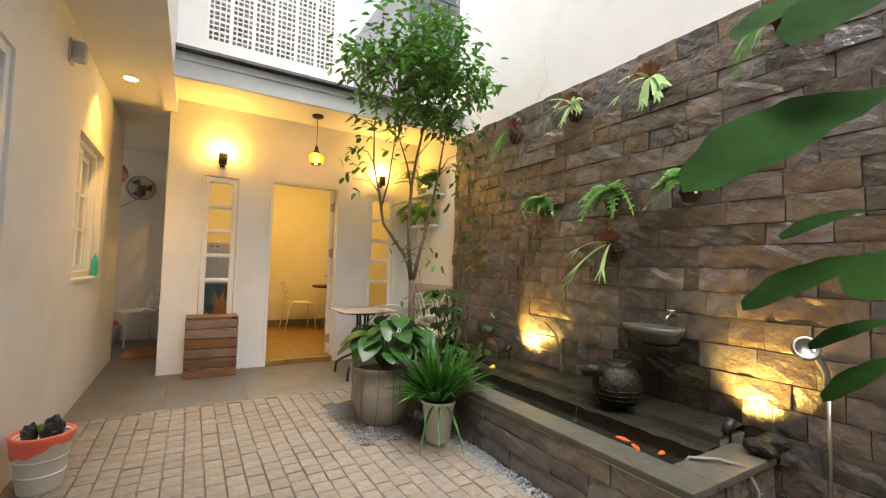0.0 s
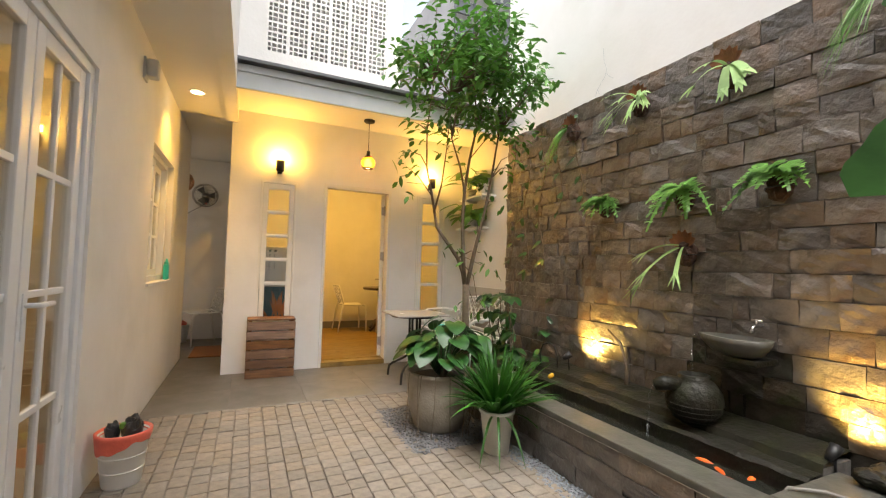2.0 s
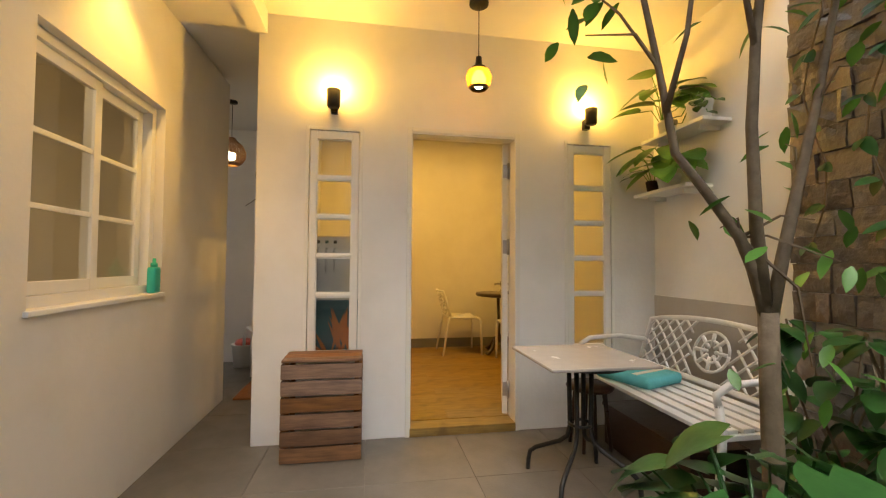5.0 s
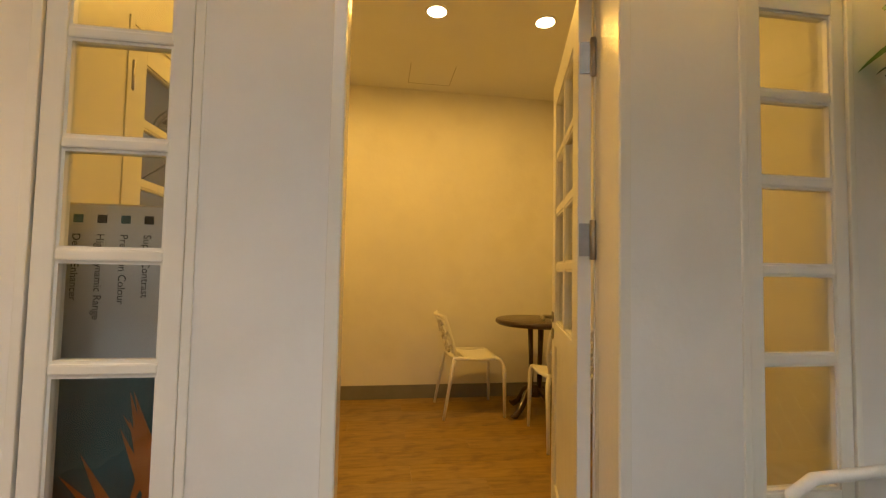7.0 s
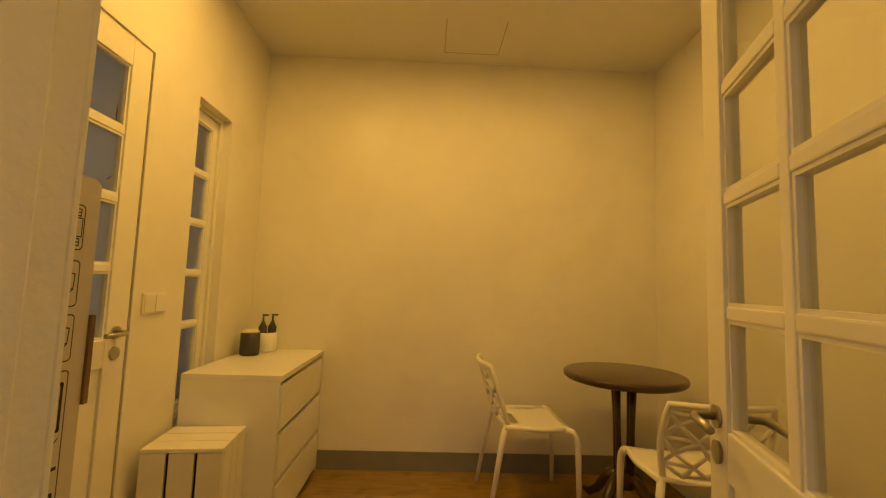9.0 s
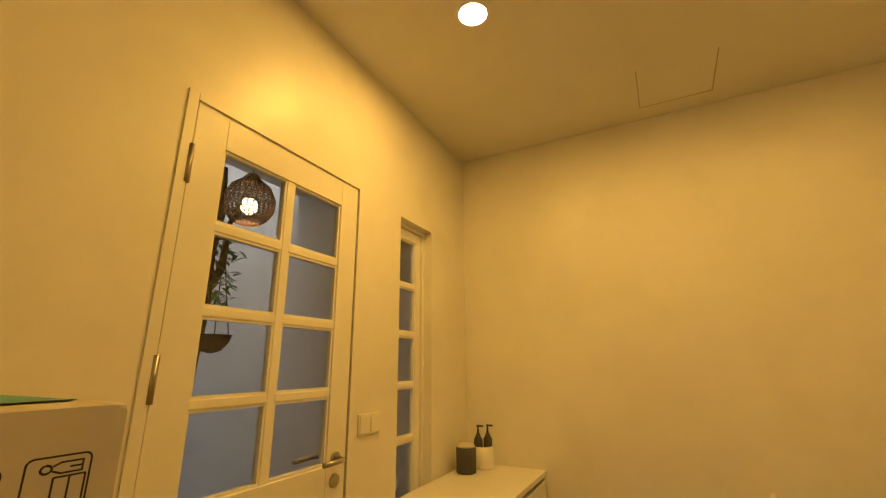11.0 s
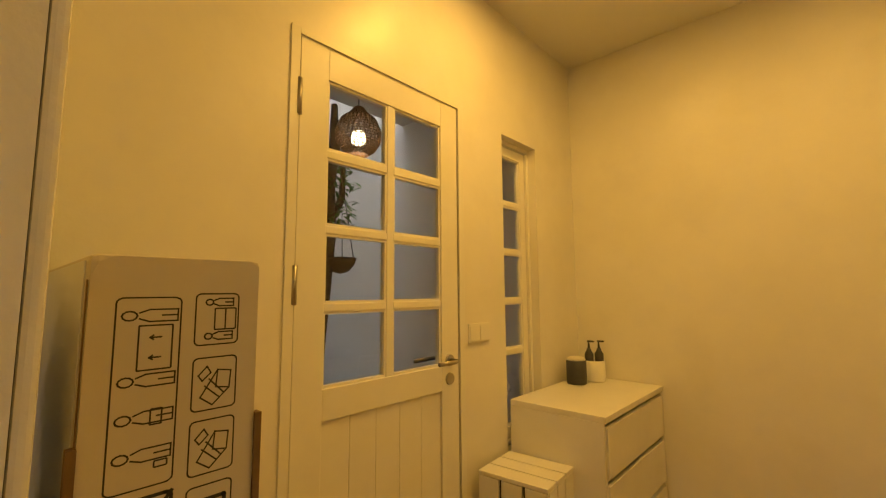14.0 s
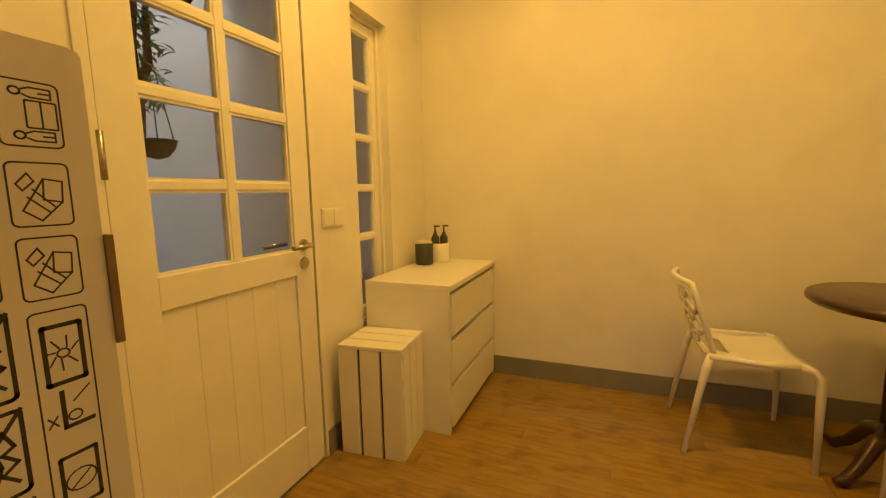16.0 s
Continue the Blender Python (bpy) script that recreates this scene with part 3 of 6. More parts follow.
# house window with two sliding sashes
hw = thing("window_4", (HX - 0.10, -0.625, 0.985), "white framed sliding house window with glazing bars", "window", "", "structure")
bm = bmesh.new()
W2, H2 = 0.495, 1.09
for q in ((-W2, -W2 + 0.045, 0, H2), (W2 - 0.045, W2, 0, H2), (-W2 + 0.045, W2 - 0.045, 0, 0.045), (-W2 + 0.045, W2 - 0.045, H2 - 0.045, H2)):
    box(bm, -0.03, 0.05, q[0], q[1], q[2], q[3], 0.003)
part("window_frame", bm, UPVC, hw)
for y0, y1, xo in ((-W2 + 0.047, 0.02, 0.018), (-0.02, W2 - 0.047, -0.012)):
    bm = bmesh.new()
    for q in ((y0, y0 + 0.05, 0.047, H2 - 0.047), (y1 - 0.05, y1, 0.047, H2 - 0.047), (y0 + 0.05, y1 - 0.05, 0.047, 0.10), (y0 + 0.05, y1 - 0.05, H2 - 0.10, H2 - 0.047)):
        box(bm, xo - 0.013, xo + 0.013, q[0], q[1], q[2], q[3], 0.003)
    sash = part("sash", bm, UPVC, hw)
    for z in (0.10 + 0.297, 0.10 + 0.594):
        pbox("glazing_bar", UPVC, sash, xo - 0.009, xo + 0.009, y0 + 0.05, y1 - 0.05, z - 0.012, z + 0.012, 0.003)
    g = pbox("pane", GLASS, sash, xo - 0.002, xo + 0.002, y0 + 0.045, y1 - 0.045, 0.095, H2 - 0.095, 0)
    g.visible_shadow = False
bm = bmesh.new()
box(bm, HX - 0.05, HX + 0.018, -1.135, -0.115, 0.962, 0.984, 0.004)
struct("window_sill", bm, UPVC, "white sill under the house window", "sill")

# glazed house door
hd = thing("door_3", (HX - 0.05, -2.44, 0.0), "white framed glazed house door with glazing bars", "door", "", "structure")
bm = bmesh.new()
for q in ((-0.055, 0.0, 0, 2.08), (-1.12, -1.065, 0, 2.08), (-1.065, -0.055, 2.03, 2.08)):
    box(bm, -0.03, 0.035, q[0], q[1], q[2], q[3], 0.004)
part("door_frame", bm, UPVC, hd)
for y0, y1 in ((-0.555, -0.06), (-1.06, -0.565)):
    bm = bmesh.new()
    for q in ((y0, y0 + 0.07, 0.02, 2.025), (y1 - 0.07, y1, 0.02, 2.025), (y0 + 0.07, y1 - 0.07, 0.02, 0.13), (y0 + 0.07, y1 - 0.07, 1.955, 2.025)):
        box(bm, -0.02, 0.02, q[0], q[1], q[2], q[3], 0.006)
    lf = part("leaf", bm, UPVC, hd)
    yc = (y0 + y1) / 2
    pbox("glazing_bar", UPVC, lf, -0.012, 0.012, yc - 0.013, yc + 0.013, 0.13, 1.955, 0.004)
    for z in (0.565, 1.02, 1.49):
        pbox("glazing_bar", UPVC, lf, -0.0115, 0.0115, y0 + 0.07, y1 - 0.07, z - 0.014, z + 0.014, 0.004)
    for r0, r1 in ((y0 + 0.07, yc - 0.013), (yc + 0.013, y1 - 0.07)):
        for z0, z1 in ((0.13, 0.551), (0.579, 1.006), (1.034, 1.476), (1.504, 1.955)):
            g = pbox("pane", GLASS, lf, -0.002, 0.002, r0 - 0.003, r1 + 0.003, z0 - 0.003, z1 + 0.003, 0)
            g.visible_shadow = False
hn = ptube("handle", UPVC, hd, [(0.024, -0.522, 0.985), (0.062, -0.522, 0.985), (0.068, -0.51, 0.985), (0.068, -0.41, 0.985)], 0.010)
pbox("backplate", UPVC, hn, 0.0202, 0.026, -0.538, -0.506, 0.86, 1.03, 0.002)

# block screen in the upper storey
bs = thing("block_screen", (-0.185, -0.92, 3.05), "white breeze block screen with small square holes", "screen", "", "structure")
ncol, nrow = 6, 32
bw, bh = 1.1 / ncol, 0.0925
block = bmesh.new()
for k in range(5):
    x = -bw / 2 + bw * k / 4
    hw_ = 0.016 if k in (0, 4) else 0.0055
    box(block, max(-bw / 2, x - hw_), min(bw / 2, x + hw_), -0.05, 0.05, 0, bh)
for z, t in ((0, 0.010), (bh / 2, 0.006), (bh, 0.010)):
    box(block, -bw / 2, bw / 2, -0.049, 0.049, max(0, z - t), min(bh, z + t))
b0 = part("block", block, PLASTER, bs)
b0.location = (-0.55 + bw / 2, 0, 0)
for r in range(nrow):
    for c in range(ncol):
        if r or c:
            o = new("block", b0.data)
            o.parent = bs
            o.location = (-0.55 + bw * (c + 0.5), 0, r * bh)

# ---- room furniture ----


def web_chair(name, m, label, group):
    """White moulded chair: pierced back, slotted seat, four splayed legs. It faces local +x."""
    ch = new(name)
    ch.matrix_world = m
    tagged(ch, label, "chair", group)
    bm = bmesh.new()
    rows_ = []
    nx, ny = 10, 8
    for i in range(nx + 1):
        u = i / nx
        x = -0.20 + 0.385 * u
        half = 0.205 + 0.02 * math.sin(u * math.pi) - 0.02 * (1 - u)
        z = 0.455 + 0.012 * math.cos(u * 5.5) - (0.05 * max(0, u - 0.8) ** 1.0)
        rows_.append([bm.verts.new((x, -half + 2 * half * j / ny, z - 0.014 * (1 - (2 * j / ny - 1) ** 2))) for j in range(ny + 1)])
    for i in range(nx):
        for j in range(ny):
            if i in (1, 2) and 2 <= j <= 5:
                continue
            bm.faces.new((rows_[i][j], rows_[i + 1][j], rows_[i + 1][j + 1], rows_[i][j + 1]))
    r = bmesh.ops.extrude_face_region(bm, geom=bm.faces[:])
    bmesh.ops.translate(bm, verts=[v for v in r["geom"] if isinstance(v, bmesh.types.BMVert)], vec=(0, 0, -0.014))
    part("seat", bm, PLASTIC, ch, "", True)
    bm = bmesh.new()

    def back_pt(u, v):
        half = 0.175 + 0.03 * math.sin(v * 2.6)
        return Vector((-0.205 - 0.10 * v + 0.035 * (2 * u - 1) ** 2, (2 * u - 1) * half, 0.455 + 0.315 * v))
    rim = [back_pt(0, k / 8) for k in range(9)] + [back_pt(k / 8, 1.0) for k in range(1, 8)] + [back_pt(1, 1 - k / 8) for k in range(9)]
    tube(bm, rim, 0.013, 8)
    rnd = random.Random(5)
    grid = {}
    for i in range(6):
        for j in range(4):
            u = (j + (0.5 if i % 2 else 0.0)) / 3.5
            grid[i, j] = (min(1, max(0, u + rnd.uniform(-.05, .05))), (i + 0.35) / 6 + rnd.uniform(-.03, .03))
    for (i, j), (u, v) in grid.items():
        for q in (((i, j + 1),) if (i + j) % 2 else ()):
            if q in grid:
                tube(bm, [back_pt(u, v), back_pt(*grid[q])], 0.0085, 6)
        nb = [(i + 1, j), (i + 1, j + (1 if i % 2 else -1))]
        for q in nb:
            if q in grid:
                tube(bm, [back_pt(u, v), back_pt(*grid[q])], 0.0085, 6)
    part("backrest", bm, PLASTIC, ch, "", True)
    for sx, sy in ((1, 1), (1, -1), (-1, 1), (-1, -1)):
        if sx > 0:
            pts = [(0.135, sy * 0.20, 0.447), (0.175, sy * 0.208, 0.437), (0.196, sy * 0.212, 0.41), (0.203, sy * 0.214, 0.36), (0.207, sy * 0.222, 0.0)]
        else:
            pts = [(-0.18, sy * 0.185, 0.455), (-0.20, sy * 0.20, 0.40), (-0.27, sy * 0.215, 0.0)]
        ptube("leg", PLASTIC, ch, pts, [0.017] * (len(pts) - 1) + [0.011], 10)
    for sy in (1, -1):
        ptube("side_rail", PLASTIC, ch, [(-0.19, sy * 0.195, 0.452), (0, sy * 0.213, 0.447), (0.145, sy * 0.202, 0.445)], 0.013, 8)
    return ch


web_chair("plastic_chair", pose(0.86, 2.345, FZ, 0, 0, 2), "white moulded chair with pierced web back beside the table", "white web chairs")
web_chair("plastic_chair", pose(1.40, 1.72, FZ, 0, 0, 84), "white moulded chair with pierced web back facing the table", "white web chairs")
web_chair("plastic_chair", pose(-1.36, 2.02, 0.0, 0, 0, 205), "white moulded chair in the side passage", "white web chairs")

tb = thing("round_table", (1.345, 2.20, FZ), "round dark mahogany pedestal table with curved feet", "table")
plathe("tabletop", DARKWOOD, tb, [(0.0, 0.700), (0.26, 0.700), (0.305, 0.706), (0.32, 0.718), (0.322, 0.730), (0.318, 0.742), (0.305, 0.748), (0, 0.748)], 48)
for a in (30, 120, 210, 300):
    ca, sa = math.cos(radians(a)), math.sin(radians(a))
    ptube("post", DARKWOOD, tb, [(ca * 0.045, sa * 0.045, 0.18), (ca * 0.05, sa * 0.05, 0.45), (ca * 0.06, sa * 0.06, 0.70)], [0.017, 0.014, 0.019], 10)
    ptube("foot", DARKWOOD, tb, [(ca * 0.03, sa * 0.03, 0.20), (ca * 0.10, sa * 0.10, 0.17), (ca * 0.17, sa * 0.17, 0.07), (ca * 0.23, sa * 0.23, 0.022), (ca * 0.27, sa * 0.27, 0.03)], [0.03, 0.03, 0.024, 0.022, 0.013], 8)
plathe("hub", DARKWOOD, tb, [(0.0, 0.13), (0.05, 0.14), (0.065, 0.18), (0.05, 0.22), (0.0, 0.225)], 20)

dr = thing("dresser", (-0.655, 2.28, FZ), "white three-drawer dresser against the wall", "dresser")
pbox("top", PLASTIC, dr, -0.232, 0.232, -0.40, 0.392, 0.722, 0.748, 0.002)
for y0, y1 in ((-0.40, -0.382), (0.374, 0.392)):
    pbox("side_panel", PLASTIC, dr, -0.232, 0.222, y0, y1, 0.0, 0.7215, 0.002)
pbox("back_panel", PLASTIC, dr, -0.232, -0.222, -0.381, 0.373, 0.02, 0.72, 0)
for k in range(3):
    z0 = 0.035 + k * 0.230
    dw = pbox("drawer_front", PLASTIC, dr, 0.212, 0.230, -0.379, 0.371, z0, z0 + 0.205, 0.002)
    pbox("drawer_box", PLASTIC, dw, -0.20, 0.2115, -0.37, 0.362, z0 + 0.01, z0 + 0.16, 0)
    pbox("grip_rail", PLASTIC, dr, 0.19, 0.205, -0.379, 0.371, z0 + 0.206, z0 + 0.226, 0)

cr = thing("white_crate", (-0.715, 1.735, FZ), "white painted slatted wooden crate beside the dresser", "crate", rz=5)
for k in range(3):
    a = -0.155 + k * 0.1065
    for y0, y1 in ((-0.135, -0.118), (0.118, 0.135)):
        pbox("slat", JOINERY, cr, a, a + 0.094, y0, y1, 0.0, 0.50, 0.003)
    b = -0.135 + k * 0.0925
    pbox("slat", JOINERY, cr, -0.155, 0.155, b, b + 0.085, 0.5015, 0.518, 0.003)
    c = -0.117 + k * 0.0795
    for x0, x1 in ((-0.155, -0.139), (0.139, 0.155)):
        pbox("slat", JOINERY, cr, x0, x1, c, c + 0.072, 0.0, 0.50, 0.003)
# dark filler block: the shade in the slat gaps, put in as colour
pbox("gap_shade", CANDARK, cr, -0.132, 0.132, -0.111, 0.111, 0.02, 0.488, 0)

cn = thing("canister", (-0.80, 2.42, 0.81), "dark grey canister with a pale wooden lid", "canister")
plathe("body", CANDARK, cn, [(0.0, 0), (0.052, 0), (0.055, 0.005), (0.055, 0.125), (0.05, 0.128), (0, 0.128)], 28)
plathe("lid", CREAM, cn, [(0.0, 0.1285), (0.05, 0.1285), (0.052, 0.135), (0.035, 0.146), (0, 0.148)], 28)
cw = thing("white_holder", (-0.755, 2.56, 0.81), "white ceramic holder on the dresser", "holder")
plathe("body", PLASTIC, cw, [(0.0, 0), (0.058, 0), (0.06, 0.006), (0.06, 0.115), (0.054, 0.116), (0.054, 0.02), (0, 0.02)], 28)
for dx, dy in ((-0.02, -0.022), (0.022, 0.02)):
    pb = thing("pump_bottle", (-0.755 + dx, 2.56 + dy, 0.832), "black pump bottle standing in the white holder", "bottle", "pump bottles")
    plathe("body", CANDARK, pb, [(0, 0), (0.023, 0), (0.025, 0.004), (0.025, 0.13), (0.013, 0.150), (0.011, 0.162), (0, 0.162)], 18)
    ptube("pump", CANDARK, pb, [(0, 0, 0.163), (0, 0, 0.196)], [0.007, 0.005], 8)
    pbox("nozzle", CANDARK, pb, -0.008, 0.032, -0.006, 0.006, 0.197, 0.207, 0.003)

sw = thing("light_switch", (LX, 1.66, 1.14), "cream double light switch plate beside the door", "switch")
pbox("plate", JOINERY, sw, 0.0, 0.009, -0.075, 0.075, -0.043, 0.043, 0.003)
for a in (-0.069, 0.003):
    pbox("rocker", JOINERY, sw, 0.0095, 0.013, a, a + 0.066, -0.035, 0.035, 0.002)

for dx, dy in ((-0.29, 1.46), (0.41, 1.49), (1.12, 1.48)):
    dl = thing("downlight", (dx, dy, CZ), "lit round recessed ceiling downlight", "downlight", "room downlights")
    bm = bmesh.new()
    lathe(bm, [(0.062, -0.004), (0.075, -0.004), (0.078, 0.0), (0.062, -0.0005)], 32)
    part("trim_ring", bm, PLASTIC, dl)
    plathe("diffuser", DISC, dl, [(0.0, -0.0045), (0.060, -0.0045), (0.061, -0.001), (0, -0.001)], 32)

# TV carton standing on its end
tv = thing("tv_carton", (-0.495, 0.232, FZ), "tall white printed television carton standing on end", "carton")
CW, CD, CH = 0.385, 0.065, 1.292
bm = bmesh.new()
box(bm, -CW, CW, -CD, CD, 0, CH, 0.006)
part("box", bm, CARTON, tv)
pbox("print_panel", CARTONGREY, tv, -CW + 0.01, CW - 0.012, -CD - 0.0012, -CD - 0.0002, 0.86, CH - 0.005, 0)
pbox("print_panel", CARTONTEAL, tv, -CW + 0.03, CW - 0.012, -CD - 0.0014, -CD - 0.0002, 0.04, 0.845, 0)
pbox("print_panel", CARTONMINT, tv, -CW + 0.03, CW - 0.06, -CD + 0.012, CD - 0.012, CH + 0.0002, CH + 0.0012, 0)
pbox("print_panel", CARTON, tv, 0.02, 0.31, -0.052, -0.022, CH + 0.0013, CH + 0.0018, 0)
pbox("print_panel", CARTON, tv, -0.10, 0.10, 0.022, 0.044, CH + 0.0013, CH + 0.0018, 0)
pbox("slot", INK, tv, 0.02, 0.17, -0.004, 0.003, CH + 0.0013, CH + 0.002, 0)
for q0, q1 in ((-0.30, -0.27), (-0.24, -0.22), (0.325, 0.335)):
    pbox("print_panel", CARTONTEAL, tv, q0, q1, -CD + 0.014, CD - 0.014, CH + 0.0013, CH + 0.0018, 0)
flap = bmesh.new()
outline = [(-CD + 0.001, 0.02), (CD - 0.002, 0.02), (CD - 0.002, CH - 0.006), (CD - 0.010, CH - 0.001), (-CD + 0.016, CH - 0.001), (-CD + 0.006, CH - 0.006), (-CD + 0.001, CH - 0.018)]
flap.faces.new([flap.verts.new((CW + 0.0002, y, z)) for y, z in outline])
ex = bmesh.ops.extrude_face_region(flap, geom=flap.faces[:])
bmesh.ops.translate(flap, verts=[v for v in ex["geom"] if isinstance(v, bmesh.types.BMVert)], vec=(0.0009, 0, 0))
part("end_flap", flap, CARTON, tv)
pbox("seam", KRAFT, tv, CW - 0.002, CW + 0.0002, -CD - 0.0006, -CD + 0.0004, 0.02, CH - 0.02, 0)
for y in (-CD - 0.003, CD + 0.0002):
    for z in (0.55, 0.86):
        pbox("tape", KRAFT, tv, CW - 0.006, CW + 0.004, y - 0.002, y + 0.004, z + 0.20, z + 0.29, 0)


def line(bm, x, pts, w):
    """Ink strokes on a face at x: quads along (y, z) points."""
    for (y0, z0), (y1, z1) in zip(pts, pts[1:]):
        d = Vector((0, y1 - y0, z1 - z0))
        if d.length < 1e-6:
            continue
        d.normalize()
        s = Vector((0, -d.z, d.y)) * w / 2
        e = d * w / 2
        a, b = Vector((x, y0, z0)) - e, Vector((x, y1, z1)) + e
        bm.faces.new([bm.verts.new(v) for v in (a + s, a - s, b - s, b + s)])


def round_rect(y0, y1, z0, z1, r, n=4):
    out = []
    for cy, cz, a0 in ((y1 - r, z1 - r, 0), (y0 + r, z1 - r, 90), (y0 + r, z0 + r, 180), (y1 - r, z0 + r, 270)):
        out += [(cy + r * math.cos(radians(a0 + 90 * k / n)), cz + r * math.sin(radians(a0 + 90 * k / n))) for k in range(n + 1)]
    return out + out[:1]


def ring(cy, cz, r, n=12):
    return [(cy + r * math.cos(2 * math.pi * k / n), cz + r * math.sin(2 * math.pi * k / n)) for k in range(n + 1)]


ix = CW + 0.0012
lw = 0.00115
YA = (-0.036, 0.004)
YB = (0.014, 0.046)


def icon(strokes, w=lw):
    bm = bmesh.new()
    first_col = sum(y for y, z in strokes[0]) / len(strokes[0]) < 0.009
    squeeze = 0.80 if first_col else 0.93
    for k, s in enumerate(strokes):
        line(bm, ix + 0.00002 * (k % 9), [(y * 1.12 - 0.0065, Z0 - 0.06 + (z - Z0 + 0.06) * squeeze) for y, z in s], w * 1.1)
    part("printed_symbol", bm, INK, tv)


def blob(y, z, s):
    """A sideways lifting pictogram: round knob, long rounded body and two bars."""
    return [ring(y - 0.012 * s, z, 0.0045 * s), [(y - 0.006 * s, z - 0.003 * s), (y, z - 0.006 * s), (y + 0.018 * s, z - 0.006 * s)], [(y - 0.006 * s, z + 0.003 * s), (y, z + 0.006 * s), (y + 0.018 * s, z + 0.006 * s)], [(y + 0.018 * s, z - 0.006 * s), (y + 0.018 * s, z + 0.006 * s)], [(y + 0.008 * s, z), (y + 0.018 * s, z)]]


Z0 = CH + 0.026
icon([round_rect(YA[0], YA[1], Z0 - 0.245, Z0 - 0.060, 0.005)])
icon(blob(-0.016, Z0 - 0.078, 1.0) + [round_rect(-0.022, -0.001, Z0 - 0.132, Z0 - 0.088, 0.001)] + blob(-0.016, Z0 - 0.142, 1.0))
icon([[(-0.015, Z0 - 0.10), (-0.008, Z0 - 0.10)], [(-0.013, Z0 - 0.098), (-0.015, Z0 - 0.10), (-0.013, Z0 - 0.102)], [(-0.015, Z0 - 0.12), (-0.008, Z0 - 0.12)], [(-0.013, Z0 - 0.118), (-0.015, Z0 - 0.12), (-0.013, Z0 - 0.122)]])
icon(blob(-0.016, Z0 - 0.178, 1.0) + [round_rect(-0.012, -0.005, Z0 - 0.186, Z0 - 0.171, 0.001)])
icon(blob(-0.016, Z0 - 0.214, 1.0) + [round_rect(-0.008, 0.0, Z0 - 0.228, Z0 - 0.222, 0.001)])
for z in (Z0 - 0.330, Z0 - 0.415, Z0 - 0.50):
    icon([round_rect(YA[0], YA[1], z, z + 0.075, 0.004), [(YA[0], z), (YA[1], z + 0.075)]], 0.0026)
    icon([[(-0.030, z + 0.055), (-0.012, z + 0.055), (-0.008, z + 0.03), (-0.012, z + 0.012), (-0.030, z + 0.02), (-0.030, z + 0.055)], [(-0.006, z + 0.06), (-0.001, z + 0.045), (-0.007, z + 0.04), (0.0, z + 0.03), (-0.008, z + 0.022), (-0.001, z + 0.012)]], 0.0022)
for k, z in enumerate((Z0 - 0.105, Z0 - 0.165, Z0 - 0.222)):
    icon([round_rect(YB[0], YB[1], z, z + 0.048, 0.004)])
    if k == 0:
        icon(blob(0.031, z + 0.04, 0.6) + [round_rect(0.028, 0.044, z + 0.014, z + 0.034, 0.001), [(0.036, z + 0.014), (0.036, z + 0.034)]] + blob(0.031, z + 0.008, 0.6))
    else:
        icon([[(0.020, z + 0.012), (0.032, z + 0.036), (0.042, z + 0.034), (0.041, z + 0.018), (0.029, z + 0.004), (0.020, z + 0.012)], [(0.023, z + 0.022), (0.034, z + 0.010)], [(0.026, z + 0.028), (0.037, z + 0.014)], [(0.032, z + 0.036), (0.031, z + 0.02), (0.041, z + 0.018)], [(0.018, z + 0.032), (0.024, z + 0.04), (0.027, z + 0.034), (0.021, z + 0.027), (0.018, z + 0.032)]])
icon([round_rect(YB[0], YB[1], Z0 - 0.43, Z0 - 0.232, 0.004)])
icon([round_rect(0.020, 0.041, Z0 - 0.292, Z0 - 0.245, 0.001)], 0.003)
icon([ring(0.030, Z0 - 0.268, 0.0035)] + [[(0.030 + 0.005 * math.cos(a), Z0 - 0.268 + 0.005 * math.sin(a)), (0.030 + 0.010 * math.cos(a + .2), Z0 - 0.268 + 0.014 * math.sin(a + .2))] for a in (0.3, 1.1, 2.0, 2.8, 3.6, 4.4, 5.3)])
icon([[(0.026, Z0 - 0.30), (0.026, Z0 - 0.33), (0.042, Z0 - 0.33)]], 0.003)
icon([ring(0.032, Z0 - 0.322, 0.004), [(0.017, Z0 - 0.318), (0.022, Z0 - 0.326)], [(0.017, Z0 - 0.326), (0.022, Z0 - 0.318)], [(0.032, Z0 - 0.31), (0.042, Z0 - 0.300)]])
icon([round_rect(0.020, 0.041, Z0 - 0.40, Z0 - 0.355, 0.001)], 0.0026)
icon([ring(0.0305, Z0 - 0.378, 0.009, 16), [(0.024, Z0 - 0.384), (0.037, Z0 - 0.372)]])


def words(text, parent, m, size, material):
    cu = bpy.data.curves.new("lettering", "FONT")
    cu.body, cu.size, cu.extrude = text, size, 0.0003
    tmp = bpy.data.objects.new("lettering", cu)
    scene.collection.objects.link(tmp)
    me = bpy.data.meshes.new_from_object(tmp.evaluated_get(bpy.context.evaluated_depsgraph_get()))
    bpy.data.objects.remove(tmp)
    me.materials.clear()
    me.materials.append(material)
    ob = new("lettering", me)
    ob.parent = parent
    ob.matrix_parent_inverse = Matrix.Identity(4)
    ob.matrix_basis = m
    return ob


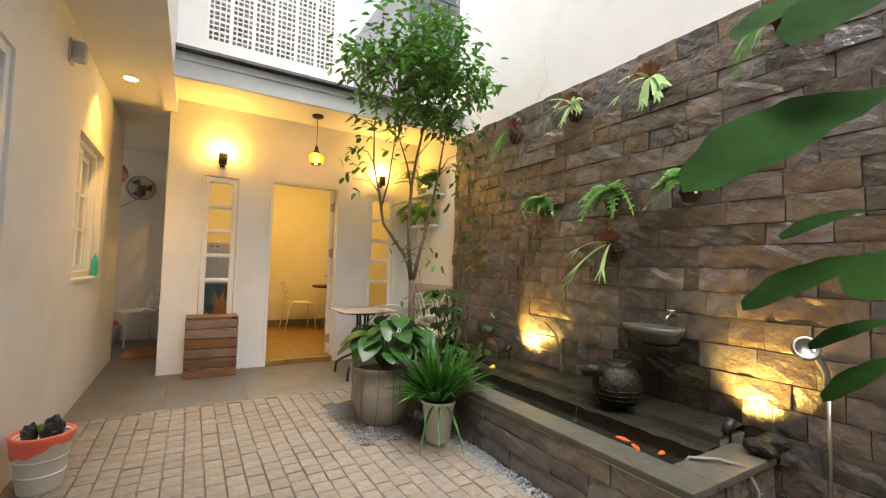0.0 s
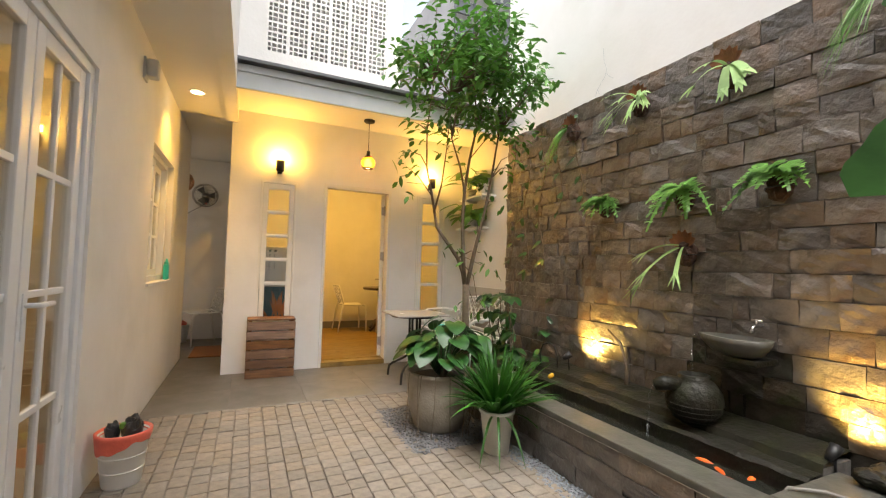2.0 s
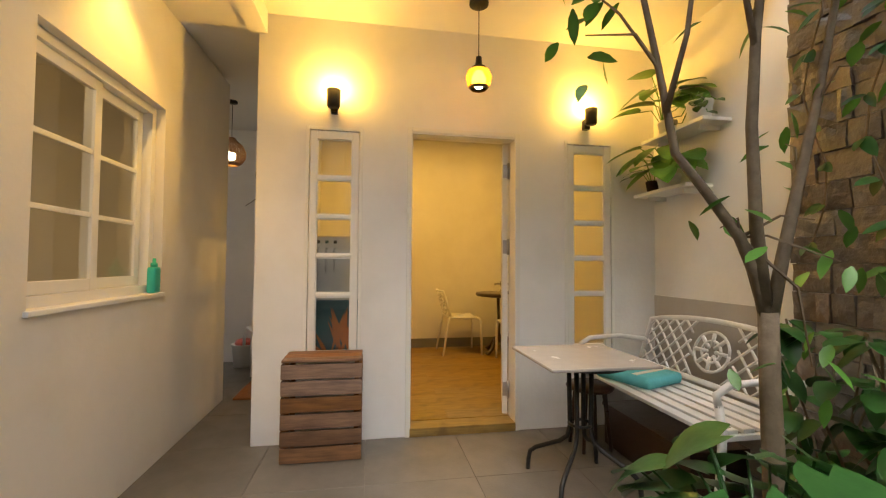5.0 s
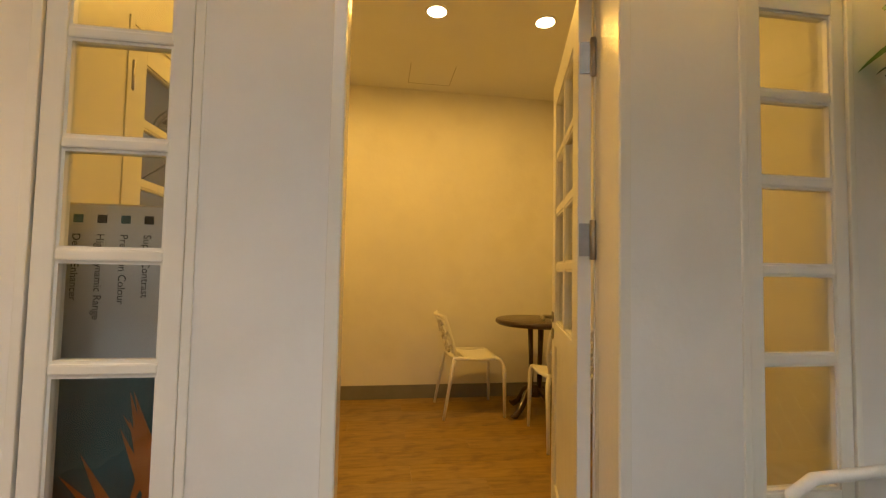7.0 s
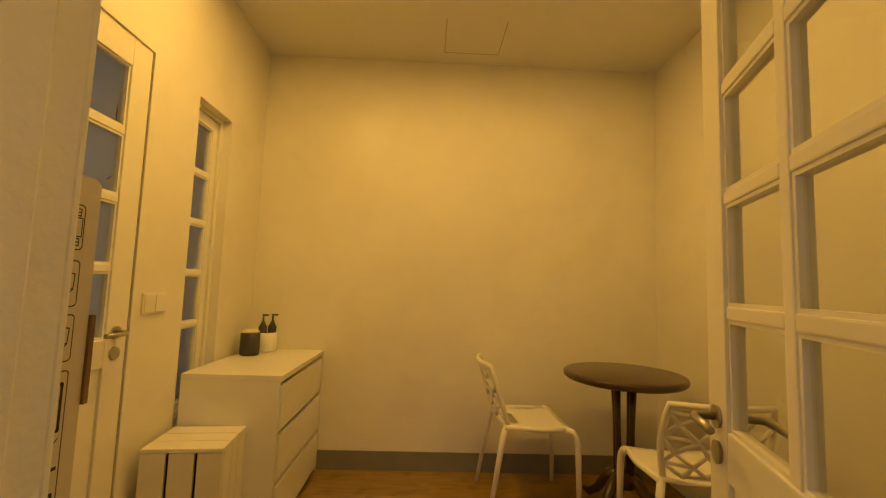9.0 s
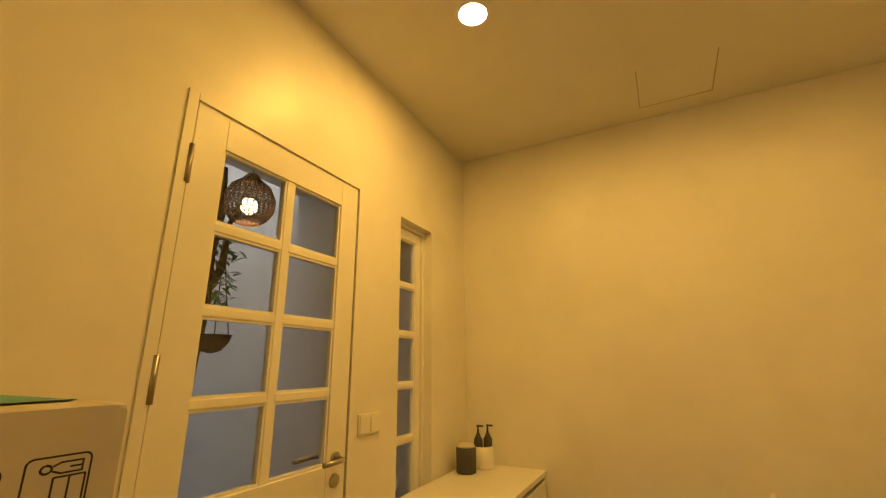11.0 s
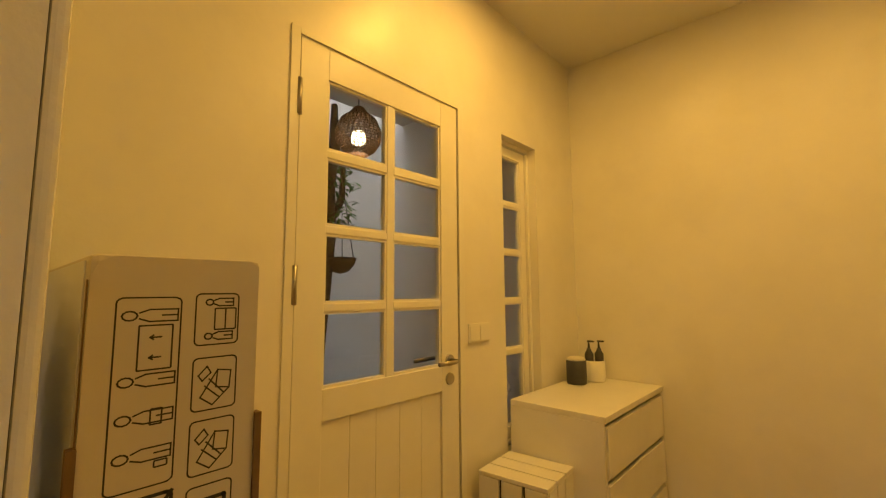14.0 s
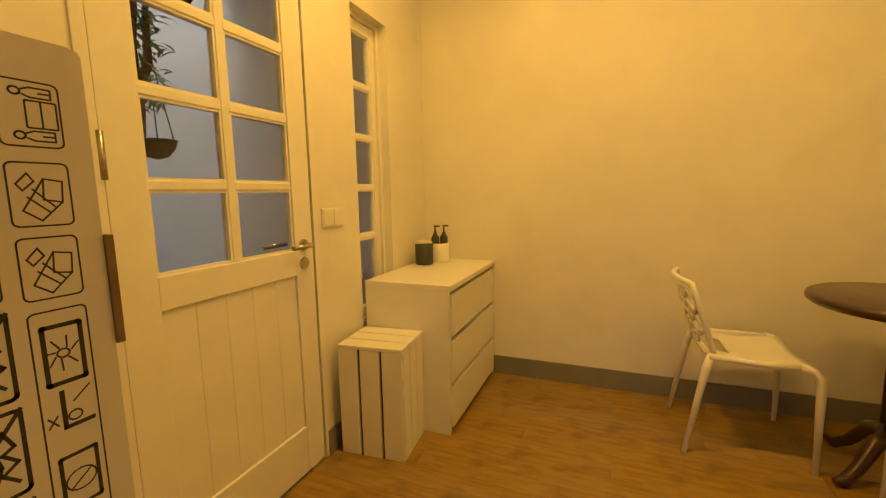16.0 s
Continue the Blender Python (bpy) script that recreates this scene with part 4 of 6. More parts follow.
for k, tx in enumerate(("Super Contrast", "Precision Colour", "High Dynamic Range", "Depth Enhancer")):
    words(tx, tv, Matrix.Translation((-0.033 - 0.057 * k, -CD - 0.0022, 1.212)) @ Euler((radians(90), radians(90), 0)).to_matrix().to_4x4(), 0.027, INK)
    pbox("printed_symbol", CARTONTEAL if k % 2 else INK, tv, -0.033 - 0.057 * k, -0.010 - 0.057 * k, -CD - 0.002, -CD - 0.0012, 1.24, 1.262, 0)
rnd = random.Random(3)
bm = bmesh.new()
for k in range(16):
    bx, bz = rnd.uniform(-0.10, 0.12), rnd.uniform(0.40, 0.50)
    a = rnd.uniform(0.2, 2.6)
    L_ = rnd.uniform(0.15, 0.5)
    tip = (bx + math.cos(a) * L_ * 0.6, min(0.80, bz + math.sin(a) * L_))
    w_ = 0.016
    tip = (max(-0.34, min(0.36, tip[0])), tip[1])
    mx_, mz_ = (bx + tip[0]) / 2, (bz + tip[1]) / 2
    y = -CD - 0.0018 - 0.00005 * k
    bm.faces.new([bm.verts.new(v) for v in ((bx, y, bz), (mx_ + w_, y, mz_), (tip[0], y, tip[1]), (mx_ - w_, y, mz_))])
part("printed_leaves", bm, ORANGE, tv)

# ---- courtyard: paving, stone, pond ----


def piece(name, me, parent, loc, scale=(1, 1, 1), rz=0.0):
    o = new(name, me)
    o.parent = parent
    o.location, o.scale, o.rotation_euler = loc, scale, (0, 0, rz)
    return o


def mesh_of(bm, name, material):
    me = bpy.data.meshes.new(name)
    bmesh.ops.recalc_face_normals(bm, faces=bm.faces)
    bm.to_mesh(me)
    bm.free()
    me.materials.append(material)
    return me


def slab_mesh(name, material, w, d, h, ch):
    """A slab with chamfered top edges: cheap, top at z 0."""
    bm = bmesh.new()
    rings = []
    for x, y, z in ((w / 2, d / 2, -h), (w / 2, d / 2, -ch), (w / 2 - ch, d / 2 - ch, 0)):
        rings.append([bm.verts.new((sx * x, sy * y, z)) for sx, sy in ((1, 1), (-1, 1), (-1, -1), (1, -1))])
    for a, b in zip(rings, rings[1:]):
        for k in range(4):
            bm.faces.new((a[k], a[(k + 1) % 4], b[(k + 1) % 4], b[k]))
    bm.faces.new(rings[-1])
    return mesh_of(bm, name, material)


# big crate under the left window
wc = thing("wooden_crate", (-0.545, -0.155, 0.0), "brown stained slatted wooden crate under the narrow window", "crate")
for k in range(6):
    pbox("slat", CRATEWOOD, wc, -0.232, 0.232, -0.135, -0.118, 0.004 + k * 0.096, 0.089 + k * 0.096, 0.004)
    for x0, x1 in ((-0.232, -0.216), (0.216, 0.232)):
        pbox("slat", CRATEWOOD, wc, x0, x1, -0.117, 0.117, 0.004 + k * 0.096, 0.089 + k * 0.096, 0.004)
for k in range(3):
    pbox("slat", CRATEWOOD, wc, -0.230, 0.230, -0.134 + k * 0.088, -0.05 + k * 0.088, 0.581, 0.597, 0.004)
for x, y in ((-0.2, -0.105), (0.2, -0.105), (-0.2, 0.105), (0.2, 0.105)):
    pbox("corner_post", CRATEWOOD, wc, x - 0.014, x + 0.014, y - 0.012, y + 0.012, 0.0, 0.58, 0.002)

# wall lamps, pendant, soffit downlight
for lx in (-0.52, 1.28):
    s = thing("wall_lamp", (lx, 0.0, 2.20), "dark metal up-light wall lamp, lit, above the window", "wall lamp", "terrace wall lamps")
    pbox("bracket", BLACKMET, s, -0.022, 0.022, -0.045, -0.001, -0.045, 0.03, 0.004)
    plathe("body", BLACKMET, s, [(0.0, -0.03), (0.036, -0.03), (0.042, -0.02), (0.045, 0.085), (0.040, 0.085), (0.036, 0.03), (0.0, 0.03)], 20, 0, -0.095)
    plathe("bulb", BULB, s, [(0.0, 0.032), (0.022, 0.035), (0.026, 0.055), (0.015, 0.07), (0, 0.074)], 14, 0, -0.095)
pe = thing("pendant_lamp", (0.376, -0.366, 2.80), "black pendant lamp with amber glass shade, lit", "pendant lamp")
plathe("canopy", BLACKMET, pe, [(0, 0), (0.06, 0), (0.06, -0.02), (0.05, -0.026), (0, -0.026)], 24)
ptube("cord", BLACKMET, pe, [(0, 0, -0.02), (0, 0, -0.36)], 0.003, 6)
plathe("socket", BLACKMET, pe, [(0, -0.35), (0.018, -0.35), (0.022, -0.40), (0.045, -0.415), (0.045, -0.425), (0, -0.425)], 20)
sh = plathe("glass_shade", AMBERGLASS, pe, [(0.035, -0.42), (0.07, -0.44), (0.082, -0.48), (0.07, -0.53), (0.048, -0.555), (0.045, -0.552), (0.066, -0.528), (0.077, -0.48), (0.066, -0.444), (0.034, -0.424)], 28)
sh.visible_shadow = False
plathe("bulb", BULB, pe, [(0, -0.43), (0.024, -0.44), (0.046, -0.485), (0.042, -0.52), (0.022, -0.543), (0, -0.548)], 18)
plathe("rim", BLACKMET, pe, [(0.058, -0.540), (0.063, -0.540), (0.052, -0.552), (0.047, -0.552), (0.058, -0.540)], 24)
sd = thing("soffit_downlight", (-1.276, -0.637, 2.69), "lit round downlight in the white soffit", "downlight")
plathe("trim_ring", PLASTIC, sd, [(0.052, -0.005), (0.066, -0.004), (0.07, -0.0005), (0.052, -0.0005)], 28)
plathe("diffuser", DISC, sd, [(0, -0.0055), (0.050, -0.0055), (0.051, -0.001), (0, -0.001)], 28)
vt = thing("wall_vent", (HX, -1.55, 2.46), "grey plastic wall lamp housing under the soffit", "vent")
pbox("backplate", FASCIA, vt, 0.0, 0.015, -0.05, 0.05, -0.075, 0.075, 0.004)
bm = bmesh.new()
box(bm, 0.016, 0.085, -0.045, 0.045, -0.055, 0.07, 0.018)
part("hood", bm, FASCIA, vt)

# bistro table
bt = thing("bistro_table", (0.84, -0.755, 0.0), "square pale-topped bistro table with black metal legs", "table")
bm = bmesh.new()
box(bm, -0.285, 0.285, -0.285, 0.285, 0.665, 0.682, 0.008)
part("tabletop", bm, TABLETOP, bt)
plathe("underframe", BLACKMET, bt, [(0, 0.632), (0.20, 0.638), (0.25, 0.645), (0.262, 0.664), (0, 0.664)], 28)
for a in (45, 135, 225, 315):
    ca, sa = math.cos(radians(a)), math.sin(radians(a))
    ptube("leg", BLACKMET, bt, [(ca * 0.06, sa * 0.06, 0.632), (ca * 0.055, sa * 0.055, 0.30), (ca * 0.07, sa * 0.07, 0.24), (ca * 0.11, sa * 0.11, 0.205), (ca * 0.25, sa * 0.25, 0.135), (ca * 0.285, sa * 0.285, 0.105), (ca * 0.295, sa * 0.295, 0.06), (ca * 0.30, sa * 0.30, 0.0)], 0.0125, 10)
ptube("collar", BLACKMET, bt, [(0.06 * math.cos(a), 0.06 * math.sin(a), 0.32) for a in (k * math.pi / 8 for k in range(17))], 0.008, 6)

# cast metal bench along the white wall; local +x is the seat's front
bn = thing("garden_bench", (1.47, -0.645, 0.0), "white cast metal garden bench with lattice back", "bench", rz=180)
for k in range(6):
    x = -0.20 + k * 0.085
    pbox("seat_slat", CASTWHITE, bn, x, x + 0.06, -0.60, 0.60, 0.425, 0.445, 0.005)


def bpt(y, v):
    arch = 0.06 * (1 - (y / 0.6) ** 2)
    return (-0.22 - 0.10 * v, y, 0.47 + (0.30 + arch) * v)


fr_ = [bpt(-0.6, 0), bpt(-0.6, 0.5), bpt(-0.6, 1)] + [bpt(-0.6 + 0.1 * k, 1) for k in range(1, 12)] + [bpt(0.6, 1), bpt(0.6, 0.5), bpt(0.6, 0)]
ptube("back_frame", CASTWHITE, bn, fr_ + [fr_[0]], 0.017, 8)
bm = bmesh.new()
for k in range(-4, 17):
    for sgn in (1, -1):
        pts = []
        for i in range(9):
            v = i / 8
            y = sgn * (-0.6 + 0.1 * k + 0.36 * v)
            if -0.6 <= y <= 0.6 and (abs(y) > 0.13 or abs(v - 0.5) > 0.42):
                pts.append(bpt(y, v))
            elif len(pts) > 1:
                tube(bm, pts, 0.008, 5)
                pts = []
            else:
                pts = []
        if len(pts) > 1:
            tube(bm, pts, 0.008, 5)
for rr_ in (0.13, 0.07):
    tube(bm, [bpt(rr_ * math.cos(a), 0.5 + rr_ * 2.6 * math.sin(a) * 0.95) for a in (k * math.pi / 10 for k in range(21))], 0.009, 6)
for a in range(0, 360, 45):
    tube(bm, [bpt(0.03 * math.cos(radians(a)), 0.5 + 0.08 * math.sin(radians(a))), bpt(0.12 * math.cos(radians(a)), 0.5 + 0.30 * math.sin(radians(a)))], 0.012, 5)
part("lattice", bm, CASTWHITE, bn, "", True)
for y in (-0.6, 0.6):
    ptube("arm", CASTWHITE, bn, [(-0.27, y, 0.62), (-0.05, y, 0.65), (0.18, y, 0.64), (0.25, y, 0.60), (0.24, y, 0.55)], 0.017, 8)
    ptube("leg", CASTWHITE, bn, [(0.24, y, 0.56), (0.22, y, 0.43), (0.24, y, 0.20), (0.29, y, 0.0)], 0.018, 8)
    ptube("leg", CASTWHITE, bn, [(-0.22, y, 0.47), (-0.22, y, 0.42), (-0.25, y, 0.18), (-0.30, y, 0.0)], 0.018, 8)
    pbox("seat_bearer", CASTWHITE, bn, -0.20, 0.29, y - 0.012, y + 0.012, 0.40, 0.4245, 0.004)
cu = thing("seat_cushion", (1.39, -0.45, 0.446), "teal and cream striped cushion lying on the bench", "cushion", rz=20)
bm = bmesh.new()
box(bm, -0.17, 0.17, -0.19, 0.19, 0.0, 0.07, 0.03)
part("pad", bm, CUSHION, cu, "", True)
for y in (-0.10, 0.02, 0.12):
    bm = bmesh.new()
    box(bm, -0.15, 0.15, y, y + 0.035, 0.0695, 0.0725, 0.001)
    part("stripe", bm, CREAM, cu)
bx = thing("storage_box", (1.42, -0.66, 0.0), "dark brown wooden box under the bench", "box")
pbox("body", DARKWOOD, bx, -0.16, 0.16, -0.38, 0.38, 0.0, 0.24, 0.006)
pbox("lid", DARKWOOD, bx, -0.17, 0.17, -0.39, 0.39, 0.2405, 0.262, 0.004)
stl = thing("low_stool", (1.13, -0.33, 0.0), "small dark wooden stool beside the table", "stool")
plathe("seat", DARKWOOD, stl, [(0, 0.37), (0.14, 0.37), (0.15, 0.385), (0.14, 0.40), (0, 0.40)], 24)
for a in (45, 135, 225, 315):
    ca, sa = math.cos(radians(a)), math.sin(radians(a))
    ptube("leg", DARKWOOD, stl, [(ca * 0.09, sa * 0.09, 0.37), (ca * 0.13, sa * 0.13, 0.0)], [0.016, 0.012], 8)

# wall shelves with pots
SHELVES = ((-0.42, 2.03, 0.58), (-0.30, 1.66, 0.52))
for y, z, L_ in SHELVES:
    sf = thing("wall_shelf", (RX, y, z), "white wall shelf holding potted plants", "shelf", "wall shelves")
    pbox("board", JOINERY, sf, -0.20, -0.001, -L_ / 2, L_ / 2, 0, 0.022, 0.003)
    for yy in (-L_ / 3, L_ / 3):
        pbox("bracket", JOINERY, sf, -0.14, -0.001, yy - 0.008, yy + 0.008, -0.03, -0.0005, 0.003)


def small_pot(loc, r, h, material, label):
    p = thing("plant_pot", loc, label, "pot", "shelf pots")
    plathe("body", material, p, [(0, 0), (r * 0.75, 0), (r * 0.8, 0.004), (r, h - 0.02), (r * 1.06, h - 0.018), (r * 1.06, h), (r * 0.94, h), (r * 0.9, h - 0.02), (0, h - 0.025)], 20)
    return p


small_pot((1.75, -0.28, 2.052), 0.06, 0.11, WHITEPOT, "clear jar of cuttings on the shelf")
small_pot((1.74, -0.58, 2.052), 0.075, 0.13, CASTWHITE, "white pot on the upper wall shelf")
small_pot((1.74, -0.30, 1.682), 0.075, 0.10, CASTWHITE, "white pot on the lower wall shelf")
small_pot((1.75, -0.12, 1.682), 0.045, 0.09, COIR, "small brown pot on the lower wall shelf")

# soap bottle on the house sill
sb = thing("soap_bottle", (HX - 0.012, -0.19, 0.9845), "teal plastic soap bottle on the window sill", "bottle")
bm = bmesh.new()
box(bm, -0.022, 0.022, -0.04, 0.04, 0.0, 0.15, 0.014)
part("body", bm, TEAL, sb, "", True)
plathe("cap", TEAL, sb, [(0, 0.1505), (0.018, 0.1505), (0.018, 0.17), (0.010, 0.175), (0.008, 0.20), (0, 0.20)], 14)

# bin with coral liner
bk = thing("waste_bucket", (-1.345, -2.235, 0.0), "white bucket with coral liner and black bags", "bucket")
bk.scale = (0.79, 0.79, 0.92)
plathe("bucket", PLASTIC, bk, [(0, 0), (0.105, 0), (0.11, 0.01), (0.145, 0.27), (0.152, 0.272), (0.152, 0.285), (0.138, 0.285), (0.132, 0.26), (0, 0.25)], 32)
for z in (0.09, 0.17):
    r_ = 0.11 + 0.035 * z / 0.27
    ptube("hoop", PLASTIC, bk, [(r_ * math.cos(a), r_ * math.sin(a), z) for a in (k * math.pi / 12 for k in range(25))], 0.004, 5)
bm = bmesh.new()
rows_ = []
for k in range(49):
    a = 2 * math.pi * k / 48
    f = 0.012 * math.sin(a * 5) + 0.008 * math.sin(a * 11)
    rows_.append([bm.verts.new((r * math.cos(a), r * math.sin(a), z)) for r, z in ((0.150 + f * 0.2, 0.245 - 0.055 * max(0, math.cos(a - 3.9)) ** 2 + f * 0.6), (0.158, 0.272), (0.161, 0.293), (0.150, 0.300), (0.132, 0.27))])
for p, q in zip(rows_, rows_[1:]):
    for i in range(4):
        bm.faces.new((p[i], q[i], q[i + 1], p[i + 1]))
part("liner", bm, CORAL, bk, "", True)
rnd = random.Random(11)
for k, (x, y, s) in enumerate(((-0.07, 0.03, 0.045), (0.05, -0.03, 0.062), (0.04, 0.06, 0.058))):
    bm = bmesh.new()
    bmesh.ops.create_icosphere(bm, subdivisions=3, radius=s, matrix=Matrix.Translation((x, y, 0.285)))
    for v in bm.verts:
        v.co += v.co.normalized() * noise.noise(v.co * 34) * 0.034
        v.co.z += abs(noise.noise(v.co * 17)) * 0.03
    part("bag", bm, BLACKBAG, bk)
pbox("leaf_scrap", LEAFPOTHOS, bk, -0.02, 0.03, -0.05, -0.01, 0.31, 0.345, 0.01)

# passage: mat, fan, wicker lamp, basket, hanging plants' holders
dm = thing("door_mat", (-1.22, 1.32, 0.0), "rust brown coir doormat in the passage", "doormat")
pbox("pile", COIRMAT, dm, -0.18, 0.20, -0.36, 0.36, 0.001, 0.018, 0.005)
fn = thing("wall_fan", (-1.42, 2.45, 2.17), "grey wall fan with wire cage and red knob", "fan")
fn.scale = (0.8, 0.8, 0.8)
ptube("cord", SKIRT, fn, [(0.0, -0.02, -0.12), (-0.10, -0.006, -0.20), (-0.40, -0.006, -0.42)], 0.006, 6)
pbox("bracket", BLACKMET, fn, -0.05, 0.05, -0.08, -0.001, -0.12, 0.05, 0.01)
plathe("motor", CANDARK, fn, [(0, -0.05), (0.06, -0.05), (0.07, 0.0), (0.05, 0.05), (0, 0.05)], 20, 0, -0.13)
for dy, R in ((-0.16, 0.20), (-0.21, 0.215), (-0.26, 0.19)):
    ptube("cage_ring", SKIRT, fn, [(R * math.cos(a), dy, R * math.sin(a)) for a in (k * math.pi / 14 for k in range(29))], 0.005, 5)
bm = bmesh.new()
for k in range(28):
    a = 2 * math.pi * k / 28
    tube(bm, [(r * math.cos(a), y, r * math.sin(a)) for r, y in ((0.03, -0.275), (0.12, -0.275), (0.19, -0.26), (0.215, -0.21), (0.20, -0.16), (0.06, -0.15))], 0.002, 4)
part("cage_wires", bm, SKIRT, fn)
for k in range(3):
    bm = bmesh.new()
    a0 = k * 2 * math.pi / 3
    ring_ = [bm.verts.new((r * math.cos(a0 + d), -0.20 + 0.05 * d, r * math.sin(a0 + d))) for r, d in ((0.03, -0.3), (0.17, -0.35), (0.18, 0.5), (0.03, 0.4))]
    bm.faces.new(ring_)
    r = bmesh.ops.extrude_face_region(bm, geom=bm.faces[:])
    bmesh.ops.translate(bm, verts=[v for v in r["geom"] if isinstance(v, bmesh.types.BMVert)], vec=(0, 0.004, 0))
    part("blade", bm, CANDARK, fn)
plathe("knob", CORAL, fn, [(0, -0.15), (0.02, -0.15), (0.022, -0.12), (0, -0.118)], 14, 0.0, -0.05)
wl = thing("wicker_pendant", (-1.62, 1.50, 2.74), "brown woven wicker pendant lamp, lit, over the passage", "pendant lamp")
ptube("cord", BLACKMET, wl, [(0, 0, 0), (0, 0, -0.36)], 0.003, 6)
plathe("canopy", BLACKMET, wl, [(0, 0), (0.045, 0), (0.045, -0.02), (0, -0.024)], 18)
bm = bmesh.new()
prof = [(0.03, 0.155), (0.05, 0.125), (0.10, 0.085), (0.128, 0.02), (0.125, -0.04), (0.095, -0.09), (0.06, -0.115)]
prof = [(r, z - 0.52) for r, z in prof]
for k in range(56):
    a = 2 * math.pi * k / 56
    tube(bm, [(r * math.cos(a + 0.5 * i * (1 if k % 2 else -1) / 4), r * math.sin(a + 0.5 * i * (1 if k % 2 else -1) / 4), z) for i, (r, z) in enumerate(prof)], 0.0028, 4)
for i in range(26):
    u = i / 25 * (len(prof) - 1)
    j = min(int(u), len(prof) - 2)
    r = prof[j][0] + (prof[j + 1][0] - prof[j][0]) * (u - j)
    z = prof[j][1] + (prof[j + 1][1] - prof[j][1]) * (u - j)
    tube(bm, [(r * math.cos(a), r * math.sin(a), z) for a in (q * math.pi / 10 for q in range(21))], 0.003, 4)
part("shade", bm, WICKER, wl)
plathe("bulb", BULB, wl, [(0, -0.50), (0.03, -0.507), (0.042, -0.535), (0.04, -0.56), (0.02, -0.582), (0, -0.586)], 18)
bsk = thing("laundry_basket", (-1.66, 2.22, 0.0), "white bucket with orange cloth in the passage", "bucket")
plathe("body", PLASTIC, bsk, [(0, 0), (0.10, 0), (0.13, 0.24), (0.137, 0.25), (0.125, 0.25), (0.11, 0.22), (0, 0.21)], 20)
bm = bmesh.new()
bmesh.ops.create_icosphere(bm, subdivisions=2, radius=0.10, matrix=Matrix.Translation((0, 0, 0.26)) @ Matrix.Diagonal((1, 1, 0.6, 1)))
for v in bm.verts:
    v.co += v.co.normalized() * noise.noise(v.co * 20) * 0.03
part("cloth", bm, CORAL, bsk, "", True)
hb = thing("hanging_basket", (-2.0, 1.65, 1.52), "brown coir hanging basket on wires in the yard", "hanging basket")
plathe("liner", COIR, hb, [(0, -0.075), (0.05, -0.06), (0.085, -0.02), (0.10, 0.025), (0.09, 0.025), (0, 0.0)], 18)
for a in (20, 140, 260):
    ptube("wire", BLACKMET, hb, [(0.098 * math.cos(radians(a)), 0.098 * math.sin(radians(a)), 0.02), (0, 0, 0.55)], 0.003, 4)
ptube("rim_wire", BLACKMET, hb, [(0.10 * math.cos(a), 0.10 * math.sin(a), 0.025) for a in (k * math.pi / 8 for k in range(17))], 0.004, 5)
ptube("hook_wire", BLACKMET, hb, [(0, 0, 0.55), (0.03, -0.08, 0.82)], 0.003, 4)
dw_ = thing("driftwood_branch", (-2.03, 1.57, 0.0), "leaning driftwood trunk with small epiphytes in the yard", "driftwood")
ptube("trunk", BARK, dw_, [(-0.12, -0.12, 0.0), (-0.05, -0.06, 0.8), (0.0, 0.0, 1.70), (0.02, -0.02, 2.0), (0.06, 0.0, 2.25), (0.02, 0.02, 2.55)], [0.08, 0.065, 0.055, 0.05, 0.035, 0.02], 9)
ptube("branch", BARK, dw_, [(0.0, 0.0, 1.75), (0.06, 0.06, 1.92), (0.05, 0.08, 2.2), (0.09, 0.10, 2.32)], [0.03, 0.022, 0.015, 0.008], 7)

# cabinets seen through the house glass
for k, (y, w, h) in enumerate(((-0.8, 0.9, 0.9), (-1.75, 0.9, 0.9), (-2.7, 0.9, 0.9))):
    cb = thing("kitchen_cabinet", (-3.9, y, 0.02), "light wood kitchen cabinet inside the house", "cabinet", "house cabinets")
    pbox("body", CABINET, cb, -0.28, 0.28, -w / 2, w / 2, 0, h, 0.004)
    for s_ in (-1, 1):
        dd = pbox("door", CABINET, cb, 0.281, 0.30, s_ * w / 4 - w / 4 + 0.006, s_ * w / 4 + w / 4 - 0.006, 0.08, h - 0.04, 0.004)
        pbox("handle", STEEL, dd, 0.301, 0.315, s_ * 0.05 - 0.006, s_ * 0.05 + 0.006, h - 0.22, h - 0.1, 0.002)
for k, z in enumerate((1.25, 1.6, 1.95)):
    sf = thing("kitchen_shelf", (-4.05, -1.7, z), "white kitchen shelf inside the house", "shelf", "house shelves")
    pbox("board", JOINERY, sf, -0.14, 0.14, -1.0, 1.0, 0, 0.03, 0.003)
    for j in range(5):
        jr = thing("kitchen_jar", (-4.03, -2.5 + j * 0.38 + 0.1 * k, z + 0.03), "dark kitchen jar on the shelf", "jar", "kitchen jars")
        plathe("body", (CANDARK, CORAL, WICKER)[(j + k) % 3], jr, [(0, 0), (0.05, 0), (0.055, 0.01), (0.05, 0.12), (0.03, 0.14), (0, 0.14)], 14)

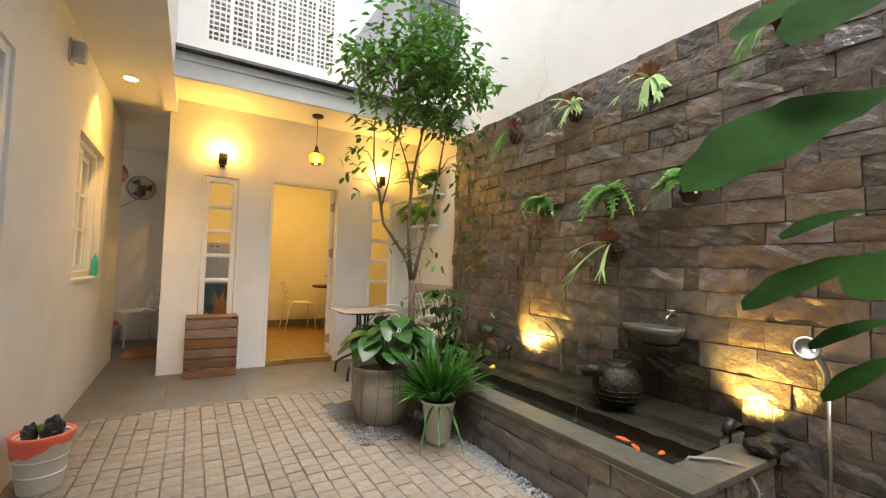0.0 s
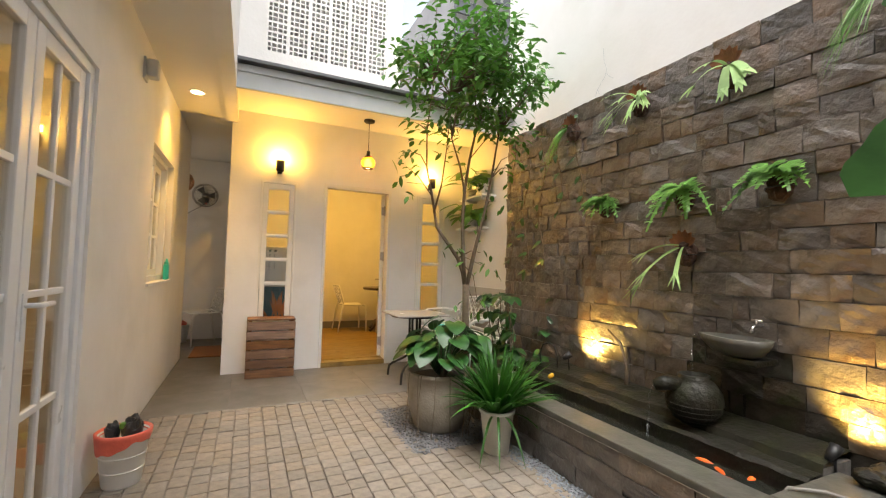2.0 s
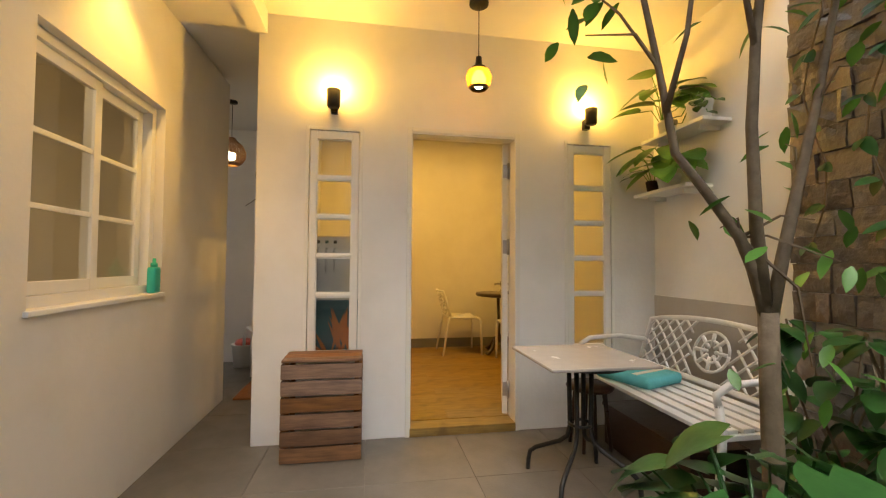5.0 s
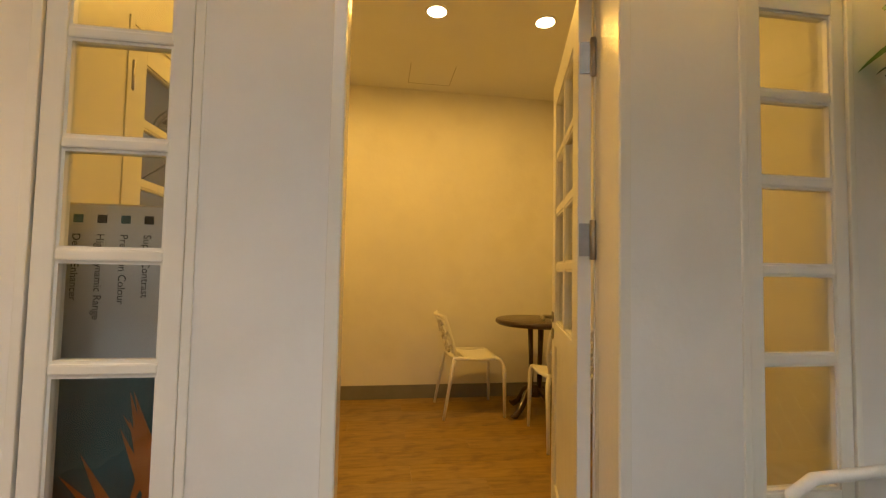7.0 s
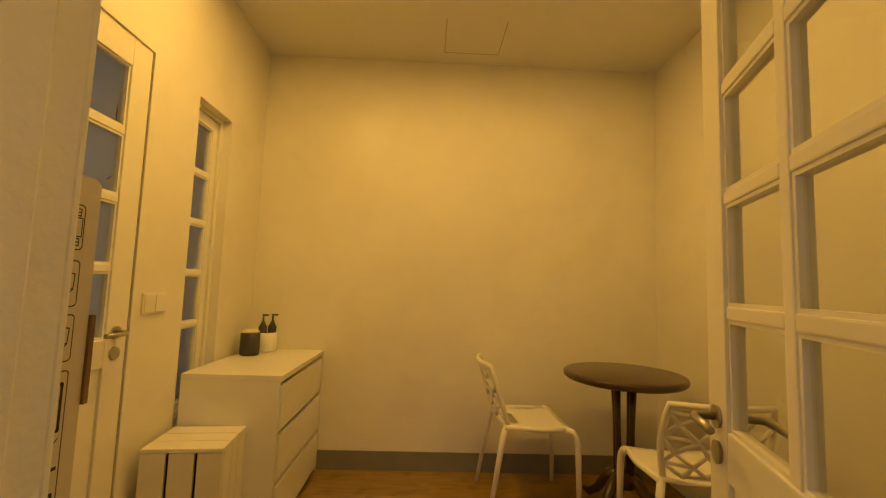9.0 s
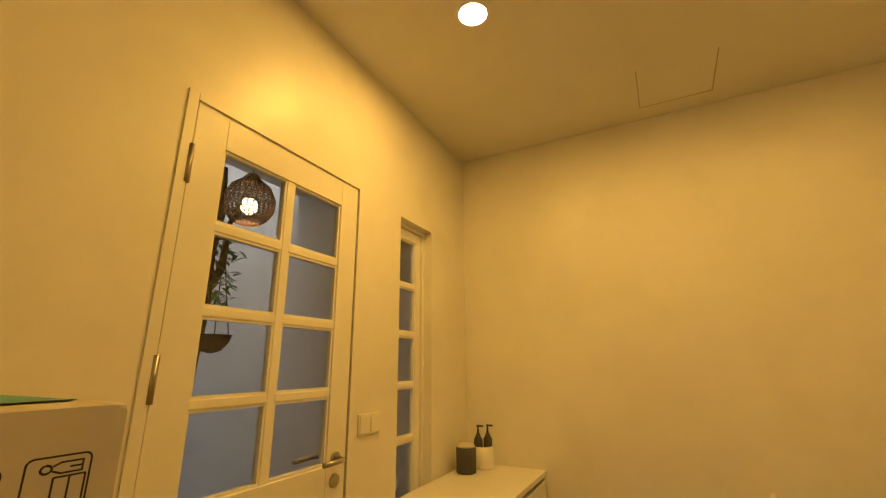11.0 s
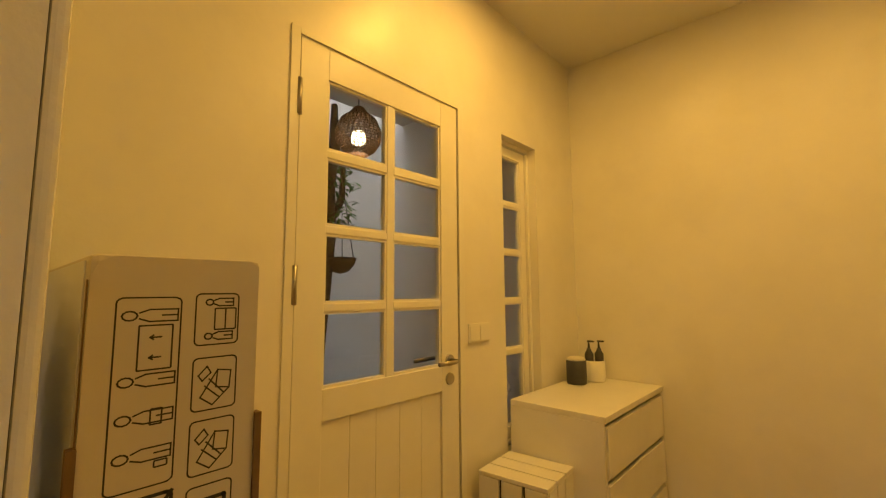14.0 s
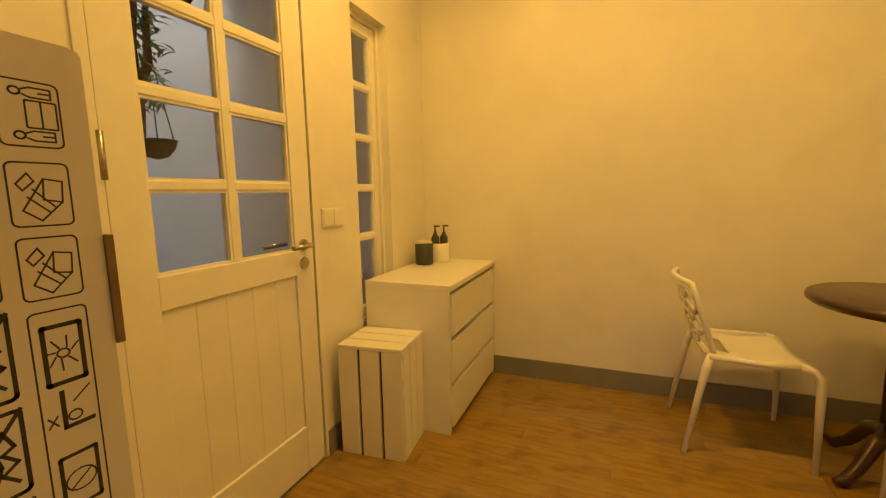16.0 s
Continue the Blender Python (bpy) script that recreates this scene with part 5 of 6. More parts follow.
# pond: walls, coping, water
P0, P1, PY0, PY1, PZ = 0.87, 1.52, -4.18, -1.85, 0.335
pond = thing("koi_pond", (1.2, -3.0, 0.0), "raised koi pond clad in dark split stone with grey coping", "pond", "", "structure")
bm = bmesh.new()
for q in ((P0 + 0.025, P0 + 0.14, PY0 + 0.025, PY1), (P0 + 0.14, P1, PY0 + 0.025, PY0 + 0.15), (P0 + 0.14, P1, PY1 - 0.12, PY1)):
    box(bm, q[0] - 1.2, q[1] - 1.2, q[2] + 3, q[3] + 3, -0.03, PZ - 0.035)
box(bm, P1 - 0.20 - 1.2, SX - 1.2, PY0 + 0.18 + 3, PY1 + 3, -0.03, PZ - 0.03)
box(bm, P1 - 0.08 - 1.2, SX - 1.2, PY0 + 0.18 + 3, PY1 + 3, PZ - 0.03, PZ + 0.02)
part("basin", bm, MORTAR, pond)
bm = bmesh.new()
box(bm, P0 - 0.012 - 1.2, P0 + 0.16 - 1.2, PY0 - 0.012 + 3, PY1 + 3, PZ - 0.034, PZ, 0.006)
part("coping", bm, COPING, pond)
bm = bmesh.new()
box(bm, P0 + 0.162 - 1.2, P1 + 0.012 - 1.2, PY0 - 0.012 + 3, PY0 + 0.17 + 3, PZ - 0.034, PZ, 0.006)
part("coping", bm, COPING, pond)
bm = bmesh.new()
nseg = 70
prof_ = ((P1 - 0.212, PZ - 0.12), (P1 - 0.212, PZ - 0.012), (P1 - 0.19, PZ + 0.002), (P1 - 0.15, PZ + 0.004), (P1 - 0.10, PZ + 0.006), (P1 - 0.085, PZ + 0.04), (P1 - 0.03, PZ + 0.052), (P1 + 0.05, PZ + 0.056), (SX - 0.005, PZ + 0.062))
sweep = []
for i in range(nseg + 1):
    y0 = PY0 + 0.175 + (PY1 - PY0 - 0.175) * i / nseg
    sweep.append([bm.verts.new((x + 0.012 * noise.noise(Vector((y0 * 7, k * 0.4, 2))) - 1.2, y0 + 3, z + 0.010 * noise.noise(Vector((y0 * 9, k * 0.7, 9))))) for k, (x, z) in enumerate(prof_)])
for p, q in zip(sweep, sweep[1:]):
    for k in range(len(prof_) - 1):
        bm.faces.new((p[k], q[k], q[k + 1], p[k + 1]))
part("back_ledge", bm, MOSS, pond)
bm = bmesh.new()
n_ = 50
gr = [[bm.verts.new((P0 + 0.14 + (P1 - 0.20 - P0 - 0.14) * i / 12 - 1.2, PY0 + 0.14 + (PY1 - PY0 - 0.25) * j / n_ + 3, PZ - 0.085 + 0.004 * noise.noise(Vector((i * 0.6, j * 0.6, 1))))) for j in range(n_ + 1)] for i in range(13)]
for i in range(12):
    for j in range(n_):
        bm.faces.new((gr[i][j], gr[i + 1][j], gr[i + 1][j + 1], gr[i][j + 1]))
tagged(part("pond_water", bm, WATER, None, "", True), "dark rippled pond water", "water", "", "structure").location = (1.2, -3.0, 0)
for x, y, a in ((1.17, -3.62, 20), (1.24, -3.70, 60), (1.19, -3.74, 140), (1.28, -3.60, 100), (1.30, -3.80, 10), (1.10, -2.75, 40)):
    f = thing("koi_fish", (x, y, PZ - 0.096), "orange koi at the pond surface", "fish", "koi", rz=a)
    bm = bmesh.new()
    tube(bm, [(-0.09, 0, 0), (-0.05, 0.006, 0.002), (0, 0, 0.006), (0.04, 0, 0.005), (0.075, 0.004, 0)], [0.003, 0.012, 0.021, 0.018, 0.004], 8)
    box(bm, -0.12, -0.085, -0.016, 0.016, -0.001, 0.002)
    bmesh.ops.scale(bm, vec=(0.8, 0.8, 0.8), verts=bm.verts)
    part("body", bm, FISH, f, "", True)

bm = bmesh.new()
box(bm, P0 - 0.004 - 1.2, P0 + 0.02 - 1.2, PY0 - 0.004 + 3, PY1 + 3, PZ - 0.0415, PZ - 0.0345, 0.001)
part("mortar_line", bm, GREYPANEL, pond)

# spout bowl, jar, taps, spots
bo = thing("stone_spout_bowl", (1.56, -3.615, 0.805), "grey stone leaf-shaped spout bowl on the wall", "fountain")
bm = bmesh.new()
for sgn in (1,):
    rings = []
    for i in range(13):
        a = math.pi * 2 * i / 12
        rx_, ry_ = 0.115, 0.138
        tip = 0.10 * max(0, math.cos(a - math.pi / 2)) ** 3
        rings.append([bm.verts.new((s * rx_ * math.cos(a), s * (ry_ * math.sin(a)) + tip * s, z)) for s, z in ((0.35, -0.07), (0.7, -0.05), (0.95, 0.0), (1.0, 0.03), (0.9, 0.033), (0.75, 0.0), (0.3, -0.02))])
    for p, q in zip(rings, rings[1:]):
        for i in range(6):
            bm.faces.new((p[i], q[i], q[i + 1], p[i + 1]))
part("bowl", bm, COPING, bo, "", True)
pbox("bracket", MOSS, bo, -0.06, 0.16, -0.10, 0.07, -0.10, -0.068, 0.01)
tp = thing("garden_tap", (SX - 0.02, -3.645, 0.90), "chrome tap above the stone bowl", "tap")
ptube("pipe", CHROME, tp, [(0.03, 0, 0), (-0.04, 0, 0), (-0.065, 0, -0.006), (-0.075, 0, -0.035)], 0.009, 10)
ptube("lever", STEEL, tp, [(-0.03, -0.025, 0.028), (-0.03, 0.025, 0.028)], 0.007, 8)
ptube("stem", CHROME, tp, [(-0.03, 0, 0), (-0.03, 0, 0.03)], 0.008, 8)
jr = thing("stone_water_jar", (1.45, -3.425, 0.352), "dark ribbed stone water jar under the spout", "jar")
plathe("body", MOSS, jr, [(0, 0.0), (0.06, 0.0), (0.10, 0.025), (0.132, 0.075), (0.142, 0.125), (0.135, 0.175), (0.105, 0.222), (0.075, 0.24), (0.082, 0.262), (0.068, 0.264), (0.056, 0.242), (0, 0.2)], 32)
for k in range(7):
    z = 0.03 + k * 0.028
    r_ = 0.101 + 0.040 * math.sin((k + 0.4) / 6.6 * math.pi)
    ptube("rib", MOSS, jr, [(r_ * math.cos(a), r_ * math.sin(a), z) for a in (q * math.pi / 12 for q in range(25))], 0.0028, 5)
bm = bmesh.new()
tube(bm, [(-0.08, 0.02, 0.21), (-0.16, 0.06, 0.215), (-0.20, 0.09, 0.20)], [0.035, 0.04, 0.03], 8)
part("spout", bm, MOSS, jr, "", True)
WJET = clear("running_water", (0.95, 0.97, 1.0), 1.33, 0.1)
wj = thing("water_jet", (1.42, -3.33, 0.0), "thin streams of water falling into the pond", "water")
ptube("stream", WJET, wj, [(0.13, -0.05, 0.825), (0.11, -0.03, 0.81), (0.05, -0.07, 0.60)], [0.012, 0.009, 0.007], 8)
ptube("stream", WJET, wj, [(-0.17, 0.0, 0.55), (-0.19, 0.01, 0.50), (-0.20, 0.01, 0.26)], [0.01, 0.007, 0.009], 8)


def spot_fixture(loc, aim, label):
    s = thing("pond_spotlight", loc, label, "spotlight", "pond spotlights")
    q = (Vector(aim) - Vector(loc)).to_track_quat("Z", "Y").to_matrix().to_4x4()
    bm = bmesh.new()
    lathe(bm, [(0, -0.05), (0.014, -0.05), (0.022, -0.02), (0.026, 0.022), (0.0225, 0.022), (0.021, 0.012), (0, 0.010)], 18)
    bmesh.ops.transform(bm, matrix=q, verts=bm.verts)
    part("housing", bm, BLACKMET, s, "", True)
    bm = bmesh.new()
    lathe(bm, [(0, 0.013), (0.020, 0.013), (0.020, 0.016), (0, 0.018)], 18)
    bmesh.ops.transform(bm, matrix=q, verts=bm.verts)
    part("lens", bm, SPOTGLOW, s)
    ptube("stake", BLACKMET, s, [(0, 0, -0.01), (0.012, 0, -0.12)], 0.006, 6)
    return s


spot_fixture((1.51, -2.36, 0.505), (1.70, -2.46, 0.66), "black pond spotlight, lit, grazing the stone wall")
spot_fixture((1.51, -4.01, 0.425), (1.70, -4.06, 0.64), "black pond spotlight, lit, beside the pond")
for k, (x, y, z, rad) in enumerate(((1.47, -4.15, 0.372, 0.055), (1.58, -4.15, 0.375, 0.055), (1.62, -4.28, 0.05, 0.10))):
    rk = thing("pond_rock", (x, y, z), "dark rough rock beside the pond", "rock", "pond rocks", rz=k * 50)
    bm = bmesh.new()
    bmesh.ops.create_icosphere(bm, subdivisions=3, radius=rad, matrix=Matrix.Diagonal((0.8, 1.2, 0.65, 1)))
    for v in bm.verts:
        v.co += v.co.normalized() * (noise.noise(v.co * 16 + Vector((k * 3, 0, 0))) * 0.45 + abs(noise.noise(v.co * 45)) * 0.2) * rad
    part("stone", bm, MOSS, rk)
hs_ = thing("pond_hose", (1.1, -4.1, 0.0), "grey hose hooked over the pond coping", "hose")
ptube("hose", SKIRT, hs_, [(0.02, 0.10, 0.30), (0.04, 0.08, 0.345), (0.12, 0.0, 0.352), (0.19, -0.07, 0.335), (0.21, -0.11, 0.25), (0.21, -0.12, 0.0)], 0.0075, 8)
dh = thing("pond_pipe", (1.5, -2.26, 0.36), "thin dark bent water pipe by the wall", "pipe")
ptube("pipe", BLACKMET, dh, [(-0.05, 0.17, 0.0), (-0.05, 0.17, 0.12), (-0.045, 0.145, 0.19), (-0.03, 0.09, 0.215), (-0.01, 0.04, 0.19), (0, 0.015, 0.12), (0, 0.01, 0.0)], 0.006, 8)
YELLOW = mat("yellow_plastic", (0.75, 0.42, 0.03), (0.65, 0.35, 0.02), 10, 0.4, 0.0)
hc = thing("hose_fitting", (1.36, -2.34, PZ + 0.005), "small yellow plastic hose fitting on the pond ledge", "fitting", rz=35)
ptube("collar", YELLOW, hc, [(-0.045, 0, 0.016), (-0.015, 0, 0.016), (-0.013, 0, 0.016), (0.03, 0, 0.016)], [0.013, 0.013, 0.017, 0.017], 12)
ptube("hose_end", BLACKMET, hc, [(0.03, 0, 0.016), (0.07, 0.01, 0.014), (0.11, 0.05, 0.012)], 0.010, 8)
dt = thing("driftwood_stick", (1.60, -2.79, 0.375), "thin dark driftwood stick leaning on the wall", "stick")
ptube("stick", BARK, dt, [(0.0, -0.05, 0.0), (0.03, -0.02, 0.14), (0.05, 0.05, 0.28), (0.055, 0.17, 0.36)], [0.016, 0.013, 0.011, 0.006], 6)
# hand shower
hsw = thing("hand_shower", (SX - 0.10, -4.36, 0.0), "chrome hand shower on an upright pipe", "shower")
ptube("pipe", STEEL, hsw, [(0, 0, 0), (0.004, 0, 0.3), (0, 0, 0.66)], 0.0085, 8)
ptube("grip", STEEL, hsw, [(0, 0, 0.665), (-0.01, 0.005, 0.74), (-0.03, 0.025, 0.80), (-0.05, 0.045, 0.83)], [0.014, 0.013, 0.016, 0.02], 10)
bm = bmesh.new()
lathe(bm, [(0, -0.015), (0.04, -0.012), (0.052, 0.0), (0.05, 0.014), (0.038, 0.014), (0.036, 0.008), (0, 0.008)], 22)
bmesh.ops.transform(bm, matrix=Matrix.Translation((-0.06, 0.055, 0.835)) @ Euler((radians(70), 0, radians(-60))).to_matrix().to_4x4(), verts=bm.verts)
part("head", bm, STEEL, hsw, "", True)

# far building with netting
fb = thing("apartment_building", (9.0, 14.0, 0.0), "far grey building wrapped in dark scaffold netting", "building", "", "structure")
pbox("wall", CONCRETE, fb, -1.0, 6.0, 0, 8, 0, 16.5, 0)
for k in range(6):
    pbox("scaffold_pole", NETTING, fb, -1.0 + k * 1.1, -0.92 + k * 1.1, -0.6, -0.5, 0, 17, 0)
for k in range(12):
    pbox("scaffold_rail", NETTING, fb, -1.0, 5.0, -0.7, -0.62, 4 + k * 1.1, 4.1 + k * 1.1, 0)
    for j in range(4):
        pbox("netting_panel", NETTING, fb, -0.9 + j * 1.4, 0.3 + j * 1.4, -0.48, -0.44, 4.1 + k * 1.1, 4.8 + k * 1.1, 0)

# hairline cracks in the white boundary wall
for pts in ([(-2.36, 3.05), (-2.37, 2.93), (-2.40, 2.86), (-2.38, 2.80), (-2.30, 2.72), (-2.26, 2.64)], [(-2.39, 2.83), (-2.43, 2.78), (-2.47, 2.75)], [(-2.30, 2.72), (-2.33, 2.66)]):
    bm = bmesh.new()
    tube(bm, [(RX - 0.0005, y, z) for y, z in pts], 0.0022, 4)
    struct("trim_crack", bm, FASCIA, "hairline crack in the white plaster", "crack")

# boundary stone cladding backing
bm = bmesh.new()
box(bm, SX + 0.02, RX - 0.001, -8.0, -1.2, -0.04, 2.555)
sw_ = struct("wall_stone", bm, MORTAR, "boundary wall clad in split dark brown stone", "wall")


def stone_mesh(name, L_, H_, seed, D=0.035, axis="x"):
    """One split-faced stone; the face looks along -x (or -y)."""
    rnd_ = random.Random(seed)
    nu, nv = max(3, int(L_ / 0.05)), 4
    base = rnd_.uniform(0.005, 0.017)
    ox = rnd_.uniform(0, 50)
    tilt, lean = rnd_.uniform(-0.006, 0.006), rnd_.uniform(-0.006, 0.007)
    cut, drop = rnd_.uniform(-0.45, 0.45), rnd_.choice((0.0, 0.005, 0.009))
    verts, faces = [], []
    for i in range(nu + 1):
        for j in range(nv + 1):
            u, v = i / nu, j / nv
            edge = i in (0, nu) or j in (0, nv)
            d = base + tilt * (u - 0.5) * 2 + lean * (v - 0.5) * 2
            d += 0.010 * abs(noise.noise(Vector((ox + u * L_ * 8, v * H_ * 10, seed)))) + 0.004 * noise.noise(Vector((ox + u * L_ * 22, v * H_ * 24, seed)))
            d += drop if (u - 0.5) * 0.8 + (v - 0.5) * cut * 3 > cut * 0.5 else 0
            if edge:
                d -= 0.002
            jx = 0.003 * noise.noise(Vector((u * 20, v * 20, seed + 3.3)))
            verts.append((-d, (u - 0.5) * (L_ - 0.004) + jx, (v - 0.5) * (H_ - 0.004) + jx))
    for i in range(nu):
        for j in range(nv):
            a = i * (nv + 1) + j
            faces.append((a, a + 1, a + nv + 2, a + nv + 1))
    rim = [i * (nv + 1) for i in range(nu + 1)] + [nu * (nv + 1) + j for j in range(1, nv + 1)] + [i * (nv + 1) + nv for i in range(nu - 1, -1, -1)] + [j for j in range(nv - 1, 0, -1)]
    n0 = len(verts)
    for r in rim:
        verts.append((D, verts[r][1], verts[r][2]))
    for k in range(len(rim)):
        k2 = (k + 1) % len(rim)
        faces.append((rim[k], rim[k2], n0 + k2, n0 + k))
    me = bpy.data.meshes.new(name)
    me.from_pydata(verts, [], faces)
    me.materials.append(STONE)
    return me


rnd = random.Random(21)
near = 0
far_v, far_f = [], []
heights = [rnd.uniform(0.108, 0.148) for _ in range(20)]
tops = [sum(heights[:k + 1]) * 2.555 / sum(heights) for k in range(20)]
for r, zt in enumerate(tops):
    zb = tops[r - 1] if r else 0.0
    rh = zt - zb
    y = -1.2
    k = 0
    while y > -7.9:
        L_ = rnd.choice((0.08, 0.13, 0.16, 0.19, 0.21, 0.23, 0.26, 0.28)) * (0.6 if k == 0 and r % 2 else 1) * (0.75 if y > -2.4 else 1)
        z = (zb + zt) / 2
        me = stone_mesh("stone", L_, rh, r * 100 + k)
        c = Vector((SX + 0.012, y - L_ / 2, z))
        if 0.3 < z < 0.80 and abs(c.y + 3.53) < 0.20 + (0.80 - z) * 0.75:
            me.materials[0] = WETSTONE
        if y > -4.3 and (near < 300 or me.materials[0] == WETSTONE) and (y < -1.6 or r % 2):
            piece("stone", me, sw_, c)
            near += 1
        else:
            o = len(far_v)
            far_v += [tuple(Vector(v.co) + c) for v in me.vertices]
            far_f += [tuple(i + o for i in p.vertices) for p in me.polygons]
            bpy.data.meshes.remove(me)
        y -= L_
        k += 1
me = bpy.data.meshes.new("stone_rest")
me.from_pydata(far_v, [], far_f)
me.materials.append(STONE)
o = new("stone_rest", me)
o.parent = sw_
o["kind"] = "stuff"

# pond cladding
ph = (PZ - 0.036) / 3
for r in range(3):
    y = PY1
    k = 0
    while y > PY0 + 0.03:
        L_ = min(rnd.choice((0.24, 0.30, 0.38)), y - PY0)
        if y - L_ - PY0 < 0.1:
            L_ = y - PY0
        piece("stone", stone_mesh("stone", L_, ph, 5000 + r * 50 + k), pond, (P0 + 0.012 - 1.2, y - L_ / 2 + 3, ph * (r + 0.5)))
        y -= L_
        k += 1
    x = P0 + 0.03
    for j, L_ in enumerate((0.33, 0.31) if r % 2 else (0.22, 0.42)):
        piece("stone", stone_mesh("stone", L_, ph, 5200 + r * 50 + j), pond, (x + L_ / 2 - 1.2, PY0 + 0.014 + 3, ph * (r + 0.5)), (1, 1, 1), radians(90))
        x += L_

# terrace tiles
tf = bmesh.new()
box(tf, HX, RX, -1.19, 2.45, -0.04, -0.012)
ter = struct("floor_terrace", tf, GROUT, "grey tiled terrace floor", "floor")
tm = {}
for i in range(6):
    for j in range(6):
        x0, x1 = HX + i * 0.6, min(HX + (i + 1) * 0.6, RX)
        y1, y0 = -1.19 + (j + 1) * 0.6, -1.19 + j * 0.6
        if y0 >= -0.05:
            x1 = min(x1, -1.01)
        if x1 - x0 < 0.05:
            continue
        if y0 < 0 < y1 and x0 > -1.0:
            y1 = 0.0
        key = (round(x1 - x0, 3), round(y1 - y0, 3))
        if key not in tm:
            tm[key] = slab_mesh("tile", TILE, key[0] - 0.0025, key[1] - 0.0025, 0.012, 0.0008)
        piece("tile", tm[key], ter, ((x0 + x1) / 2, (y0 + y1) / 2, 0.0))
bm = bmesh.new()
box(bm, HX + 0.002, RX - 0.002, -1.204, -1.189, -0.03, -0.001, 0.003)
struct("trim_terrace_edge", bm, GROUT, "pale mortar strip along the terrace edge", "trim")
# yard floor west of the passage
bm = bmesh.new()
box(bm, -3.88, HX - 0.001, 1.0, 2.45, -0.04, -0.004)
struct("floor_yard", bm, TILE, "grey yard floor", "floor")

# paving
pf = bmesh.new()
box(pf, HX, P0 + 0.02, -8.0, -1.19, -0.04, -0.014)
pav = struct("pavement", pf, SAND, "courtyard paved in small beige stone setts", "pavement")
protos = []
for k in range(8):
    bm = bmesh.new()
    s = 0.0915
    rr = random.Random(k)
    rings = []
    for ins, z in ((0, -0.014), (0.0, -0.004), (0.004, 0.0)):
        rings.append([bm.verts.new((sx * (s / 2 - ins) + rr.uniform(-.0018, .0018), sy * (s / 2 - ins) + rr.uniform(-.0018, .0018), z + rr.uniform(-.0012, .0012) * (z == 0))) for sx, sy in ((1, 1), (-1, 1), (-1, -1), (1, -1))])
    for a, b in zip(rings, rings[1:]):
        for q in range(4):
            bm.faces.new((a[q], a[(q + 1) % 4], b[(q + 1) % 4], b[q]))
    bm.faces.new(rings[-1])
    protos.append(mesh_of(bm, "paver", PAVER))
ps = 0.0955
cnt = 0
rest_v, rest_f = [], []
rnd = random.Random(8)
x = -1.504 + ps / 2
while x < P0 - 0.10:
    y = -1.205 - rnd.uniform(0.0, 0.07)
    first = -1.205 - y
    if first > 0.03:
        y = -1.205
    while y > -7.9:
        L_ = first if y == -1.205 and first > 0.03 else rnd.choice((0.092, 0.098, 0.102, 0.106, 0.112))
        yc = y - L_ / 2
        y -= L_ + 0.004
        if 0.17 < x < 1.0 and -2.48 < yc < -1.6:
            continue
        me = protos[rnd.randrange(8)]
        loc = Vector((x + rnd.uniform(-.002, .002), yc, rnd.uniform(-.002, .002)))
        sc = Vector((rnd.uniform(0.97, 1.02), L_ / 0.0915, 1))
        if -0.95 < x < 0.35 and yc > -3.2 and cnt < 300:
            piece("paver", me, pav, loc, sc, rnd.uniform(-.015, .015))
            cnt += 1
        else:
            o = len(rest_v)
            rest_v += [tuple(v.co * sc + loc) for v in me.vertices]
            rest_f += [tuple(q + o for q in p.vertices) for p in me.polygons]
    x += ps
me = bpy.data.meshes.new("paver_rest")
me.from_pydata(rest_v, [], rest_f)
me.materials.append(PAVER)
o = new("paver_rest", me)
o.parent = pav
o["kind"] = "stuff"


def pebbles(name, x0, x1, y0, y1, n, r0, r1, material, label, seed):
    rnd_ = random.Random(seed)
    verts, faces = [], []
    t = bmesh.new()
    bmesh.ops.create_icosphere(t, subdivisions=1, radius=1)
    bv = [v.co.copy() for v in t.verts]
    bf = [[v.index for v in f.verts] for f in t.faces]
    t.free()
    for _ in range(n):
        c = Vector((rnd_.uniform(x0, x1), rnd_.uniform(y0, y1), rnd_.uniform(-0.012, 0.0)))
        s = Vector((rnd_.uniform(r0, r1), rnd_.uniform(r0, r1), rnd_.uniform(r0, r1) * 0.7))
        m = Matrix.Rotation(rnd_.uniform(0, 6.28), 3, "Z")
        o_ = len(verts)
        verts += [tuple(c + m @ Vector((v.x * s.x, v.y * s.y, v.z * s.z)) * rnd_.uniform(0.85, 1.1)) for v in bv]
        faces += [tuple(i + o_ for i in f) for f in bf]
    me_ = bpy.data.meshes.new(name)
    me_.from_pydata(verts, [], faces)
    me_.materials.append(material)
    return tagged(new(name, me_), label, "gravel", "", "stuff")


pebbles("gravel_bed", 0.18, 0.93, -2.47, -1.60, 2600, 0.007, 0.016, GRAVEL, "dark grey gravel bed round the tree and pot", 1)
pebbles("pebble_strip", P0 - 0.145, P0 + 0.01, -4.6, -2.3, 2200, 0.006, 0.012, PEBBLE, "blue grey pebble strip along the pond", 2)
pebbles("pebble_strip", P0 + 0.02, SX - 0.02, -6.0, -4.22, 1500, 0.010, 0.02, GRAVEL, "dark gravel beside the pond", 3)

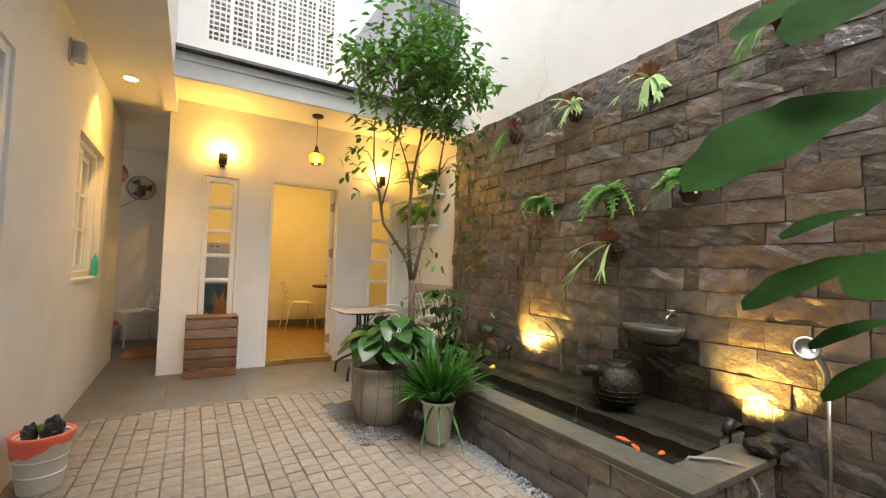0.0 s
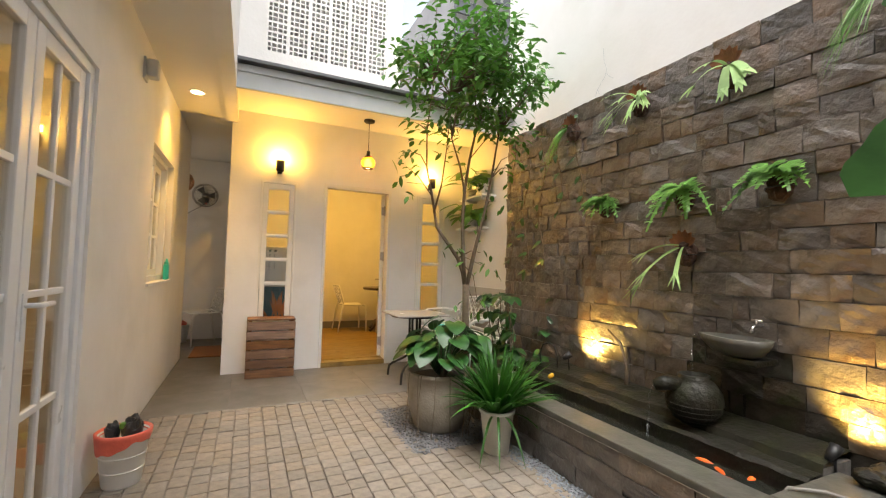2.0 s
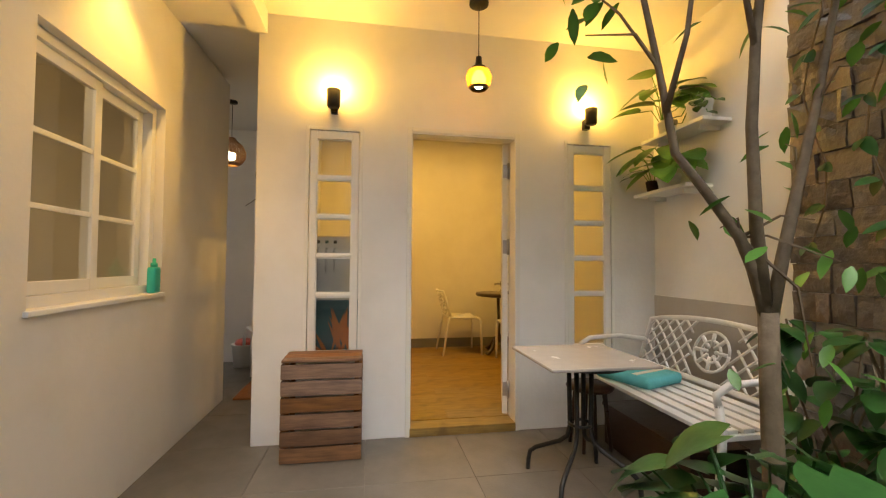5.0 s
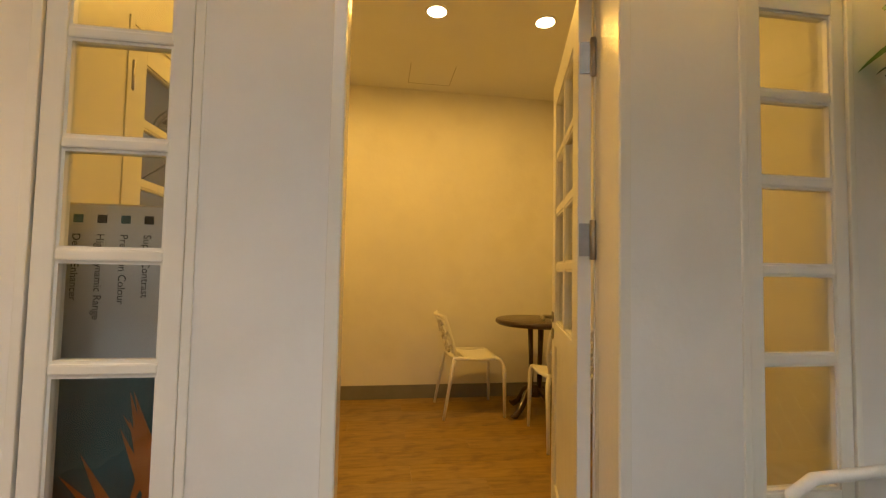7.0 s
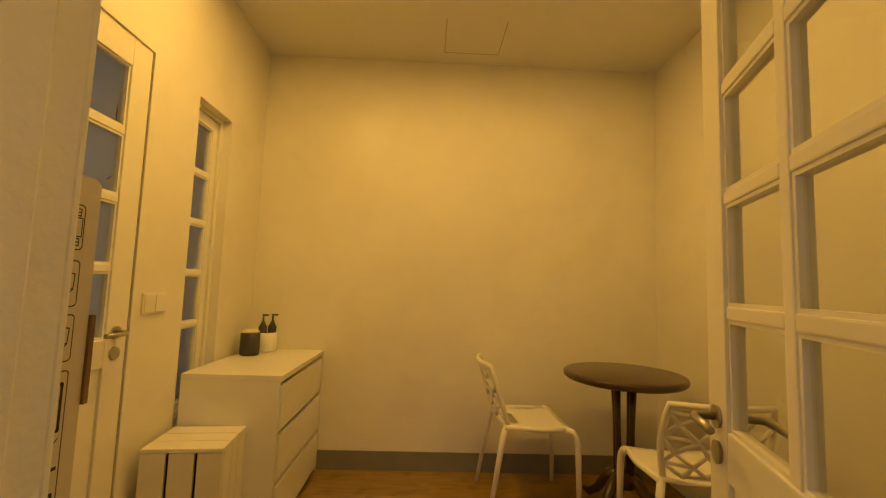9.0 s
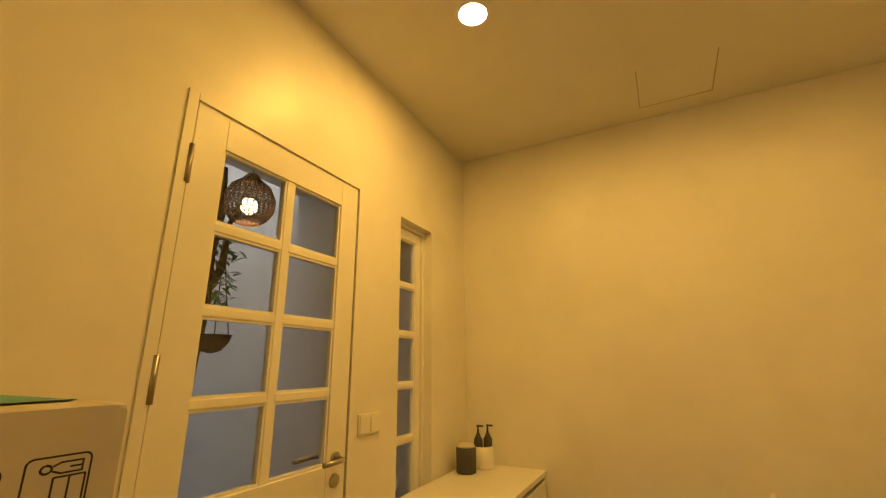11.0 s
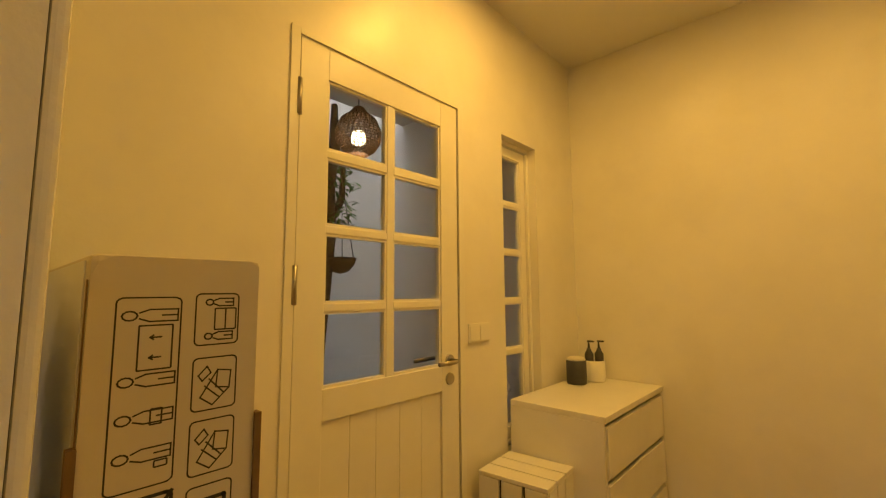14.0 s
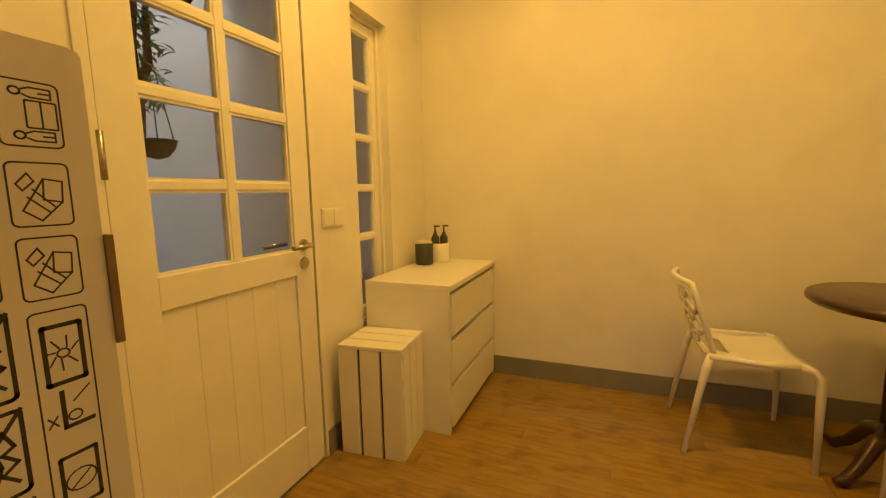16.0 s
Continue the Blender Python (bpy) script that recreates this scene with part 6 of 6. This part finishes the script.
# laminate planks in the room
fl = bpy.data.objects["floor_room"]
pm = {}
rnd = random.Random(4)
yy = WT
j = 0
while yy < FY - 0.01:
    w_ = min(0.185, FY - yy)
    x = LX - (0.4 * (j % 3))
    while x < 1.79:
        x0, x1 = max(x, LX), min(x + 1.2, 1.80)
        if x1 - x0 > 0.02:
            key = (round(x1 - x0, 3), round(w_, 3))
            if key not in pm:
                pm[key] = slab_mesh("plank", PLANK, key[0] - 0.001, key[1] - 0.001, 0.006, 0.0006)
            piece("plank", pm[key], fl, ((x0 + x1) / 2, yy + w_ / 2, FZ))
        x += 1.2
    yy += w_
    j += 1

# ---- plants ----


class Leaves:
    """Collects leaf blades into one mesh."""

    def __init__(self):
        self.v, self.f = [], []

    def blade(self, base, way, up, length, width, profile, fold=0.15, droop=0.0, n=5, curl=0.0, lobe=0.0):
        base, way, up = Vector(base), Vector(way).normalized(), Vector(up)
        side = way.cross(up)
        side = side.normalized() if side.length > 1e-4 else way.orthogonal().normalized()
        nor = side.cross(way).normalized()
        o = len(self.v)
        for i in range(n + 1):
            u = i / n
            c = base + way * length * u - Vector((0, 0, droop * length * u * u)) + nor * curl * length * math.sin(u * math.pi)
            w = width * profile(u) / 2
            back = way * length * lobe * max(0.0, 1 - u / 0.3)
            self.v += [tuple(c - side * w + nor * fold * w - back), tuple(c), tuple(c + side * w + nor * fold * w - back)]
        for i in range(n):
            a = o + i * 3
            self.f += [(a, a + 1, a + 4, a + 3), (a + 1, a + 2, a + 5, a + 4)]

    def part(self, name, material, parent, label=""):
        me_ = bpy.data.meshes.new(name)
        me_.from_pydata(self.v, [], self.f)
        me_.polygons.foreach_set("use_smooth", [True] * len(me_.polygons))
        me_.materials.append(material)
        ob = new(name, me_)
        ob.parent = parent
        if label:
            ob["label"] = label
        return ob


def oval(u):
    return math.sin(math.pi * min(1, u * 0.97 + 0.03)) ** 0.75


def heart(u):
    return 0.42 + 0.58 * math.sin(math.pi / 2 * min(1, u / 0.26)) if u < 0.26 else max(0.0, 1 - ((u - 0.26) / 0.74) ** 2.3) ** 0.8


def strap(u):
    return min(1, 0.55 + u * 2) * (1 - u ** 3.5)


def fiddle(u):
    body = 0.22 + 0.78 * min(1, u / 0.7) ** 1.2 - 0.12 * math.sin(u * 9)
    return max(0.02, body * (1 if u < 0.78 else math.sqrt(max(0, 1 - ((u - 0.78) / 0.22) ** 2))))


def rdir(r, zlo=-1.0, zhi=1.0):
    a, z = r.uniform(0, 6.283), r.uniform(zlo, zhi)
    k = math.sqrt(max(0, 1 - z * z))
    return Vector((k * math.cos(a), k * math.sin(a), z))


# courtyard tree
TR = Vector((0.89, -1.81, 0))
tree = thing("courtyard_tree", TR, "slender multi-stem tree with small glossy green leaves", "tree")
ptube("trunk", BARK, tree, [(0, 0, -0.02), (0.006, 0, 0.4), (-0.002, 0.005, 0.8), (-0.01, 0, 1.03)], [0.040, 0.032, 0.028, 0.027], 10)
stems = (
    [(-0.014, 0, 1.0), (-0.035, 0.01, 1.13), (-0.082, 0.02, 1.25), (-0.19, 0.03, 1.39), (-0.27, 0.05, 1.50), (-0.315, 0.06, 1.76), (-0.37, 0.06, 2.0), (-0.385, 0.04, 2.3), (-0.34, 0.02, 2.75)],
    [(-0.02, 0, 1.05), (-0.045, 0, 1.28), (-0.055, 0, 1.58), (-0.045, -0.01, 1.85), (0.0, 0.0, 2.1), (0.075, 0.02, 2.4), (0.05, 0.04, 2.8), (0.03, 0.05, 3.15)],
    [(-0.008, 0, 0.98), (0.035, -0.01, 1.20), (0.085, -0.02, 1.42), (0.14, -0.03, 1.65), (0.19, -0.05, 1.95), (0.25, -0.06, 2.35), (0.30, -0.06, 2.85)],
    [(-0.045, -0.01, 1.80), (-0.10, -0.02, 2.02), (-0.19, -0.03, 2.24), (-0.22, -0.04, 2.6)],
    [(-0.30, 0.05, 1.62), (-0.25, 0.02, 1.85), (-0.22, 0.0, 2.15), (-0.18, 0.03, 2.5)],
)
for s in stems:
    r0 = 0.019 if len(s) > 5 else 0.010
    ptube("limb", BARK, tree, s, [r0 * (1 - 0.8 * (k / (len(s) - 1)) ** 1.2) for k in range(len(s))], 8)
r = random.Random(77)
twigs = bmesh.new()
lv = Leaves()
clumps = []
for _ in range(175):
    d = rdir(r)
    q = r.random() ** 0.45
    c = Vector((d.x * 0.66 * q, d.y * 0.66 * q, 2.82 + d.z * (0.50 if d.z > 0 else 0.52) * q))
    c += Vector((noise.noise(c * 3), noise.noise(c * 3 + Vector((5, 0, 0))), noise.noise(c * 3 + Vector((0, 7, 0))))) * 0.14
    clumps.append((c, 15, 0.12))
for x, y, z, n in ((-0.50, 0.1, 2.12, 14), (-0.56, 0.05, 1.98, 9), (-0.48, 0.0, 2.3, 16), (-0.53, 0.1, 1.86, 6), (0.10, -0.05, 1.30, 5), (0.12, -0.1, 1.18, 5), (0.12, 0.05, 1.55, 5), (0.22, -0.08, 1.75, 5), (0.34, -0.1, 2.05, 12), (-0.12, 0.05, 1.28, 5), (0.08, -0.05, 0.88, 6), (0.12, 0.05, 0.82, 5), (-0.02, 0.02, 1.95, 6), (0.42, -0.1, 2.2, 12), (-0.2, 0.0, 2.15, 10)):
    clumps.append((Vector((x, y, z)), n, 0.10))
nodes = [Vector(p) for s in stems for p in s[2:]]
for c, n, spread in clumps:
    src = min(nodes, key=lambda p: (p - c).length + (0.4 if p.z > c.z else 0))
    mid = (src + c) / 2 + Vector((r.uniform(-.04, .04), r.uniform(-.04, .04), 0.04))
    tube(twigs, [src, mid, c], [0.006, 0.004, 0.002], 4, False)
    out = (c - Vector((0, 0, 2.6)))
    out.z *= 0.5
    for _ in range(n):
        p = c + Vector((r.gauss(0, 1), r.gauss(0, 1), r.gauss(0, 0.8))) * spread * 0.62
        way = (rdir(r, -0.8, 0.3) + out * 0.7).normalized()
        lv.blade(p, way, (r.uniform(-.5, .5), r.uniform(-.5, .5), 1), r.uniform(0.055, 0.095), r.uniform(0.028, 0.044), oval, 0.25, r.uniform(0.0, 0.4), 4)
part("twigs", twigs, BARK, tree)["kind"] = "stuff"
lv.part("crown", LEAFTREE, tree)

# stone pot with philodendron
PP = Vector((0.53, -2.09, 0))
bp_ = thing("stone_planter", PP, "large round pale stone planter on the gravel", "planter")
plathe("pot", STONEPOT, bp_, [(0, 0.0), (0.16, 0.0), (0.18, 0.02), (0.225, 0.16), (0.24, 0.30), (0.245, 0.385), (0.255, 0.39), (0.255, 0.41), (0.225, 0.41), (0.215, 0.36), (0, 0.35)], 36)
plathe("soil", SOIL, bp_, [(0, 0.372), (0.14, 0.37), (0.214, 0.362), (0, 0.352)], 24)
ph_ = thing("philodendron", PP + Vector((0, 0, 0.37)), "broad glossy green philodendron growing in the stone planter", "plant")
r = random.Random(9)
pet = bmesh.new()
for k in range(44):
    a = k * 2.4 + r.uniform(-.3, .3)
    q = 0.07 + 0.23 * math.sqrt((k + 1) / 44)
    h = 0.46 - 0.95 * q + r.uniform(-.05, .06)
    b = Vector((q * math.cos(a) + 0.05, q * math.sin(a), max(0.03, h + 0.02)))
    st = Vector((0.035 * math.cos(a), 0.035 * math.sin(a) - 0.04, 0.02))
    ptube("stalk", LEAFBIG, ph_, [st, st + (b - st) * 0.35 + Vector((0, 0, 0.06)), st + (b - st) * 0.75 + Vector((0, 0, 0.04)), b], [0.0055, 0.005, 0.004, 0.003], 6)
    way = Vector((math.cos(a + r.uniform(-.5, .5)), math.sin(a + r.uniform(-.5, .5)), r.uniform(-0.55, -0.1)))
    big = r.uniform(0.12, 0.19)
    lv = Leaves()
    lv.blade(b - way.normalized() * 0.03, way, (r.uniform(-.25, .25), r.uniform(-.25, .25), 1), big, big * r.uniform(0.84, 1.0), heart, r.uniform(0.05, 0.22), r.uniform(0.08, 0.38), 10, 0.05, 0.22)
    lv.part("leaf", LEAFBIG, ph_)
tube(pet, [(0.0, -0.05, 0.0), (0.0, -0.10, 0.10), (0.03, -0.12, 0.16)], [0.03, 0.028, 0.02], 7)
part("stem", pet, BARK, ph_)
rt = bmesh.new()
for k in range(9):
    a = r.uniform(2.6, 5.2)
    x, y = 0.25 * math.cos(a), 0.25 * math.sin(a)
    tube(rt, [(x * 0.7, y * 0.7, 0.02), (x * 1.07, y * 1.07, 0.05), (x * (1.1 + r.uniform(0, .2)), y * (1.1 + r.uniform(0, .2)), -0.15), (x * (1.0 + r.uniform(0, .25)), y * (1.0 + r.uniform(0, .25)), -0.36)], 0.0025, 4, False)
part("aerial_roots", rt, BARK, ph_)

# white pot with strap leaves
WP = Vector((0.70, -2.62, 0))
wp = thing("white_planter", WP, "cream plastic flower pot on the paving", "planter")
plathe("pot", WHITEPOT, wp, [(0, 0), (0.074, 0), (0.078, 0.004), (0.106, 0.245), (0.114, 0.247), (0.116, 0.27), (0.106, 0.27), (0.10, 0.235), (0, 0.225)], 30)
sp_ = thing("strap_leaf_plant", WP + Vector((0, 0, 0.23)), "dense arching green strap-leaf plant in the cream pot", "plant")
r = random.Random(31)
lv = Leaves()
for k in range(190):
    a = r.uniform(0, 6.283)
    el = r.uniform(0.62, 1.45)
    L_ = r.uniform(0.34, 0.58)
    way = Vector((math.cos(a) * math.cos(el), math.sin(a) * math.cos(el), math.sin(el)))
    lv.blade((0.03 * math.cos(a), 0.03 * math.sin(a), 0), way, (0, 0, 1), L_, r.uniform(0.024, 0.038), strap, 0.35, r.uniform(0.1, 0.5), 8)
for k in range(4):
    a = (4.2, 4.6, 3.9, 5.4)[k]
    lv.blade((0.09 * math.cos(a), 0.09 * math.sin(a), 0.02), (math.cos(a), math.sin(a), 0.2), (0, 0, 1), 0.30, 0.018, strap, 0.3, 0.9, 8)
lv.part("leaves", LEAFSTRAP, sp_)

# climbing pothos at the far end of the stone wall
pc = thing("climbing_pothos", (1.52, -1.62, 0.0), "pothos with heart-shaped leaves climbing by the stone wall", "plant")
r = random.Random(14)
lv = Leaves()
vn = bmesh.new()
for k in range(8):
    x, y = r.uniform(-0.22, 0.08), r.uniform(-0.35, 0.25)
    pts = [(x, y, 0.0)]
    for i in range(1, 7):
        pts.append((pts[-1][0] + r.uniform(-.05, .05), pts[-1][1] + r.uniform(-.06, .06), i * 0.155))
    tube(vn, pts, 0.005, 5, False)
    for p in pts[1:]:
        for _ in range(3):
            way = Vector((r.uniform(-1, 0.2), r.uniform(-1, 1), r.uniform(-.7, .1)))
            lv.blade(Vector(p) + way * 0.03, way, (0, 0, 1), r.uniform(0.07, 0.14), r.uniform(0.055, 0.10), heart, 0.15, r.uniform(0.1, 0.5), 6)
for _ in range(95):
    p = Vector((r.uniform(-0.42, 0.10), r.uniform(-0.50, 0.22), r.uniform(0.05, 0.46)))
    way = Vector((r.uniform(-1, 0.3), r.uniform(-1, 0.6), r.uniform(-.5, .2)))
    tube(vn, [(p.x * 0.8, p.y * 0.8, 0.0), p * 0.9, p], [0.004, 0.003, 0.002], 4, False)
    lv.blade(p, way, (r.uniform(-.3, .3), r.uniform(-.3, .3), 1), r.uniform(0.09, 0.17), r.uniform(0.07, 0.13), heart, 0.15, r.uniform(0.1, 0.5), 7, 0.04, 0.2)
part("vines", vn, BARK, pc)
lv.part("leaves", LEAFBIG, pc)
vp = thing("wall_vine", (SX - 0.03, -1.75, 1.3), "thin pothos vine with scattered leaves on the stone wall", "plant")
lv = Leaves()
vn = bmesh.new()
for k in range(5):
    y0 = -0.55 + k * 0.24
    pts = [(0, y0 + 0.05 * math.sin(i * 1.3 + k), 1.15 - i * 0.17 - 0.1 * (k % 2)) for i in range(r.choice((5, 6, 8)))]
    tube(vn, pts, 0.0035, 4, False)
    for p in pts:
        for _ in range(2):
            way = Vector((r.uniform(-.8, -.1), r.uniform(-1, 1), r.uniform(-.9, 0)))
            lv.blade(Vector(p) + Vector((-0.02, 0, 0)), way, (-1, 0, 0.6), r.uniform(0.05, 0.10), r.uniform(0.035, 0.06), heart, 0.15, 0.2, 5)
part("vines", vn, BARK, vp)
lv.part("leaves", LEAFBIG, vp)

# shelf plants
for k, (x, y, z, n, L0, zl) in enumerate(((1.72, -0.28, 2.15, 16, 0.23, 0.12), (1.70, -0.30, 1.78, 18, 0.24, 0.02), (1.73, -0.58, 2.17, 12, 0.09, -0.12), (1.75, -0.12, 1.77, 6, 0.10, 0.02))):
    sp = thing("shelf_plant", (x, y, z), "variegated green pothos in a pot on the shelf", "plant", "shelf plants")
    lv = Leaves()
    pet = bmesh.new()
    for _ in range(n):
        a = r.uniform(2.0, 5.2)
        q = r.uniform(0.04, 0.17)
        b = Vector((q * math.cos(a), q * 1.2 * math.sin(a), r.uniform(0.0, 0.16) + zl * r.random() * 1.5))
        tube(pet, [(0, 0, -0.04), b * 0.5 + Vector((0, 0, 0.05)), b], 0.003, 4, False)
        lv.blade(b, (math.cos(a), math.sin(a), r.uniform(-.6, .1)), (-0.3, 0, 1), L0 * r.uniform(0.7, 1.1), L0 * r.uniform(0.5, 0.75), heart, 0.15, 0.25, 6)
    part("stalks", pet, LEAFPOTHOS, sp)
    lv.part("leaves", LEAFPOTHOS if k < 2 else LEAFBIG, sp)

# plants mounted on the stone wall


def mount(loc, label):
    t = thing("wall_plant", loc, label, "wall plant", "plants mounted on the stone wall")
    bm = bmesh.new()
    bmesh.ops.create_icosphere(bm, subdivisions=3, radius=0.065, matrix=Matrix.Translation((-0.03, 0, -0.02)) @ Matrix.Diagonal((0.75, 0.9, 1.25, 1)))
    for v in bm.verts:
        v.co += v.co.normalized() * noise.noise(v.co * 40) * 0.016
    part("coir_mount", bm, COIR, t)
    ptube("tie_wire", BLACKMET, t, [(-0.03 + 0.056 * math.cos(a), 0.066 * math.sin(a), -0.03) for a in (k * math.pi / 8 for k in range(17))], 0.003, 5)
    return t


def shields(t, s, n=6):
    lv_ = Leaves()
    for k in range(n):
        a = -1.2 + k * 2.4 / (n - 1)
        lv_.blade((-0.045, 0, 0.03), (-0.35, math.sin(a), math.cos(a)), (-1, 0, 0), 0.10 * s, 0.055 * s, oval, 0.3, 0.0, 4)
    lv_.part("shield_fronds", RUST, t)


def staghorn(y, z, seed, s=1.0, shield=True, n=9, wide=0.032, lean=0.0, length=0.22):
    """Forked fronds that arch out of a coir mount."""
    t = mount((SX - 0.03, y, z), "pale green staghorn fern on a brown coir mount")
    r_ = random.Random(seed)
    lv_ = Leaves()
    for k in range(n):
        a = -1.3 + 2.6 * (k + 0.5) / n + lean + r_.uniform(-.15, .15)
        way = Vector((-0.55, math.sin(a), r_.uniform(-0.25, 0.45))).normalized()
        L_ = s * length * r_.uniform(0.75, 1.2)
        dr_ = r_.uniform(0.4, 0.95)
        b = Vector((-0.06, 0, 0.02))
        lv_.blade(b, way, (-0.6, 0, 0.8), L_, wide * s, lambda u: 0.5 + 0.7 * u, 0.12, dr_, 7)
        tip = b + way * L_ * 0.93 - Vector((0, 0, dr_ * L_ * 0.87))
        for sg in (-1, 0.1, 1):
            w2 = (way + Vector((0, 0.6 * sg, -0.5 - dr_ * 0.6))).normalized()
            lv_.blade(tip, w2, (-0.6, 0, 0.8), s * length * r_.uniform(0.3, 0.55), wide * 0.72 * s, lambda u: 1 - 0.85 * u ** 1.5, 0.1, 0.25, 4)
    lv_.part("fronds", LEAFSTAG, t)
    if shield:
        shields(t, s)


def fern(y, z, seed, n=14, L0=0.26, up=0.6):
    """Arching fronds with broad overlapping lobes."""
    t = mount((SX - 0.03, y, z), "green fern with broad lobed fronds on the stone wall")
    r_ = random.Random(seed)
    lv_ = Leaves()
    for k in range(n):
        a = -1.5 + 3.0 * (k + 0.5) / n + r_.uniform(-.2, .2)
        way = Vector((-math.cos(a) * 0.75 - 0.15, math.sin(a), r_.uniform(0.0, 1.3) * up)).normalized()
        L_ = L0 * r_.uniform(0.7, 1.15)
        dr_ = r_.uniform(0.45, 1.25)
        side = way.cross(Vector((-0.5, 0, 0.85))).normalized()
        b = Vector((-0.05, 0, 0.03))
        lv_.blade(b, way, (-0.5, 0, 0.85), L_, 0.030, lambda u: 0.45 + 0.55 * math.sin(u * 3.0), 0.1, dr_, 7)
        m_ = 9
        for i in range(1, m_):
            u = i / m_
            p = b + way * L_ * u - Vector((0, 0, dr_ * L_ * u * u))
            for sg in (-1, 1):
                lv_.blade(p, side * sg + way * 0.6 + Vector((0, 0, -0.15)), (-0.5, 0, 0.85), 0.052 * math.sin(math.pi * (0.2 + 0.72 * u)) + 0.012, 0.027, oval, 0.2, 0.25, 2)
    lv_.part("fronds", LEAFFERN, t)


def trailing(y, z, seed):
    t = mount((SX - 0.03, y, z), "trailing grassy epiphyte hanging on the stone wall")
    r_ = random.Random(seed)
    lv_ = Leaves()
    for _ in range(60):
        way = Vector((r_.uniform(-.5, -.1), r_.uniform(0.1, .75), r_.uniform(-.1, .4)))
        lv_.blade((-0.05, 0.02, 0.02), way, (-1, 0, 0.2), r_.uniform(0.15, 0.27), 0.009, strap, 0.1, r_.uniform(1.2, 2.0), 7)
    lv_.part("foliage", LEAFFERN, t)
    shields(t, 1.0)


trailing(-2.264, 2.34, 1)
staghorn(-2.93, 2.34, 2, 1.0, True, 11, 0.030, 0.1, 0.19)
staghorn(-3.53, 2.31, 3, 1.05, True, 5, 0.045, -0.3, 0.17)
fern(-2.63, 1.67, 4, 16, 0.16, 0.5)
fern(-3.258, 1.65, 5, 13, 0.25, 0.6)
fern(-3.765, 1.64, 6, 14, 0.22, 0.9)
staghorn(-3.267, 1.31, 7, 1.0, True, 4, 0.024, 0.75, 0.26)
trailing(-4.22, 2.40, 8)

# epiphytes on the yard driftwood and basket
ep = thing("yard_epiphyte", (-2.0, 1.60, 1.95), "small green epiphytes on the driftwood", "plant")
lv = Leaves()
for _ in range(150):
    d = rdir(r, -0.3, 0.7)
    lv.blade(Vector((r.uniform(-.05, .08), r.uniform(-.08, .1), r.uniform(-.25, .25))), d, (0, 0, 1), r.uniform(0.05, 0.13), r.uniform(0.015, 0.03), oval, 0.2, 0.4, 4)
lv.part("leaves", LEAFFERN, ep)

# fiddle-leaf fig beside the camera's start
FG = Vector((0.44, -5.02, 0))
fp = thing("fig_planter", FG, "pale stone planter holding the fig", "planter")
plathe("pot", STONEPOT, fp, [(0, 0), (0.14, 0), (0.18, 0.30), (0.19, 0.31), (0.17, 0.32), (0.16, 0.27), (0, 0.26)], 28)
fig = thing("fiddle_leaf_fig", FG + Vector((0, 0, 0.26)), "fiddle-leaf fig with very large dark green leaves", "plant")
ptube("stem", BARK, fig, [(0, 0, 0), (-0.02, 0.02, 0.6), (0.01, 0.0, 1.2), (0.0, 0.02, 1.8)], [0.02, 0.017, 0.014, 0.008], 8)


def wavy(u):
    return fiddle(u) * (1 + 0.07 * math.sin(u * 19) + 0.035 * math.sin(u * 41 + 1))


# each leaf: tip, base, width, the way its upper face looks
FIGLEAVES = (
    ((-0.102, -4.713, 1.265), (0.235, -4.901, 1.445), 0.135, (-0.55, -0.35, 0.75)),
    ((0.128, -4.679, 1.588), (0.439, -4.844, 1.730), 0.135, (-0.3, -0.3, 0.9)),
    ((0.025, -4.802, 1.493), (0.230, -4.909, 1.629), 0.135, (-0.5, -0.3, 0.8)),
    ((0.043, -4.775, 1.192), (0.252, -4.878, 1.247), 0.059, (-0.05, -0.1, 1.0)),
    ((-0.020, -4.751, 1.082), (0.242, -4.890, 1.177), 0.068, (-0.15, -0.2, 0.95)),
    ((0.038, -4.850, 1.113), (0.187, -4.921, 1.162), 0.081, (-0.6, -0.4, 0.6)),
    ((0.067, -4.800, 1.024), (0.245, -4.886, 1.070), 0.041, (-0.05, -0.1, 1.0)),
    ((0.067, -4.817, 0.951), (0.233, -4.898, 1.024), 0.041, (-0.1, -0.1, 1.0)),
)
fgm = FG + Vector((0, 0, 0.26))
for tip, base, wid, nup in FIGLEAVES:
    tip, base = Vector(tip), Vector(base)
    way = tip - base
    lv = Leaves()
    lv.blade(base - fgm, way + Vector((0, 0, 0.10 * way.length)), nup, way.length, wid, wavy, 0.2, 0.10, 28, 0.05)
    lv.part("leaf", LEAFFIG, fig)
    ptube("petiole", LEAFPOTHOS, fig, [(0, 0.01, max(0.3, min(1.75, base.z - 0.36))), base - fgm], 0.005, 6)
